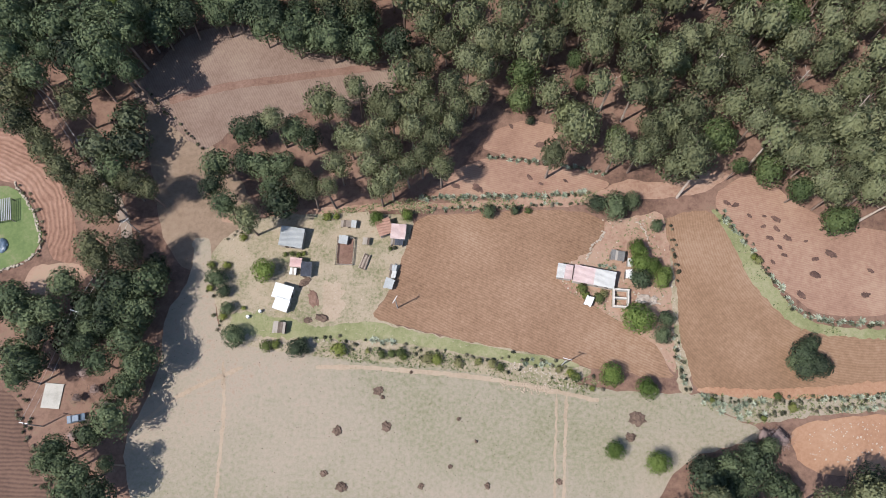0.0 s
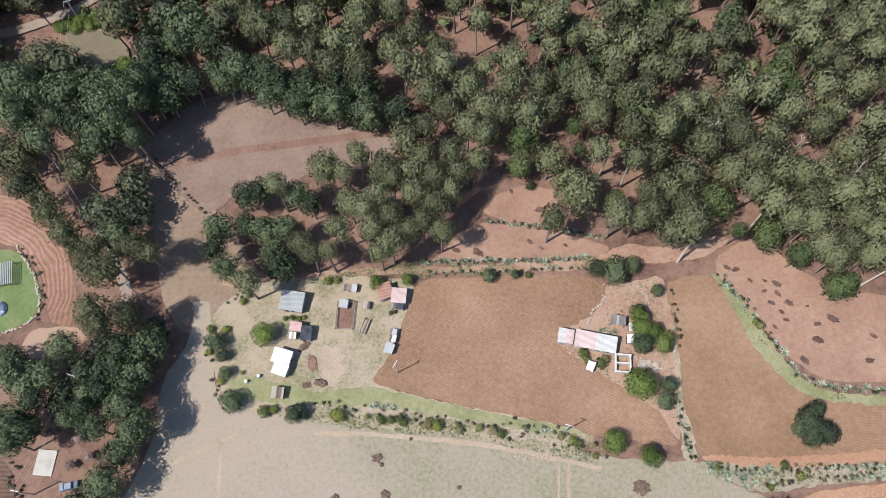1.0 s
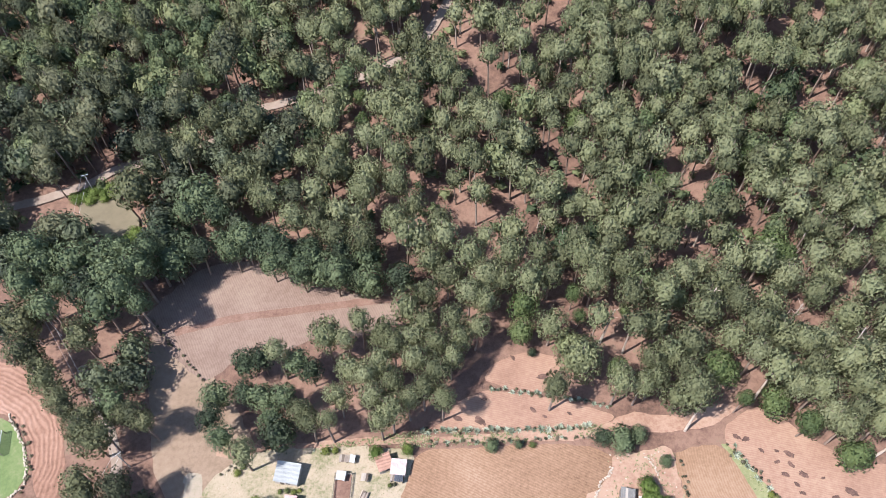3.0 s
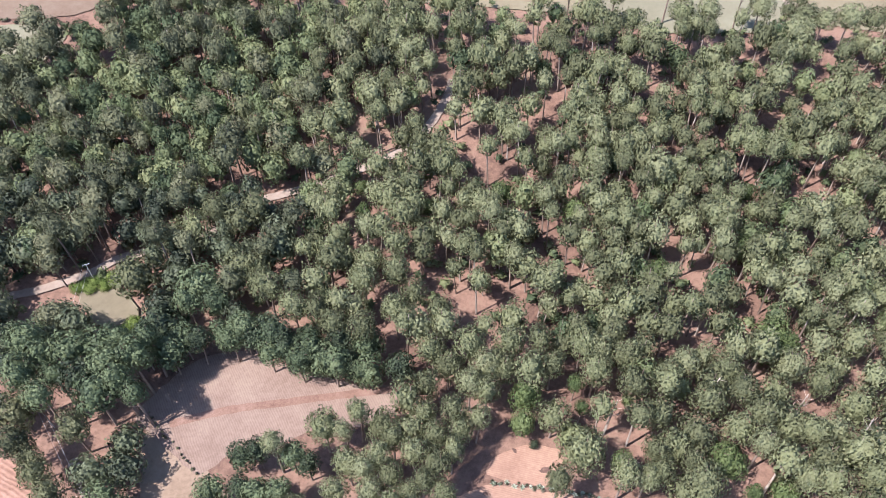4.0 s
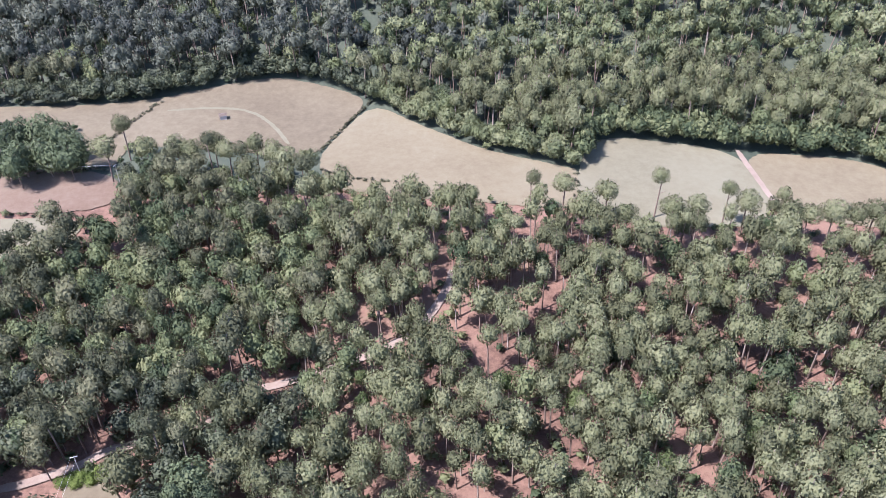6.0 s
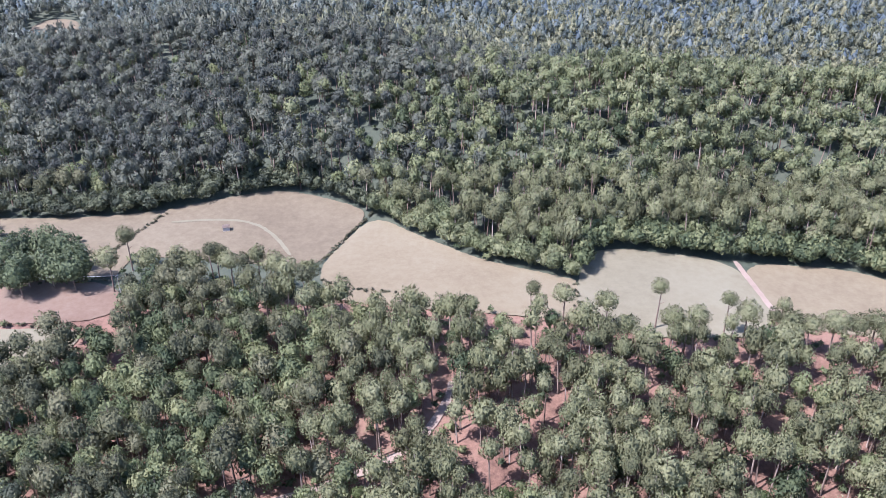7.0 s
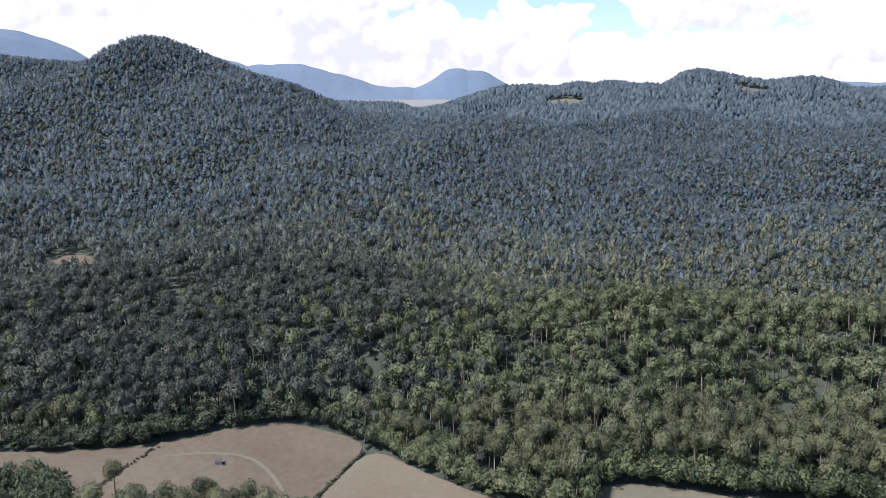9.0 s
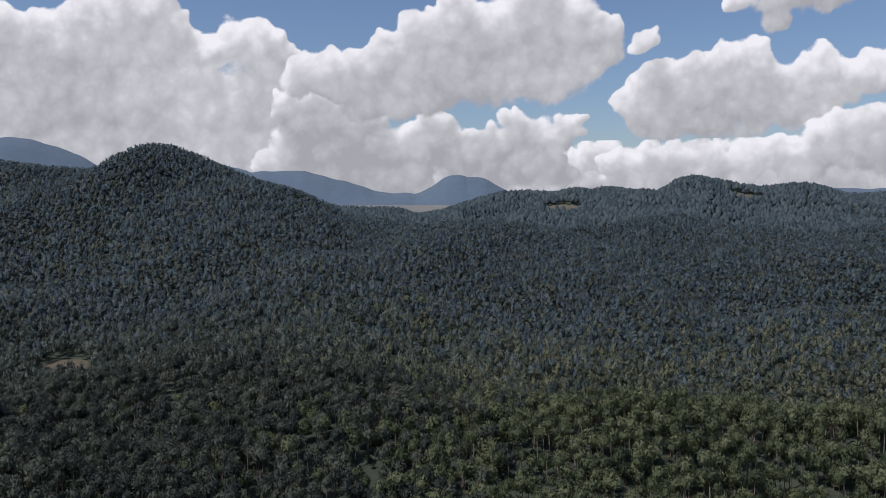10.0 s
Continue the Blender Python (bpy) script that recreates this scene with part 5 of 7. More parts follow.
def house(corners, high, low, wall, roofs, label, name="farmhouse", overhang=0.2, door=True, windows=1, category="house", sheets=1):
    """A low house under sheet roofing. roofs: materials of the strips of roofing across it."""
    x, y, w, d, turn = frame_of(corners)
    h = thing(name, x, y, turn, label, category)
    bw, bd, t = w - 2 * overhang, d - 2 * overhang, 0.15
    for sx, sy in ((0, -1), (0, 1)):
        top = low if sy < 0 else high
        part("wall", boxed((0, sy * (bd / 2 - t / 2), top / 2 - 0.1), (bw, t, top)), wall, h)
    for sx in (-1, 1):
        bm = boxed((sx * (bw / 2 - t / 2), 0, (low + high) / 4 - 0.1), (t - 0.004, bd - 2 * t - 0.004, (low + high) / 2))
        for v in bm.verts:
            if v.co.z > 0.5:
                v.co.z = (low + (high - low) * (v.co.y / bd + 0.5)) - 0.1
        part("wall", bm, wall, h)
    n = len(roofs)
    for k, mat in enumerate(roofs):
        bm = corrugated(w / n * 1.02, d, low + 0.02 + 0.02 * (k % 2), high + 0.02 + 0.02 * (k % 2))
        bmesh.ops.translate(bm, verts=bm.verts, vec=(-w / 2 + w / n * (k + 0.5), 0, 0))
        part("roof", bm, mat, h)
    for k in (-1, 1):
        z = (low, high)[k > 0] - 0.08
        part("roof_beam", boxed((0, k * (bd / 2 + 0.07), z), (w * 0.98, 0.1, 0.1)), M["plank"], h)
    if door:
        part("door", boxed((-bw * 0.18, -bd / 2 - 0.02, 0.95), (0.85, 0.06, 1.9)), M["plank"], h, "brown plank door")
    for k in range(windows):
        fx = bw * (0.1 + 0.25 * k)
        win = part("window", boxed((fx, -bd / 2 - 0.02, 1.35), (0.8, 0.05, 0.7)), M["dark_roof"], h, "small dark window")
        for z in (1.74, 0.96):
            part("window_frame", boxed((fx, -bd / 2 - 0.04, z), (0.92, 0.06, 0.07)), M["plank"], win)
    return h


def shed(corners_or_place, roof, label, w=2.2, d=1.8, h=1.8, turn=0.0, name="shed", open_front=True):
    """A small plank shed on four posts, half walled, with loose roofing boards."""
    x, y = corners_or_place
    s = thing(name, x, y, turn, label, "shed", "sheds of the farm")
    for sx in (-1, 1):
        for sy in (-1, 1):
            part("post", boxed((sx * (w / 2 - 0.12), sy * (d / 2 - 0.12), h / 2 - 0.1), (0.1, 0.1, h + (0.12 if sy > 0 else -0.05))), M["plank"], s)
    for sx, sy, ww, dd in ((0, 1, w - 0.3, 0.05), (-1, 0, 0.05, d - 0.3), (1, 0, 0.05, d - 0.3)):
        for k in range(4):
            z = 0.2 + k * (h - 0.35) / 4 + 0.15
            part("plank", boxed((sx * (w / 2 - 0.05), sy * (d / 2 - 0.05), z), (ww, dd, (h - 0.35) / 4 - 0.02)), M["plank"], s)
    n = max(3, int(w / 0.5))
    r = random.Random(int(abs(x * 31 + y * 17)))
    for k in range(n):
        bm = boxed((-w / 2 + w * (k + 0.5) / n, r.uniform(-0.08, 0.08), 0), (w / n * 0.97, d + 0.3 + r.uniform(-0.15, 0.15), 0.04),
                   Matrix.Rotation(r.uniform(-0.03, 0.03), 4, "Z"))
        bmesh.ops.rotate(bm, verts=bm.verts, cent=(0, 0, 0), matrix=Matrix.Rotation(radians(5), 3, "X"))
        bmesh.ops.translate(bm, verts=bm.verts, vec=(0, 0, h + 0.03 + 0.012 * (k % 2)))
        part("roof_board", bm, roof if r.random() < 0.8 else M["plank"], s)
    return s


def mound(name, x, y, rx, ry, hgt, turn, mat, label, category, seed=0, group="", rough=0.5):
    """A low uneven heap."""
    bm = bmesh.new()
    bmesh.ops.create_icosphere(bm, subdivisions=3, radius=1.0)
    for v in bm.verts:
        n = noise.noise((v.co.x * 2.1 + seed * 7, v.co.y * 2.1, v.co.z * 2)) + 0.6 * noise.noise((v.co.x * 5, v.co.y * 5 + seed * 3, v.co.z * 5))
        k = 1 + rough * n
        v.co = Vector((v.co.x * rx * k, v.co.y * ry * k, max(-0.1, v.co.z * hgt * k)))
    me = bpy.data.meshes.new(name)
    bm.to_mesh(me)
    bm.free()
    me.materials.append(mat)
    ob = new(name, me)
    ob.matrix_world = pose(x, y, float(height(x, y)[0]) + 0.08, 0, 0, turn)
    return tagged(ob, label, category, group)


# ---- the farm ----
(GREY_HOUSE, PINK_HOUSE, BLACK_HOUSE, TILE_HOUSE, ROSE_HOUSE, LONG_HOUSE, SMALL_HOUSE, BLOCK_ROOMS, PEN) = (
    [(-38.8, 59.2), (-33, 58.2), (-33.8, 53.6), (-39.3, 54.4)], [(-36.2, 51.3), (-33.3, 50.9), (-33.6, 48.8), (-36.4, 49)], [(-33.5, 50.1), (-31, 50.2), (-31.2, 46.5), (-33.8, 46.8)],
    [(-15.1, 59.7), (-12, 61.7), (-12.5, 57.3), (-16.2, 56.7)], [(-12.2, 59.7), (-8.5, 59.4), (-9, 55.7), (-12.5, 56.1)], [(31.6, 49.1), (41.2, 47.3), (40.6, 43.2), (30.9, 45.3)],
    [(27.6, 49.6), (31.2, 49.1), (30.8, 45.5), (27.2, 46.3)], [(40.7, 43.4), (44.5, 43.2), (44, 39.1), (40.1, 39.5)], [(-25.4, 56.5), (-21.2, 56.9), (-21.8, 49.6), (-25.6, 50.3)])
house(GREY_HOUSE, 3.0, 2.3, M["wall"], [M["grey_roof"]] * 3, "plastered farmhouse under a grey corrugated sheet roof")
house(PINK_HOUSE, 2.6, 2.2, M["wall"], [M["pink_roof"]] * 2, "small farmhouse with a faded pink sheet roof", windows=0)
house(BLACK_HOUSE, 2.4, 2.0, M["wall"], [M["dark_roof"]] * 2, "small hut with a blue-black tarred roof", name="farm_hut", windows=0)
house(TILE_HOUSE, 3.0, 2.3, M["wall"], [M["tile_roof"]] * 3, "farmhouse with an orange clay roof beside the field")
house(ROSE_HOUSE, 2.7, 2.3, M["wall"], [M["rose_roof"], M["rose_roof"]], "farmhouse with a pale rose sheet roof", windows=0)
house(LONG_HOUSE, 2.9, 2.4, M["wall"], [M["rose_roof"], M["rose_roof"], M["pale_roof"], M["pale_roof"]], "long low house with pink and white sheet roofing", windows=2)
house(SMALL_HOUSE, 2.6, 2.2, M["wall"], [M["pale_roof"], M["rose_roof"]], "small square house with rose and grey roof sheets", windows=0)


def white_house():
    """An L-shaped house: two wings under bright white sheets."""
    wing_a, wing_b = [(-39.3, 45), (-35, 43.7), (-35.7, 40.5), (-40.2, 41.7)], [(-39.3, 41.7), (-35.7, 40.5), (-36.4, 37.8), (-39.6, 38.9)]
    x, y, w, d, turn = frame_of(wing_a)
    h = thing("farmhouse", x, y, turn, "L-shaped farmhouse with a bright white sheet roof", "house")
    inv = h.matrix_world.inverted()
    for k, q in enumerate((wing_a, wing_b)):
        cx, cy, ww, dd, tt = frame_of(q)
        m = inv @ pose(cx, cy, h.matrix_world.translation.z, 0, 0, tt)
        for sx, sy, a, b in ((0, -1, ww - 0.4, 0.15), (0, 1, ww - 0.4, 0.15), (-1, 0, 0.15, dd - 0.75), (1, 0, 0.15, dd - 0.75)):
            bm = boxed((sx * (ww / 2 - 0.28), sy * (dd / 2 - 0.28), 1.1), (a, b, 2.3))
            part("wall", bm, M["wall"], h).matrix_basis = m
        for s in (-0.25, 0.25):
            bm = corrugated(ww / 2 * 1.01, dd * 1.04, 2.35, 2.7 - 0.1 * k)
            bmesh.ops.translate(bm, verts=bm.verts, vec=(s * ww, 0, 0.03 * k + (0.02 if s > 0 else 0)))
            part("roof", bm, M["white_roof"], h).matrix_basis = m
    part("door", boxed((w / 2 - 0.18, 0, 0.95), (0.06, 0.85, 1.9)), M["plank"], h, "brown plank door")


white_house()

for (x, y), (roof, w, d, h, turn, label) in zip(
        [(-38, 34.3), (-23.9, 55.9), (-18.4, 55.6), (-11.7, 48.8), (-11.8, 47.2), (-12.6, 44.9), (-10.9, 55.2), (-23.7, 60.1), (-21.8, 60), (42.1, 51.6), (34.6, 40.5), (44.5, 47), (45.1, 50), (-35.6, 48)],
        [("plank", 2.9, 2.4, 1.9, -6, "weathered plank shed with loose roof boards"), ("grey_roof", 2.2, 1.9, 1.7, -8, "small plank shed at the pen's corner"),
         ("plank", 1.6, 1.4, 1.3, -10, "little plank hutch on the grass"), ("grey_roof", 1.7, 1.4, 1.6, -12, "small grey shed at the field's edge"),
         ("pale_roof", 1.6, 1.4, 1.5, -12, "small pale shed at the field's edge"), ("grey_roof", 2.2, 2.2, 1.7, -18, "grey sheet-roofed shed at the field's edge"),
         ("dark_roof", 3.0, 1.3, 1.9, -5, "dark lean-to behind the rose house"), ("plank", 1.9, 1.5, 1.4, -4, "open shelter of grey boards"),
         ("grey_roof", 1.9, 1.5, 1.5, -6, "open shelter with patched roofing"), ("slate_roof", 3.3, 2.2, 2.1, -10, "grey-roofed cook hut beside a sooty yard"),
         ("white_roof", 1.8, 2.0, 1.8, -25, "small white-roofed shed by the field"), ("white_roof", 1.6, 1.9, 1.8, -5, "small white-roofed store under the trees"),
         ("pale_roof", 1.3, 1.6, 1.6, -5, "small pale store beside the trees"), ("white_roof", 1.6, 1.4, 1.5, -5, "small white-roofed lean-to by the hut")]):
    shed((x, y), M[roof], label, w, d, h, turn)


def roofless_rooms():
    x, y, w, d, turn = frame_of(BLOCK_ROOMS)
    s = thing("roofless_building", x, y, turn, "roofless pale block walls of two small rooms", "building")
    for cx, cy, ww, dd, hh in ((0, d / 2, w, 0.4, 1.6), (0, -d / 2, w, 0.4, 1.3), (0, 0, w - 0.9, 0.35, 1.5), (-w / 2 + 0.2, 0, 0.4, d - 0.42, 1.5), (w / 2 - 0.2, 0, 0.4, d - 0.42, 1.4)):
        part("wall", boxed((cx, cy, hh / 2 - 0.05), (ww, dd, hh)), M["pale_wall"], s)


roofless_rooms()


def pen():
    x, y, w, d, turn = frame_of(PEN)
    s = thing("animal_pen", x, y, turn, "fenced pen of grey rails on bare red soil", "pen")
    part("pen_floor", boxed((0, 0, 0.06), (w - 0.2, d - 0.2, 0.08)), M["red_dirt"], s, "trampled red soil")
    n, m = 5, 8
    spots = [(-w / 2 + w * i / n, sy * d / 2) for i in range(n + 1) for sy in (-1, 1)] + [(sx * w / 2, -d / 2 + d * j / m) for j in range(1, m) for sx in (-1, 1)]
    post = boxed((0, 0, 0.55), (0.1, 0.1, 1.2))
    first = part("post", post, M["plank"], s)
    first.location = (*spots[0], 0)
    for p in spots[1:]:
        shared("post", first.data, s, pose(p[0], p[1], 0, 0, 0, 11))
    for z in (0.4, 0.75, 1.05):
        for sy in (-1, 1):
            part("rail", boxed((0, sy * d / 2, z), (w + 0.2, 0.06, 0.09)), M["plank"], s)
        for sx in (-1, 1):
            part("rail", boxed((sx * w / 2, 0, z + 0.05), (0.06, d + 0.2, 0.09)), M["plank"], s)


pen()


def woodpile(x, y, length, width, turn, label):
    s = thing("woodpile", x, y, turn, label, "woodpile")
    r = random.Random(int(length * 100))
    for k in range(26):
        layer = k // 9
        yy = -width / 2 + width * ((k % 9) + 0.5 + 0.5 * (layer % 2)) / 9.5
        a = r.uniform(-0.05, 0.05)
        hl = length / 2 * r.uniform(0.8, 1.05)
        rr = r.uniform(0.09, 0.14)
        part("log", rod(bmesh.new(), (-hl, yy - a, 0.12 + layer * 0.22), (hl, yy + a, 0.12 + layer * 0.22), rr, rr * 0.8, 7), M["bark_grey"], s)


for (x, y), (l, w, turn) in zip([(-18.7, 50.7)], [(3.8, 1.8, 70)]):
    woodpile(x, y, l, w, turn, "stack of grey-brown logs on the grass")

for (x, y), (rx, ry, h, turn, mat, label) in zip([(-30.6, 41.5), (-28.3, 36.9), (-38.4, 63), (47.7, 41.3), (50.1, 40.9), (-32.9, 45.7), (-31.7, 36.3)], [
        (1.1, 1.9, 0.2, 15, "red_dirt", "shallow heap of dug red-brown soil"), (1.6, 0.9, 0.6, -15, "brush", "tangled pile of dry brown branches"),
        (0.9, 0.5, 0.6, 0, "dark_roof", "dark covered heap beside the lane"),
        (1.8, 1.0, 0.5, 10, "rubble", "low heap of pale building rubble"), (1.3, 0.9, 0.5, 30, "rubble", "low heap of pale stones and rubble"),
        (1.5, 0.8, 0.4, 40, "brush", "low heap of dry brushwood"), (1.0, 0.7, 0.3, 10, "brush", "small heap of dry twigs")]):
    mound("low_mound", x, y, rx, ry, h, turn, M[mat], label, "heap", int(x), rough=0.55)


def water_tank(x, y, r, mat, label):
    s = thing("water_tank", x, y, 0, label, "tank")
    part("tank_body", rod(bmesh.new(), (0, 0, 0), (0, 0, 1.1), r, r * 0.96, 16), mat, s, smooth=False)
    part("lid", rod(bmesh.new(), (0, 0, 1.1), (0, 0, 1.22), r * 0.5, r * 0.42, 14), mat, s)


for x, y in [(-43, 38.4), (-45.8, 37.1)]:
    water_tank(x, y, 0.38, M["white_roof"], "white plastic water tank on the grass")


def car(x, y, turn, paint, label):
    """A small saloon with its wheels, glass and lamps."""
    s = thing("car", x, y, turn, label, "car")
    bm = bmesh.new()
    outline = [(-2.05, 0.35), (-2.1, 0.75), (-1.9, 0.92), (-1.2, 0.98), (-0.65, 1.42), (0.75, 1.45), (1.35, 1.0), (2.0, 0.9), (2.1, 0.6), (2.05, 0.35)]
    sides = [[bm.verts.new((px, sy * (0.84 if pz < 1.2 else 0.66), pz)) for px, pz in outline] for sy in (-1, 1)]
    bm.faces.new(sides[0])
    bm.faces.new(sides[1][::-1])
    for i in range(len(outline)):
        j = (i + 1) % len(outline)
        bm.faces.new((sides[0][j], sides[0][i], sides[1][i], sides[1][j]))
    bmesh.ops.recalc_face_normals(bm, faces=bm.faces)
    part("car_body", bm, paint, s)
    for cx, cz, tilt in ((1.07, 1.24, 53), (-0.93, 1.22, -50)):
        part("windscreen", boxed((cx, 0, cz), (0.62, 1.25, 0.03), Matrix.Rotation(radians(tilt), 4, "Y")), M["dark_roof"], s, "dark glass screen")
    for cx in (-1.3, 1.3):
        for sy in (-1, 1):
            wheel = part("wheel", rod(bmesh.new(), (cx, sy * 0.7, 0.31), (cx, sy * 0.88, 0.31), 0.31, 0.31, 14), M["dark_roof"], s)
            part("rim", rod(bmesh.new(), (cx, sy * 0.86, 0.31), (cx, sy * 0.895, 0.31), 0.18, 0.17, 10), M["grey_roof"], wheel)
    for sy in (-1, 1):
        part("headlight", boxed((2.03, sy * 0.6, 0.75), (0.12, 0.3, 0.14)), M["white_roof"], s)


for x, y in [(-82.8, 13.7)]:
    car(x, y, 10, M["blue_paint"], "dusty blue saloon car parked under trees")


# ---- power poles and cables ----
def power_pole(x, y, turn, tall, label, double=False):
    s = thing("power_pole", x, y, turn, label, "power pole", "poles of the power line")
    feet = (-0.9, 0.9) if double else (0.0,)
    for f in feet:
        part("pole", rod(bmesh.new(), (f, 0, -0.3), (f, 0, tall), 0.15, 0.10, 8), M["concrete"], s)
    arm = part("crossarm", boxed((0, 0.14, tall - 0.35), (2.6 if double else 2.0, 0.12, 0.14)), M["pale_steel"], s, "pale steel crossarm")
    for k in (-0.9, 0.0, 0.9):
        part("insulator", rod(bmesh.new(), (k, 0.14, tall - 0.28), (k, 0.14, tall - 0.05), 0.06, 0.04, 8), M["white_roof"], arm)


POLES = [(27.6, 25.6), (-10.6, 39.3), (-82.8, 36.7), (-74, 58.5), (-90.4, 12), (-99.8, 93.5)] + [(-101.4, 138.7)] + [(-128.4, 264.9), (-186.6, 263.7)]
for (x, y), turn in zip(POLES, (-15, 60, -20, 40, -10, 30, 20, 75, 75)):
    power_pole(x, y, turn, 9.0, "grey concrete power pole with a pale crossarm", double=(x, y) == POLES[2])


def cable(a, b, off):
    cu = bpy.data.curves.new("power_cable", "CURVE")
    cu.dimensions, cu.bevel_depth, cu.bevel_resolution = "3D", 0.02, 0
    sp = cu.splines.new("POLY")
    sp.points.add(12)
    za, zb = float(height(*a)[0]) + 8.9, float(height(*b)[0]) + 8.9
    for i, p in enumerate(sp.points):
        u = i / 12
        p.co = (a[0] + (b[0] - a[0]) * u + off, a[1] + (b[1] - a[1]) * u, za + (zb - za) * u - 5 * u * (1 - u), 1)
    cu.materials.append(M["pale_steel"])
    tagged(new("power_cable", cu), "thin pale overhead power cable between poles", "cable", "cables of the power line")


for i, j in ((4, 2), (2, 3), (3, 5), (5, 6), (7, 8)):
    for off in (-0.8, 0.8):
        cable(POLES[i], POLES[j], off)


# ---- brush heaps, stones, walls ----
HEAPS = [(70.6, 65.8, 0.9), (72.6, 65.2, 0.9), (75.8, 62.4, 0.7), (79.4, 62.3, 0.6), (82.2, 61.5, 1.1), (78.9, 59.6, 0.7), (82, 58.9, 0.9), (80.1, 56.6, 0.9), (84.4, 56.5, 1.1), (88.7, 55.7, 0.5), (82.2, 54.2, 0.7), (83, 52.2, 0.7), (94.4, 52.5, 1.4), (90.3, 51.2, 0.8), (80, 50.4, 0.7)]
HEAPS += [(89.8, 47.2, 1.4), (103.2, 48.2, 0.8), (100.9, 42.2, 1.1), (85.6, 42.2, 1.2), (3.4, 70.5, 1.1), (8.9, 69.9, 1.4), (10.1, 75.6, 0.7), (22, 72.8, 0.9), (24.8, 71, 0.6), (30.9, 71.8, 0.6), (24.9, 81.6, 1.2), (17.8, 86.9, 0.7)]
for i, (x, y, r) in enumerate(HEAPS):
    mound("brush_mound", x, y, r * 1.0, r * 0.55, 0.18, (-35, 12, -50, -20)[i % 4], M["char"], "low dark heap of cut brush on soil", "brush heap", i, "brush heaps on the fields", 0.6)
TUSSOCKS = [(-14.7, 19.8, 1.1), (-13.7, 18.3, 0.5), (-23.8, 10.9, 1.1), (-12.8, 11.8, 1.1), (-22.4, -1.3, 1.2), (-26.4, 1.6, 0.8), (-4.8, -1.1, 0.7), (9.9, -1.1, 0.7), (25.9, -0.3, 0.7), (44.1, 13.3, 1.8), (3.7, 13.4, 0.5), (-7.2, 24, 0.4), (7.6, 8.4, 0.4), (42.4, 9.2, 1.1), (1.7, 3, 0.5)]
for i, (x, y, r) in enumerate(TUSSOCKS):
    mound("anthill", x, y, r, r * 0.85, 0.35, i * 40, M["brush"], "low brown earth mound in dry grass", "earth mound", i + 50, "mounds on the pasture", 0.6)


def stone_mesh(seed, size=1.0):
    bm = bmesh.new()
    bmesh.ops.create_icosphere(bm, subdivisions=1, radius=size)
    r = random.Random(seed)
    for v in bm.verts:
        v.co *= r.uniform(0.65, 1.1)
        v.co.z *= 0.75
    me = bpy.data.meshes.new("stone")
    bm.to_mesh(me)
    bm.free()
    me.materials.append(M["stone"])
    return me


STONES = [stone_mesh(k) for k in range(6)]


def along(line, step):
    """Points along a broken line, with the way it runs there."""
    out, left = [], 0.0
    for (ax, ay), (bx, by) in zip(line, line[1:]):
        n = math.hypot(bx - ax, by - ay)
        while left < n:
            out.append((ax + (bx - ax) * left / n, ay + (by - ay) * left / n, math.degrees(math.atan2(by - ay, bx - ax))))
            left += step
        left -= n
    return out


def stone_wall(line, label, size=0.28, step=0.5):
    pts = along(line, step)
    x0, y0, _ = pts[0]
    s = thing("dry_stone_wall", x0, y0, 0, label, "stone wall")
    r = random.Random(int(x0 * 10))
    z0 = s.matrix_world.translation.z
    for x, y, _ in pts:
        for k in range(2):
            px, py = x + r.uniform(-0.3, 0.3), y + r.uniform(-0.3, 0.3)
            q = size * r.uniform(0.6, 1.4)
            shared("stone", r.choice(STONES), s, pose(px - x0, py - y0, float(height(px, py)[0]) + 0.1 + q * 0.4 - z0, 0, 0, r.uniform(0, 360)) @ Matrix.Scale(q, 4))


stone_wall([(35, 51.5), (36.6, 54.6), (38.7, 56.3), (39.7, 58.8)], "low crumbling wall of pale field stones")
stone_wall([(-106.9, 71.5), (-103.7, 67.8), (-100.5, 63.2), (-98.4, 58.1), (-97.9, 53.7), (-100.8, 50.8), (-106.5, 48.4)], "curved border of pale stones round the lawn")
stone_wall([(47.7, 61.4), (50, 58.2), (50.1, 56.3)], "low wall of dark stones beside the lane", 0.22)
stone_wall([(54.1, 33.7), (55.2, 30.4), (55.4, 26.4), (55.8, 21.2)], "row of pale field stones along the hedge", 0.2, 0.7)
stone_wall([(45.6, 42.7), (49.5, 41.8), (51.5, 40)], "scattered line of pale rubble stones", 0.25, 0.6)
stone_wall([(-43.4, 31.7), (-37.4, 31.1), (-29.5, 31.6), (-18.9, 30.9)], "low tumbled stone edging below the yard", 0.18, 0.8)


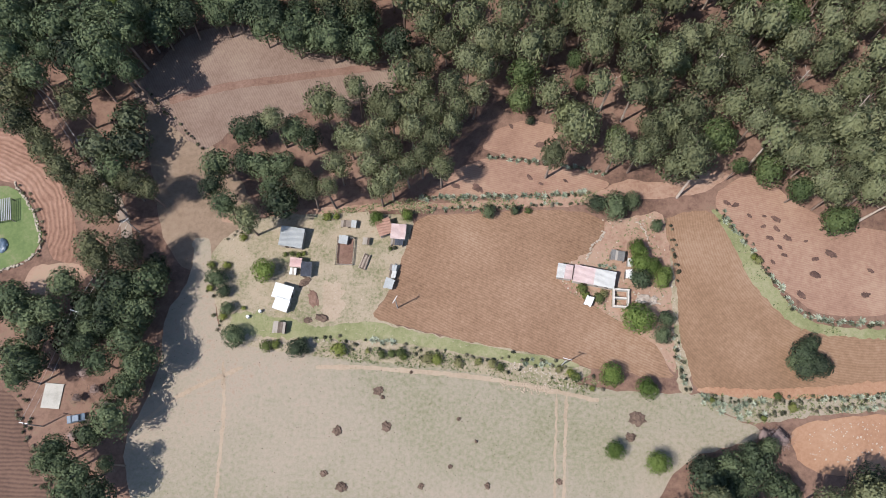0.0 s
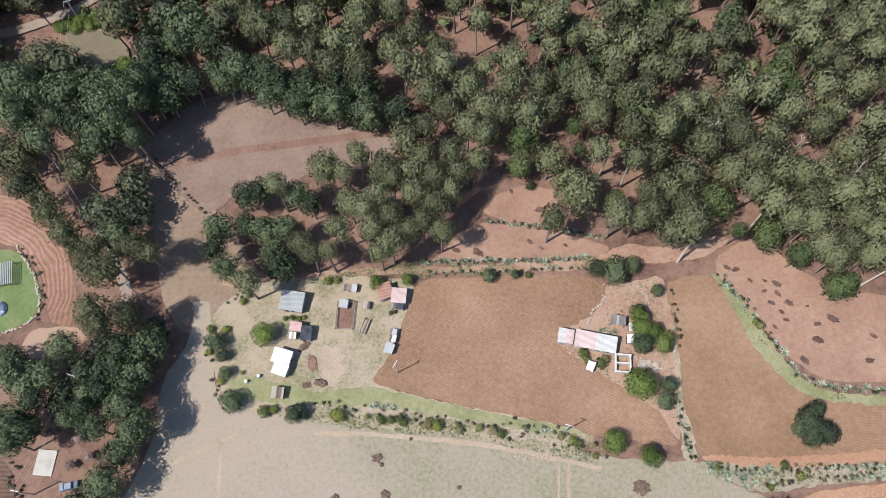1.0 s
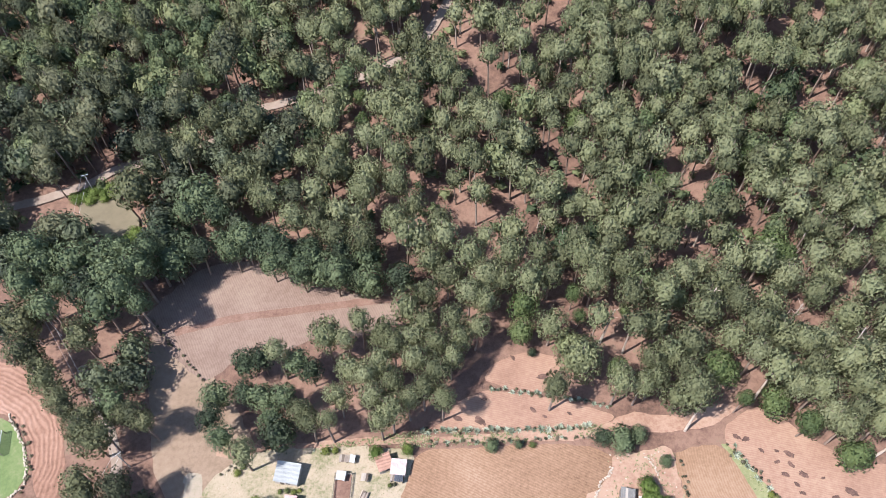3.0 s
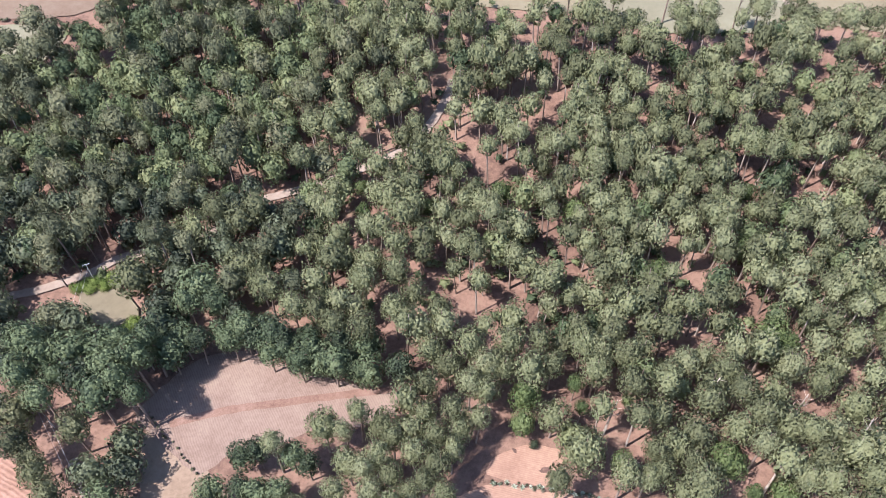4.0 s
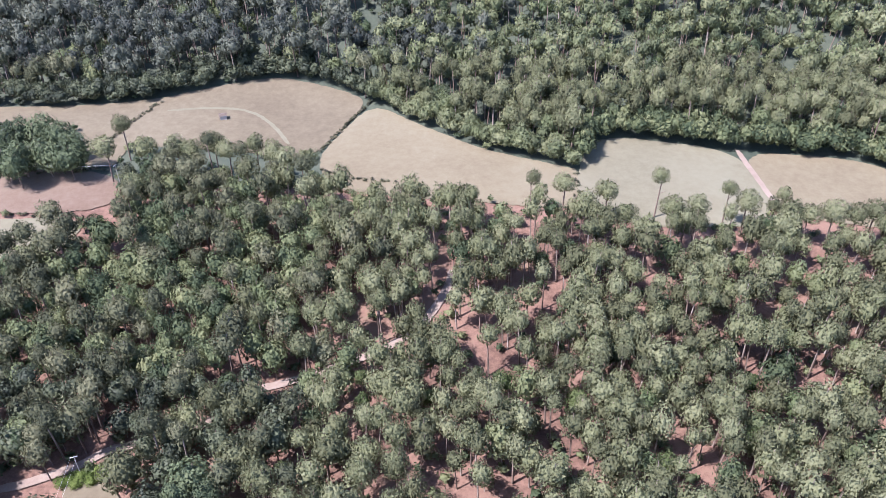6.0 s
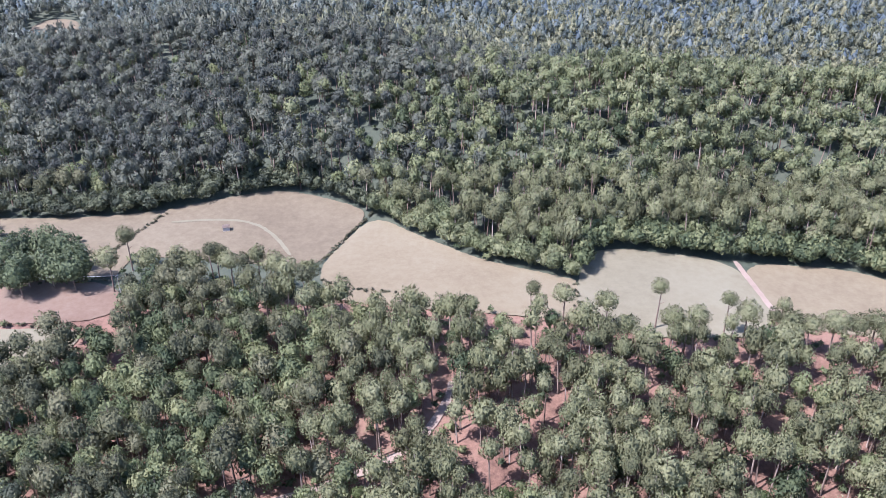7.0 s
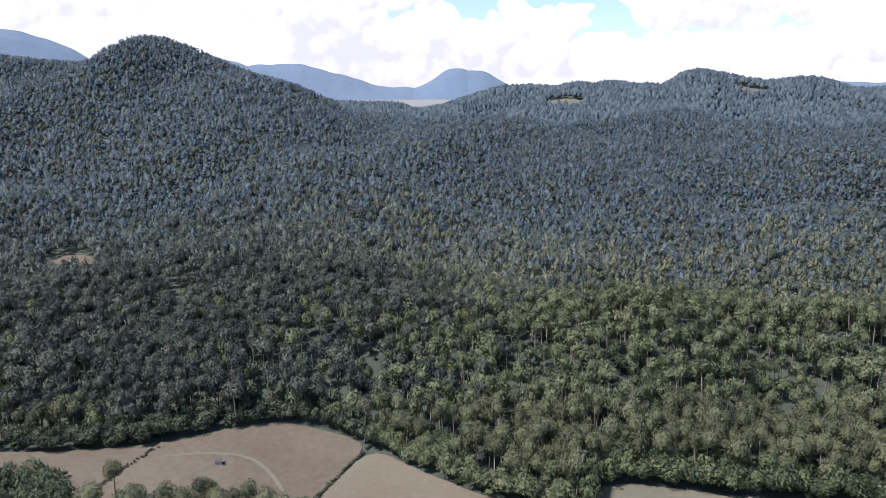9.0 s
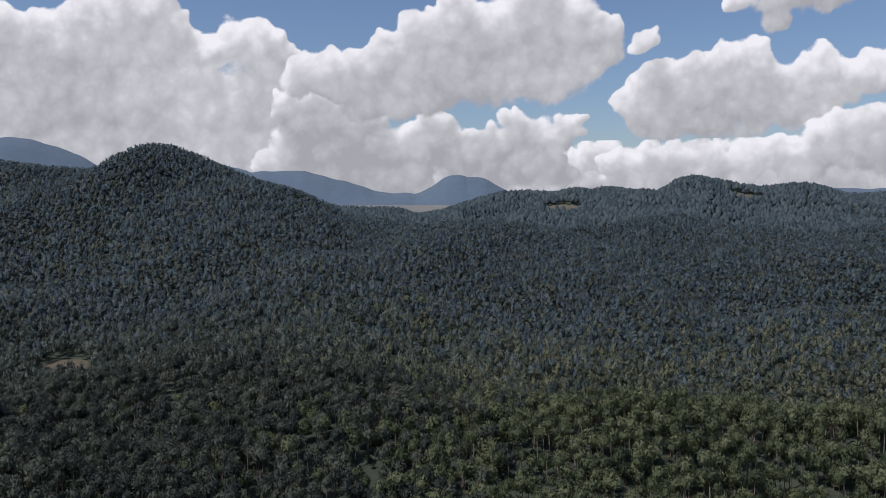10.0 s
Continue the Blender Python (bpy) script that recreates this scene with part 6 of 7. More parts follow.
def pebbles(name, poly, count, size, mat, label, seed):
    """Loose stones over a patch, joined."""
    r = np.random.default_rng(seed)
    xs, ys = [p[0] for p in poly], [p[1] for p in poly]
    x, y = r.uniform(min(xs), max(xs), count * 3), r.uniform(min(ys), max(ys), count * 3)
    ok = inside(poly, x, y)
    x, y = x[ok][:count], y[ok][:count]
    v0, f0 = ICO[0]
    vs, fs = [], []
    for i in range(len(x)):
        s = size * r.uniform(0.4, 1.5)
        v = v0 * (1 + r.uniform(-0.3, 0.2, (len(v0), 1))) * s * np.array([1, r.uniform(0.5, 1.2), 0.5])
        a = r.uniform(0, 6.3)
        v = v @ np.array([[math.cos(a), -math.sin(a), 0], [math.sin(a), math.cos(a), 0], [0, 0, 1]])
        vs.append(v + (x[i], y[i], float(height(x[i], y[i])[0]) + 0.1))
        fs.append(f0 + i * len(v0))
    tagged(new(name, mesh_of(name, np.concatenate(vs), np.concatenate(fs), mat)), label, "stones", kind="stuff")


pebbles("field_stones", [(81.3, 9.1), (88.1, 12.2), (99.8, 12.8), (98.6, 6), (90.7, 3.5), (81.8, 4.2)], 130, 0.17, M["stone"], "pale stones scattered over orange soil", 4)
pebbles("yard_rubble", YARD, 320, 0.11, M["stone"], "small pale stones and litter in the yard", 5)
pebbles("hamlet_rubble", HAMLET, 160, 0.2, M["stone"], "pale rubble lying round the long house", 6)
pebbles("verge_stones", [(15.4, 26.5), (28.4, 24.5), (34.7, 20), (26.9, 20), (14, 23.6)], 180, 0.2, M["stone"], "pale stones and dry stalks on the verge", 7)
pebbles("pasture_clods", PASTURE, 420, 0.09, M["brush"], "small brown clods and dung on dry grass", 8)
pebbles("pale_stalks", [(13.3, 22), (23, 21.5), (28.2, 20.3), (23, 18.7), (13.9, 20)], 120, 0.22, M["pale_dirt"], "pale cut stalks lying on the pasture", 9)


def concrete_slab():
    x, y, w, d, turn = frame_of([(-91.3, 21.6), (-87.2, 21.3), (-87, 15.8), (-91.4, 16.2)])
    s = thing("concrete_slab", x, y, turn, "pale concrete drying floor among the trees", "slab")
    part("slab", boxed((0, 0, 0.12), (w, d, 0.2)), M["concrete"], s)
    part("kerb", boxed((0, d / 2 + 0.08, 0.16), (w + 0.3, 0.14, 0.3)), M["concrete"], s)


concrete_slab()


def lattice_shelter():
    x, y, w, d, turn = frame_of([(-111.4, 65.9), (-106.1, 66.7), (-104.4, 61.3), (-109.4, 60.2)])
    s = thing("lattice_shelter", x, y, turn, "open shelter roofed with grey wooden slats", "shelter")
    for sx in (-1, 1):
        for sy in (-1, 1):
            part("post", boxed((sx * (w / 2 - 0.1), sy * (d / 2 - 0.1), 1.0), (0.12, 0.12, 2.0)), M["plank"], s)
    for sy in (-1, 1):
        part("beam", boxed((0, sy * (d / 2 - 0.1), 2.06), (w, 0.12, 0.12)), M["plank"], s)
    for k in range(12):
        part("slat", boxed((-w / 2 + w * (k + 0.5) / 12, 0, 2.16), (0.2, d, 0.05)), M["grey_roof"], s)


lattice_shelter()
for x, y in [(-107.1, 55)]:
    mound("covered_heap", x, y, 1.6, 1.8, 0.9, 20, M["blue_paint"], "heap under a blue plastic cover on lawn", "heap", 5, rough=0.25)


def hill_hut(x, y, label, wall, roof):
    s = thing("hill_hut", x, y, 15, label, "hut")
    for sx, sy, w, d in ((0, -1, 3.0, 0.15), (0, 1, 3.0, 0.15), (-1, 0, 0.15, 2.1), (1, 0, 0.15, 2.1)):
        part("wall", boxed((sx * 1.4, sy * 1.15, 1.0), (w, d, 2.2)), wall, s)
    part("roof", corrugated(3.6, 2.9, 2.15, 2.5), roof, s)


hill_hut(-99.1, 317.5, "tiny pale hut with a weathered roof in the hill field", M["pale_wall"], M["plank"])
hill_hut(-306.9, 681.7, "small pale hut in a forest clearing", M["pale_wall"], M["pale_roof"])


# ---- agaves ----
def agave_mesh(seed):
    r = random.Random(seed)
    bm = bmesh.new()
    n = 17
    for k in range(n):
        a = k * 2.39996
        lift = 0.2 + 1.05 * k / n
        ln = r.uniform(0.75, 1.0)
        m = Matrix.Rotation(a, 4, "Z") @ Matrix.Rotation(-lift, 4, "Y")
        prof = ((0.0, 0.09, 0.05), (0.45, 0.12, 0.07), (0.8, 0.06, 0.05), (1.0, 0.0, 0.0))
        rows = []
        for u, w, t in prof[:3]:
            rows.append([bm.verts.new(m @ Vector((0.05 + u * ln, s * w, z + 0.08 * u * u * (1 if lift > 0.5 else -1)))) for s, z in ((-1, 0.04), (0, -t), (1, 0.04))])
        tip = bm.verts.new(m @ Vector((0.05 + ln, 0, 0.03)))
        for p, q in zip(rows, rows[1:]):
            for i, j in ((0, 1), (1, 2), (2, 0)):
                bm.faces.new((p[i], p[j], q[j], q[i]))
        for i, j in ((0, 1), (1, 2), (2, 0)):
            bm.faces.new((rows[2][i], rows[2][j], tip))
    me = bpy.data.meshes.new("agave")
    bm.to_mesh(me)
    bm.free()
    me.materials.append(M["agave"])
    return me


AGAVES = [agave_mesh(k) for k in range(4)]
AGAVE_ROWS = [
    ([(-5.2, 67), (9.5, 67.5), (25, 67.6), (36.3, 68.5)], 1.7, 0.5, 1.0), ([(11.9, 78.4), (24, 77), (32.5, 75.5), (41.6, 73.3)], 1.8, 0.5, 0.9),
    ([(68.9, 63.6), (71.7, 58.6), (75.1, 52.5)], 1.5, 0.9, 0.9), ([(79.2, 46.8), (81.4, 42.6), (83.5, 39.1), (85.9, 36.7), (93.1, 35.5), (109, 34.6)], 1.5, 0.5, 1.1),
    ([(59.3, 18.6), (61.9, 17.1), (69.4, 16.5), (72.6, 17)], 1.7, 0.7, 1.2), ([(86.4, 17.8), (95.5, 18), (105.9, 18.5)], 1.4, 0.6, 1.0), ([(91.1, 15.7), (97.6, 15.7), (105.5, 16.2)], 1.3, 0.6, 0.9),
    ([(59.6, 16.4), (65.4, 15.3), (68.1, 14), (72.9, 14.1)], 2.2, 0.8, 1.1), ([(-16.5, 31.4), (-10.9, 31.1)], 1.3, 0.4, 1.1), ([(54.3, 31.8), (54.8, 26.4), (55.8, 19.9)], 2.2, 0.4, 0.8),
    ([(19.3, 26.5), (23.3, 25.9), (28.4, 24.1)], 1.6, 0.8, 0.9), ([(37.6, 49.8), (41.9, 48.6)], 1.0, 0.6, 0.7), ([(-1.7, 64.4), (10.9, 64.7), (30.5, 65.6)], 3.0, 0.6, 0.7), ([(-31, 62), (-25.4, 62.4)], 1.5, 0.5, 0.7)]
r_agave = random.Random(5)
for line, step, spread, size in AGAVE_ROWS:
    for x, y, _ in along(line, step):
        px, py = x + r_agave.uniform(-spread, spread), y + r_agave.uniform(-spread, spread)
        ob = new("agave", r_agave.choice(AGAVES))
        ob.matrix_world = pose(px, py, float(height(px, py)[0]) + 0.1, 0, 0, r_agave.uniform(0, 360)) @ Matrix.Scale(1.25 * size * r_agave.uniform(0.6, 1.15), 4)
        tagged(ob, "grey-green agave rosette on the grassy verge", "agave", "agaves along the lanes")


# ---- trees that stand apart ----
def tree_meshes(name, arrays, mat):
    return [mesh_of(name, v, f, mat, True, None, nrm) for v, f, nrm in arrays]


PINE_CROWNS = tree_meshes("crown", NEAR_PINES, M["pine_single"])
BROAD_CROWNS = tree_meshes("crown", NEAR_BROAD, M["leaf_single"])
DARK_CROWNS = tree_meshes("crown", NEAR_BROAD, M["dark_leaf"])
SHRUB_CROWNS = tree_meshes("crown", [crown_arrays(rng, "broad", 12, 340, 0.1, 0.4, 0.2, 0.4) for _ in range(3)], M["shrub_leaf"])
BRIGHT_PINES = tree_meshes("crown", NEAR_BROAD[:3], M["young_leaf"])
TWIG_CROWNS = tree_meshes("crown", [crown_arrays(rng, "broad", 12, 420, 0.05, 0.5, 0.2, 0.5) for _ in range(2)], M["bare_twigs"])
TRUNK_MESHES = [mesh_of("trunk", v, f, M["bark"], True, np.full(len(v), 0.5)) for v, f in TRUNKS]


def tree(x, y, radius, tall, crowns, label, category, group, r, name="tree", deep=1.15):
    z = float(height(x, y)[0])
    t = thing(name, x, y, r.uniform(0, 360), label, category, group, z)
    half = min(tall * 0.48, radius * deep)
    crown = shared("crown", r.choice(crowns), t, Matrix.Translation((0, 0, tall - half)) @ Matrix.Diagonal((radius, radius * r.uniform(0.85, 1.1), half, 1)))
    girth = max(tall, radius * 2.2)
    shared("trunk", r.choice(TRUNK_MESHES), t, Matrix.Diagonal((girth, girth, tall, 1)))
    return t


r_tree = random.Random(21)
BRIGHT = [(-42.4, 47.8, 3.1), (-16, 61.1, 1.9), (-8.5, 62, 1.6), (46.9, 52.9, 2.6), (47.2, 49.8, 2.6), (50.2, 48.7, 2.2), (52.1, 45.6, 2.3), (45.4, 36, 3.9), (38.3, 23, 2.9), (46.4, 19.9, 2.7), (38.1, 6.3, 2.4), (47.3, 3.6, 3.0), (-36.4, 55.3, 0.4), (53, 47.3, 1.8)]
for x, y, r in BRIGHT:
    tree(x, y, r, 1.75 * r + 0.8, BROAD_CROWNS, "round bright green broadleaf tree by the farm", "tree", "trees round the farm", r_tree)
DARK = [(46.9, 45.7, 2.6), (51, 32.1, 2.3), (52.2, 36.1, 2.1), (-48.4, 32.1, 2.8), (-33.3, 29.5, 2.6), (-53.5, 46.1, 2.6), (-51.7, 43.1, 1.7), (-50.5, 39, 1.6), (82.8, 27.7, 3.2), (85.3, 30.1, 2.4), (86.2, 25.1, 3.0), (82.9, 24.5, 2.9), (80.7, 25.8, 2.0), (11.3, 62.8, 1.9), (17.9, 63.5, 1.2), (37.9, 64.9, 2.8), (42.2, 63.8, 3.8), (46.4, 65.6, 2.4), (22.5, 87.8, 1.3), (52.1, 59.2, 1.7)]
for x, y, r in DARK:
    tree(x, y, r, 1.6 * r + 0.8, DARK_CROWNS, "dark green bushy tree with spreading crown", "tree", "trees round the farm", r_tree)
SHRUBS = [(-41, 30, 1.6), (-38.8, 30.5, 1.2), (-24, 29.3, 2.0), (-17.3, 28.9, 0.8), (-14.1, 28, 1.3), (-11.9, 28.2, 1.2), (-9.7, 28.4, 1.5), (-8.9, 27.5, 1.2), (-3.6, 27.2, 1.5), (-1.2, 26.8, 1.5), (3.8, 26, 1.2), (8.5, 26.4, 1.1), (11.4, 25.8, 1.3), (13.3, 25.1, 1.2), (30.5, 22.7, 1.6), (29.5, 23.7, 1.2), (26.9, 24.4, 1.1), (34.3, 20.1, 0.8), (21.2, 63.7, 1.1), (61.4, 17.5, 0.8)]
SHRUBS += [(-55.4, 49.7, 1.1), (-51.9, 49.7, 1.0), (-55.3, 44.1, 1.1), (-51.6, 37.3, 1.2), (-51.3, 49.8, 0.8), (-47, 39.2, 0.7), (33.3, 43.6, 1.4), (33.9, 42.1, 1.1), (37.2, 41.4, 1.6), (38.4, 42.4, 1.2), (76.4, 18.2, 1.1), (79.6, 15.7, 1.3), (72.7, 13.3, 0.8), (76.3, 50.5, 1.2), (75.3, 51.6, 1.0), (-37.9, 52.5, 0.7), (-36.3, 52.7, 0.8), (-34.7, 52.4, 0.8), (-33.4, 52.7, 0.7), (-48.4, 56.8, 1.1), (-47.2, 58.4, 1.0), (-28.1, 62, 1.3), (-25.9, 62.2, 1.1), (-12.6, 53.9, 0.7)]
for x, y, r in SHRUBS:
    tree(x, y, r, 1.35 * r + 0.2, SHRUB_CROWNS, "small yellow-green shrub on the dry verge", "shrub", "shrubs along the verges", r_tree, "shrub", 0.9)


# the shrubs at x 74.7 and 71.8 stand in for a tree shadow
TWIGGY = [(-82.8, 18.2, 1.9), (-79.1, 20.1, 1.9), (-75.9, 16.3, 2.1), (-79.4, 12.8, 1.9), (-82.8, 9.8, 1.7), (-73.1, 18.8, 1.8), (-71.4, 22.4, 1.7), (-82.3, 24, 1.7), (63.2, 76.1, 2.4), (60.4, 73, 1.3), (-89, 25.3, 1.8), (74.7, 8.6, 3.2), (71.8, 9.4, 2.2), (60.3, 75.6, 2.8)]
for x, y, r in TWIGGY:
    tree(x, y, r, 1.4 * r + 0.3, TWIG_CROWNS, "leafless brown shrub among the trees", "shrub", "bare shrubs by the trees", r_tree, "shrub", 0.9)


VIVID = [(-105.9, 136, 2.2), (-103.7, 137.2, 2.3), (-101.5, 138.1, 2.3), (-99.3, 139, 2.2), (-97, 139.8, 2.2), (-94.7, 140.3, 2.1), (-101.7, 135.7, 2.0), (-97.9, 136.8, 2.1), (-95, 137.9, 2.0), (-86.6, 124.6, 2.4), (-88.1, 122.3, 2.2)]
VIVID_CROWNS = tree_meshes("crown", NEAR_BROAD[:2], M["leaf_single"])
for x, y, r in VIVID:
    tree(x, y, r, 1.3 * r + 0.3, VIVID_CROWNS, "bright green bush beside the dirt road", "shrub", "bushes beside the dirt road", r_tree, "shrub", 0.9)


def weeds(name, poly, count, size, label, seed):
    """Low tufts of weeds over a patch, joined."""
    r = np.random.default_rng(seed)
    xs, ys = [p[0] for p in poly], [p[1] for p in poly]
    x, y = r.uniform(min(xs), max(xs), count * 3), r.uniform(min(ys), max(ys), count * 3)
    v = np.sin(x / 3.1 + 2 * np.sin(y / 5)) * np.sin(y / 2.7 + 1.5 * np.sin(x / 4))
    ok = inside(poly, x, y) & (v > r.uniform(-0.8, 0.8, len(x)))
    x, y = x[ok][:count], y[ok][:count]
    n = len(x)
    a = r.uniform(0, 6.283, (n, 4))
    s = size * r.uniform(0.4, 1.5, (n, 1))
    z = height(x, y)[:, None] + 0.1
    tip = np.stack([x[:, None] + s * np.cos(a), y[:, None] + s * np.sin(a), z + s * r.uniform(0.1, 0.8, (n, 4))], -1)
    b1 = np.stack([x[:, None] + 0.4 * s * np.cos(a + 1.2), y[:, None] + 0.4 * s * np.sin(a + 1.2), z + 0 * a], -1)
    b2 = np.stack([x[:, None] + 0.4 * s * np.cos(a - 1.2), y[:, None] + 0.4 * s * np.sin(a - 1.2), z + 0 * a], -1)
    vs = np.stack([b1, b2, tip], 2).reshape(-1, 3)
    tagged(new(name, mesh_of(name, vs, np.arange(len(vs)).reshape(-1, 3), M["weeds"])), label, "weeds", kind="stuff")


weeds("yard_weeds", YARD, 2600, 0.12, "low green and tan weeds over the yard", 3)
weeds("verge_weeds", VERGE_LOW, 900, 0.3, "low dry weeds along the footpath", 4)
weeds("arc_weeds", VERGE_RIGHT, 700, 0.3, "low weeds on the curved verge", 5)
weeds("hedge_weeds", [(-29.4, 31.1), (-18.9, 30.3), (2.3, 28.4), (15.4, 26.2), (28.4, 24.3), (36.2, 22.3), (35.9, 18.4), (28.2, 19.7), (2.2, 24.5), (-18.8, 26.3), (-44, 29.9)], 2200, 0.32, "rough dry weeds below the verge", 6)
weeds("hamlet_weeds", HAMLET, 700, 0.28, "sparse weeds round the long house", 7)
weeds("pasture_weeds", PASTURE, 1500, 0.11, "sparse low weeds in the dry pasture", 8)
weeds("lane_weeds", [(-31.1, 63.4), (-5.2, 67.6), (37.8, 69.2), (44.6, 67), (16.5, 64.2), (-5.9, 63.1)], 1300, 0.32, "rough weeds along the lane", 9)


# the wood's nearest trees, each on its own
def near_trees(places, crowns, radius, tall, label, deep):
    for x, y in places:
        tree(x, y, radius * r_tree.uniform(0.75, 1.25), tall * r_tree.uniform(0.8, 1.2), crowns, label, "tree", "trees of the near wood", r_tree, "tree", deep)


CROWNS = {"PINE": (PINE_CROWNS, 1.6), "LONE": (PINE_CROWNS, 1.1), "DARK": (DARK_CROWNS, 1.25), "YOUNG": (BRIGHT_PINES, 1.35),
          "SHADE": (tree_meshes("crown", NEAR_PINES[:4], M["shaded_lane_pine"]), 1.5)}
for trees, tall, kind, label in SINGLE_TREES:
    crowns, deep = CROWNS[kind]
    for x, y, radius in trees:
        tree(x, y, radius, tall * r_tree.uniform(0.9, 1.1) * min(1.0, 0.7 + radius / 10), crowns, label, "tree", "trees of the near wood", r_tree, "tree", deep)
near_trees(NEAR_PINE_PLACES, PINE_CROWNS, 3.9, 18.0, "tall pine with a rounded olive-green crown", 1.6)
near_trees(NEAR_BROAD_PLACES, DARK_CROWNS, 4.3, 12.5, "spreading dark green broadleaf tree at the wood's edge", 1.1)


# a felled trunk and a bare dead tree by the lane
def dead_tree(x, y, tall, lean, turn, label):
    s = thing("dead_tree", x, y, turn, label, "dead tree", z=float(height(x, y)[0]))
    tip = (lean, 0, tall)
    part("trunk", rod(bmesh.new(), (0, 0, -0.2), tip, 0.38, 0.12, 8), M["pale_bark"], s)
    for k in range(9):
        u = 0.55 + 0.05 * k
        a = k * 2.4
        b = Vector(tip) * u
        part("branch", rod(bmesh.new(), b, b + Vector((1.8 * math.cos(a), 1.8 * math.sin(a), 1.1)), 0.07, 0.02, 5), M["pale_bark"], s)


for (x, y), (tall, lean, turn) in zip([(58.4, 67.3), (81.2, 89.8), (101.5, 60.5)], [(13, 3.0, 60), (15, 3, 30), (13, 4, 20)]):
    dead_tree(x, y, tall, lean, turn, "bare pale dead pine leaning at the wood's edge")
for k, (x, y) in enumerate([(40.5, 91.3), (76.8, 75.4), (100.6, 84.4), (88.7, 94.5), (66.2, 97.5)]):
    dead_tree(x, y, 17.5 + k % 3, 0.8 + 0.5 * (k % 4), 75 * k, "tall bare pale dead pine among green crowns")


# ---- distant mountains ----
def backdrop():
    u = np.linspace(-40, 40, 500)
    hills = [(-29, 4.2, 6.5), (-34, 4.0, 8), (-18.5, 3.1, 6.5), (-11.5, 2.35, 5.5), (-6, 0.75, 6), (1.0, 2.0, 2.1), (2.4, 1.95, 1.9), (13.0, 1.05, 1.6), (9, 0.8, 6), (28, 0.9, 10)]
    el = np.full(len(u), 0.55)
    for c, h, s in hills:
        el = np.maximum(el, 0.55 + (h - 0.55) * np.exp(-np.abs((u - c) / s) ** 2.3))
    el = el + 0.05 * np.sin(u * 1.7) + 0.02 * np.sin(u * 4.3 + 1)
    rows = []
    for dist, q in ((3400, 0.0), (3650, 0.55), (3800, 0.85), (3900, 1.0), (4050, 0.7)):
        x, y = dist * np.sin(np.radians(u)), dist * np.cos(np.radians(u))
        top = EYE + 3900 * np.tan(np.radians(el))
        rows.append(np.column_stack([x, y, 60 + (top - 60) * q + 9 * np.sin(u * 0.9 + dist * 0.01) * np.sin(dist * 0.004)]))
    v, n = np.concatenate(rows), len(u)
    a = (np.arange(len(rows) - 1)[:, None] * n + np.arange(n - 1)[None, :]).ravel()
    tris = np.concatenate([np.column_stack([a, a + 1, a + n + 1]), np.column_stack([a, a + n + 1, a + n])])
    tagged(new("backdrop_mountains", mesh_of("backdrop_mountains", v, tris, M["backdrop"], True)), "wooded mountains on the horizon, glowing blue for haze", "mountains", kind="structure")


backdrop()


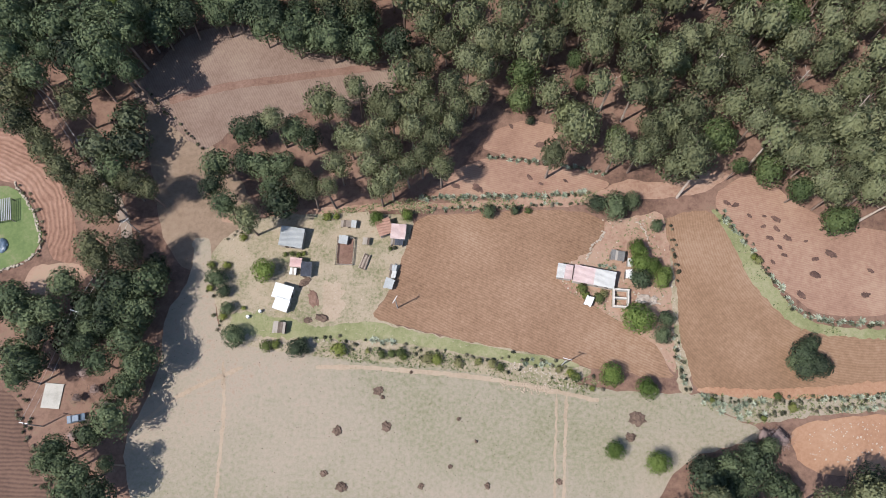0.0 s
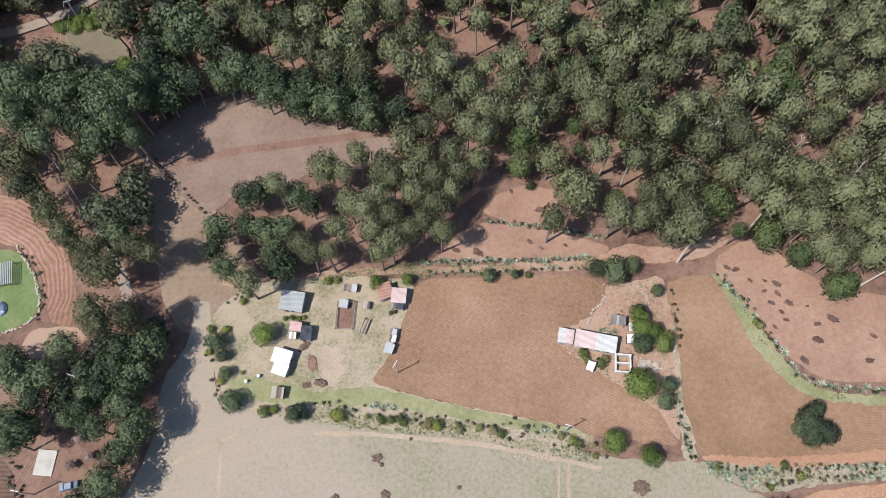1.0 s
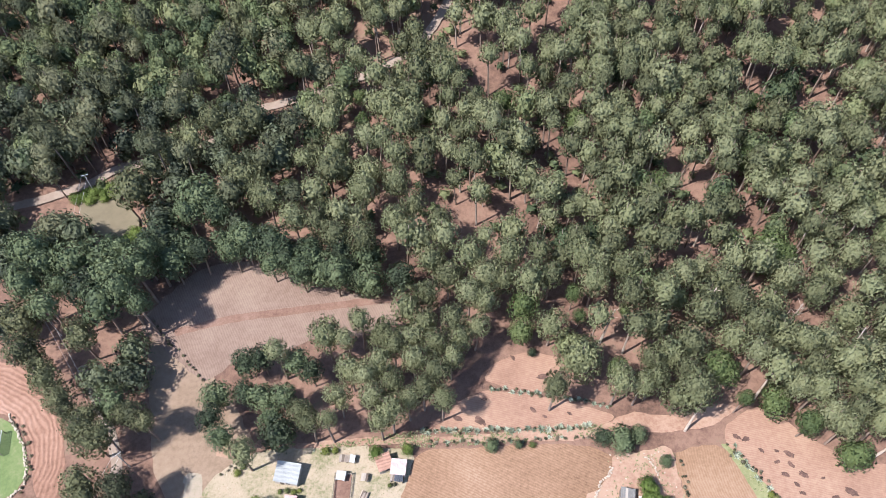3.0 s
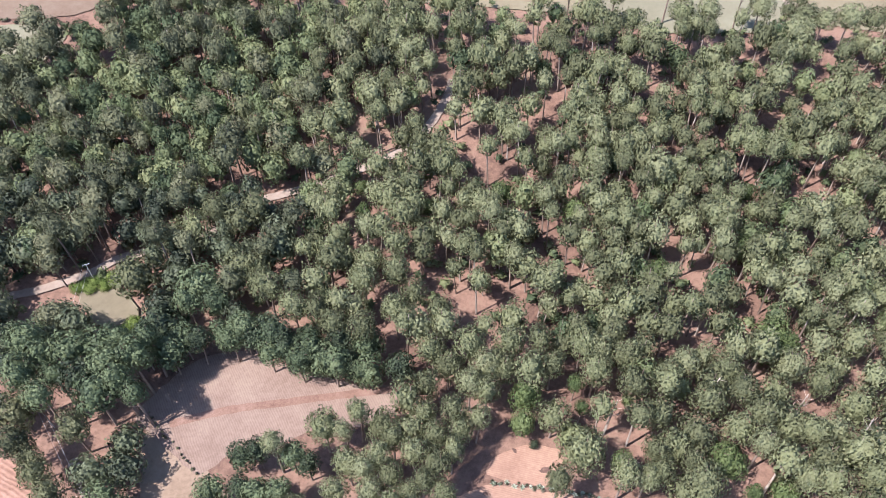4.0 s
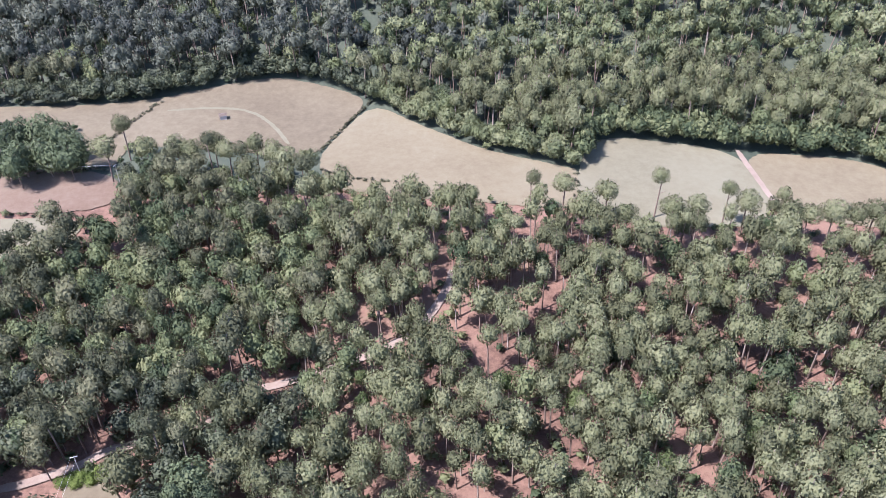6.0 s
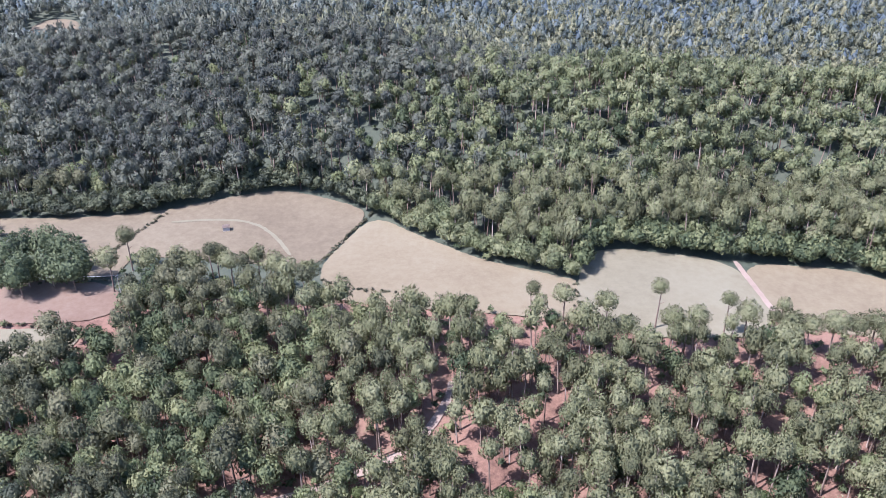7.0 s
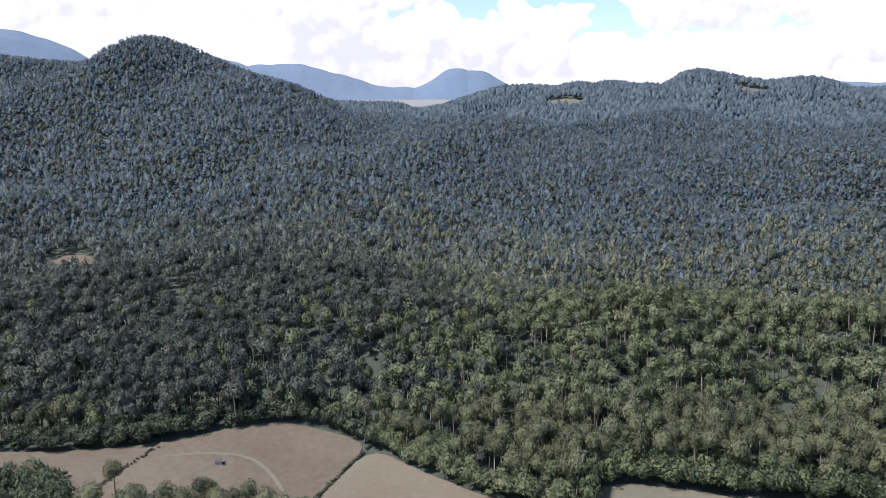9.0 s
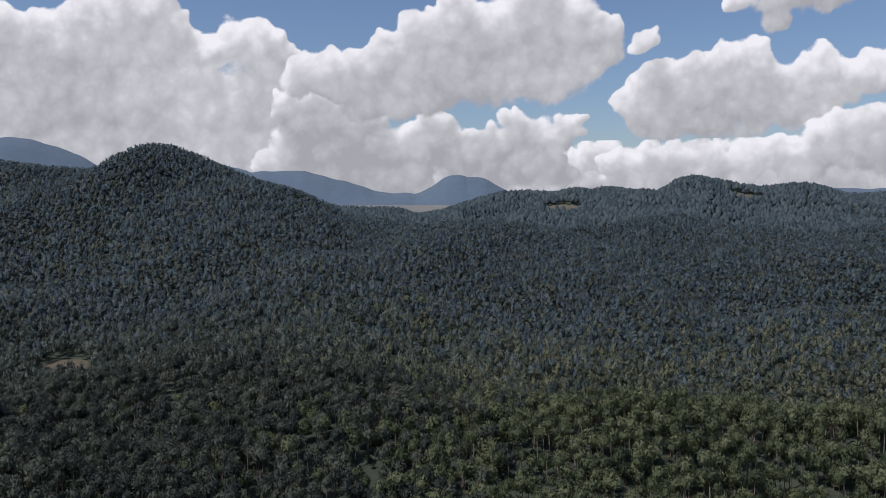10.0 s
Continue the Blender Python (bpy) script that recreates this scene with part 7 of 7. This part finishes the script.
# ---- cumulus clouds ----
def cloud_bank(name, puffs, dist, az0, az1, el0, el1, base, seed, tone, label="bright white cumulus cloud with grey base"):
    """A bank of cumulus: billow upon billow on a far sheet. Puffs: bearing, height over the eye's level and radius, in degrees."""
    r = np.random.default_rng(seed)
    step = 0.15
    az, el = np.meshgrid(np.arange(az0, az1, step), np.arange(el0, el1, step))
    relief, mass = np.zeros(az.shape), np.full(az.shape, -0.6)

    def drift(size):
        """Smooth random values over the sheet, in five octaves."""
        total, share = np.zeros(az.shape), 1.0
        for k in range(5):
            cell = size / 2 ** k
            gx, gy = (az - az0) / cell, (el - el0) / cell
            ix, iy = gx.astype(int), gy.astype(int)
            fx, fy = gx - ix, gy - iy
            fx, fy = fx * fx * (3 - 2 * fx), fy * fy * (3 - 2 * fy)
            g = r.uniform(-1, 1, (iy.max() + 2, ix.max() + 2))
            total += share * ((g[iy, ix] * (1 - fx) + g[iy, ix + 1] * fx) * (1 - fy) + (g[iy + 1, ix] * (1 - fx) + g[iy + 1, ix + 1] * fx) * fy)
            share *= 0.55
        return total

    waz, wel, rough_relief = az + 0.55 * drift(3.0), el + 0.45 * drift(3.0), drift(2.0)

    def billow(a, e, q, k):
        d2 = ((waz - a) / 1.12) ** 2 + (wel - e) ** 2
        cap = np.sqrt(np.maximum(0, q * q - d2))
        np.maximum(relief, np.where(cap > 0, cap + k, 0), out=relief)
        np.maximum(mass, 1 - np.sqrt(d2) / q, out=mass)

    for a, e, q in puffs:
        billow(a, e, q, 0.0)
        for _ in range(9):
            t = r.uniform(-0.5, 3.64)
            s = q * r.uniform(0.5, 0.95)
            a2, e2, q2 = a + s * math.cos(t) * 1.1, e + s * math.sin(t), q * r.uniform(0.28, 0.5)
            e2 = max(e2, base + q2 * 0.55)
            billow(a2, e2, q2, 0.45 * q)
            for _ in range(5):
                t = r.uniform(-0.6, 3.7)
                s = q2 * r.uniform(0.5, 1.0)
                billow(a2 + s * math.cos(t), max(base + 0.2, e2 + s * math.sin(t)), q2 * r.uniform(0.25, 0.5), 0.45 * q + 0.45 * q2)
    mass += 0.10 * rough_relief
    for _ in range(2):
        for q in (relief, mass):
            q[1:-1, 1:-1] = (q[1:-1, 1:-1] * 2 + q[:-2, 1:-1] + q[2:, 1:-1] + q[1:-1, :-2] + q[1:-1, 2:]) / 6
    # how much vapour lies towards the sun, up and to the west
    deep, soft = np.zeros(az.shape), np.clip(mass * 2.2, 0, 1)
    for k in range(1, 24):
        up, west = k, int(k * 0.35)
        moved = np.zeros(az.shape)
        moved[:-up, west:] = soft[up:, :az.shape[1] - west]
        deep += moved * 0.15
    # lit tops and shaded bases, worked out here to drive the emission
    slope_e, slope_a = np.gradient(relief, 0.15)
    facing = (0.75 - 0.65 * slope_e + 0.45 * slope_a) / np.sqrt(1 + slope_e ** 2 + slope_a ** 2)
    light = np.clip(0.08 + 0.62 * np.exp(-deep * 0.8) + 0.5 * np.clip(facing, -0.2, 1.1) * np.exp(-deep * 0.2) + tone, 0, 1)
    for _ in range(2):
        light[1:-1, 1:-1] = (light[1:-1, 1:-1] * 2 + light[:-2, 1:-1] + light[2:, 1:-1] + light[1:-1, :-2] + light[1:-1, 2:]) / 6
    mass = np.clip(mass * 1.7, -0.6, 0.75)
    deg = dist * math.pi / 180
    away = dist - relief * deg * 0.2
    A, E = np.radians(az), np.radians(el)
    v = np.column_stack([(away * np.tan(A)).ravel(), away.ravel(), (EYE + away / np.cos(A) * np.tan(E)).ravel()])
    n, rows = az.shape[1], az.shape[0]
    i = (np.arange(rows - 1)[:, None] * n + np.arange(n - 1)[None, :]).ravel()
    tris = np.concatenate([np.column_stack([i, i + 1, i + n + 1]), np.column_stack([i, i + n + 1, i + n])])
    flat = mass.ravel()
    tris = tris[flat[tris].max(1) > -0.4]
    used, tris = np.unique(tris, return_inverse=True)
    ob = new(name, mesh_of(name, v[used], tris.reshape(-1, 3), M["cloud"], True, flat[used], None, light.ravel()[used]))
    ob.visible_shadow = False
    return tagged(ob, label, "cloud", "cumulus clouds over the mountains", kind="structure")


TOWERS_LEFT = [(-31.5, 9.8, 2.7), (-30.0, 9.6, 2.5), (-28.4, 8.8, 2.5), (-26.6, 9.6, 2.0), (-24.8, 10.1, 2.3), (-24.4, 12.1, 1.3), (-22.5, 12.7, 2.0), (-20.7, 12.3, 2.1), (-19.4, 10.5, 2.2), (-21.6, 9.8, 2.9), (-18.3, 10.1, 1.5), (-16.0, 10.3, 1.8), (-14.6, 10.9, 1.8), (-13.5, 10.5, 1.8), (-12.1, 9.6, 1.4), (-11.1, 10.3, 0.8), (-27.8, 6.1, 3.3), (-24.8, 6.6, 3.3), (-21.2, 6.6, 3.3), (-17.5, 7.0, 3.3), (-14.0, 7.0, 2.9), (-10.9, 6.6, 2.1), (-28.7, 3.3, 2.9), (-24.8, 3.3, 2.9), (-20.5, 3.3, 2.9), (-16.0, 3.7, 2.9), (-12.1, 3.7, 2.5)]
TOWERS_MIDDLE = [(-10.1, 8.6, 1.7), (-8.4, 9.0, 1.9), (-6.6, 9.2, 1.9), (-4.9, 9.0, 2.1), (-3.5, 10.3, 1.9), (-1.6, 11.3, 2.1), (0.3, 11.7, 2.1), (1.9, 12.1, 2.5), (4.0, 12.5, 2.7), (6.1, 12.7, 2.5), (7.9, 12.1, 2.3), (9.7, 11.1, 2.1), (11.3, 11.3, 1.6), (11.9, 12.1, 1.0), (9.3, 9.6, 1.9), (6.9, 9.4, 2.3), (4.0, 9.0, 2.5), (0.7, 9.0, 2.5), (-2.7, 8.2, 2.3), (-5.6, 7.8, 1.9)]
LOW_MIDDLE = [(-9.9, 5.7, 2.2), (-6.8, 5.9, 2.2), (-10.9, 3.3, 2.3), (-8.0, 3.5, 2.3), (-5.6, 4.3, 1.9), (-3.5, 3.9, 2.3), (-1.0, 4.3, 2.1), (1.9, 3.5, 2.3), (4.8, 4.7, 1.9), (7.3, 5.1, 1.7), (9.3, 5.7, 1.0), (6.1, 2.9, 1.9), (3.2, 2.5, 1.9), (8.1, 2.5, 1.1), (-7.6, 1.6, 1.9), (-2.7, 2.1, 2.1), (10.5, 1.6, 0.8)]
HIGH_RIGHT = [(13.5, 7.0, 0.9), (14.5, 7.8, 1.2), (15.9, 8.6, 1.3), (17.2, 8.0, 1.3), (18.7, 9.0, 1.5), (20.6, 9.4, 1.8), (22.0, 8.6, 1.7), (23.8, 8.2, 1.5), (25.5, 8.2, 1.6), (26.8, 7.2, 1.2), (28.6, 8.2, 1.7), (30.1, 8.6, 1.9), (16.1, 6.1, 1.9), (18.7, 6.1, 2.1), (21.7, 6.1, 2.0), (24.5, 5.9, 1.7), (14.7, 11.4, 0.8), (14.0, 10.7, 0.5)]
LOW_RIGHT = [(12.5, 2.5, 1.1), (14.5, 2.7, 1.3), (16.8, 2.9, 1.5), (19.1, 2.5, 1.5), (21.7, 2.9, 1.5), (23.4, 3.1, 1.2), (25.5, 3.3, 1.4), (27.2, 4.1, 1.7), (28.5, 3.9, 1.8), (30.1, 3.7, 2.1), (24.8, 1.6, 1.2), (20.6, 1.2, 1.2), (16.1, 1.4, 1.2)]
THIN_HIGH = [(22.4, 13.6, 1.4), (24.1, 14.2, 1.9), (26.2, 14.4, 1.9), (28.2, 14.6, 2.1), (30.1, 14.8, 2.1), (22.2, 12.1, 0.8), (20.6, 13.8, 0.7), (25.2, 13.3, 1.1)]
HAZE_BANK = [(a, 1.6 + 0.4 * math.sin(a * 1.3), 2.3) for a in range(-36, 37, 2)]
cloud_bank("cloud_bank", HAZE_BANK, 4420, -38, 38, -0.8, 4.6, 0.0, 40, 0.0, "pale low cloud behind the mountains")
cloud_bank("cumulus_cloud", TOWERS_LEFT, 4380, -38, -7, -0.5, 18, 0.6, 41, 0.04)
cloud_bank("cumulus_cloud", LOW_MIDDLE, 4350, -15, 13, -0.5, 9, 0.6, 45, -0.16)
cloud_bank("cumulus_cloud", TOWERS_MIDDLE, 4320, -12.5, 15, 4.0, 17.5, 5.6, 44, 0.05)
cloud_bank("cumulus_cloud", HIGH_RIGHT, 4300, 11.5, 38, 3.0, 15.0, 4.2, 43, 0.03)
cloud_bank("cumulus_cloud", LOW_RIGHT, 4280, 10, 38, 0, 9.5, 0.6, 47, -0.02)
cloud_bank("thin_cloud", THIN_HIGH, 4260, 19, 38, 10, 20, 10.5, 48, 0.0, "thin grey-white cloud high in the sky")
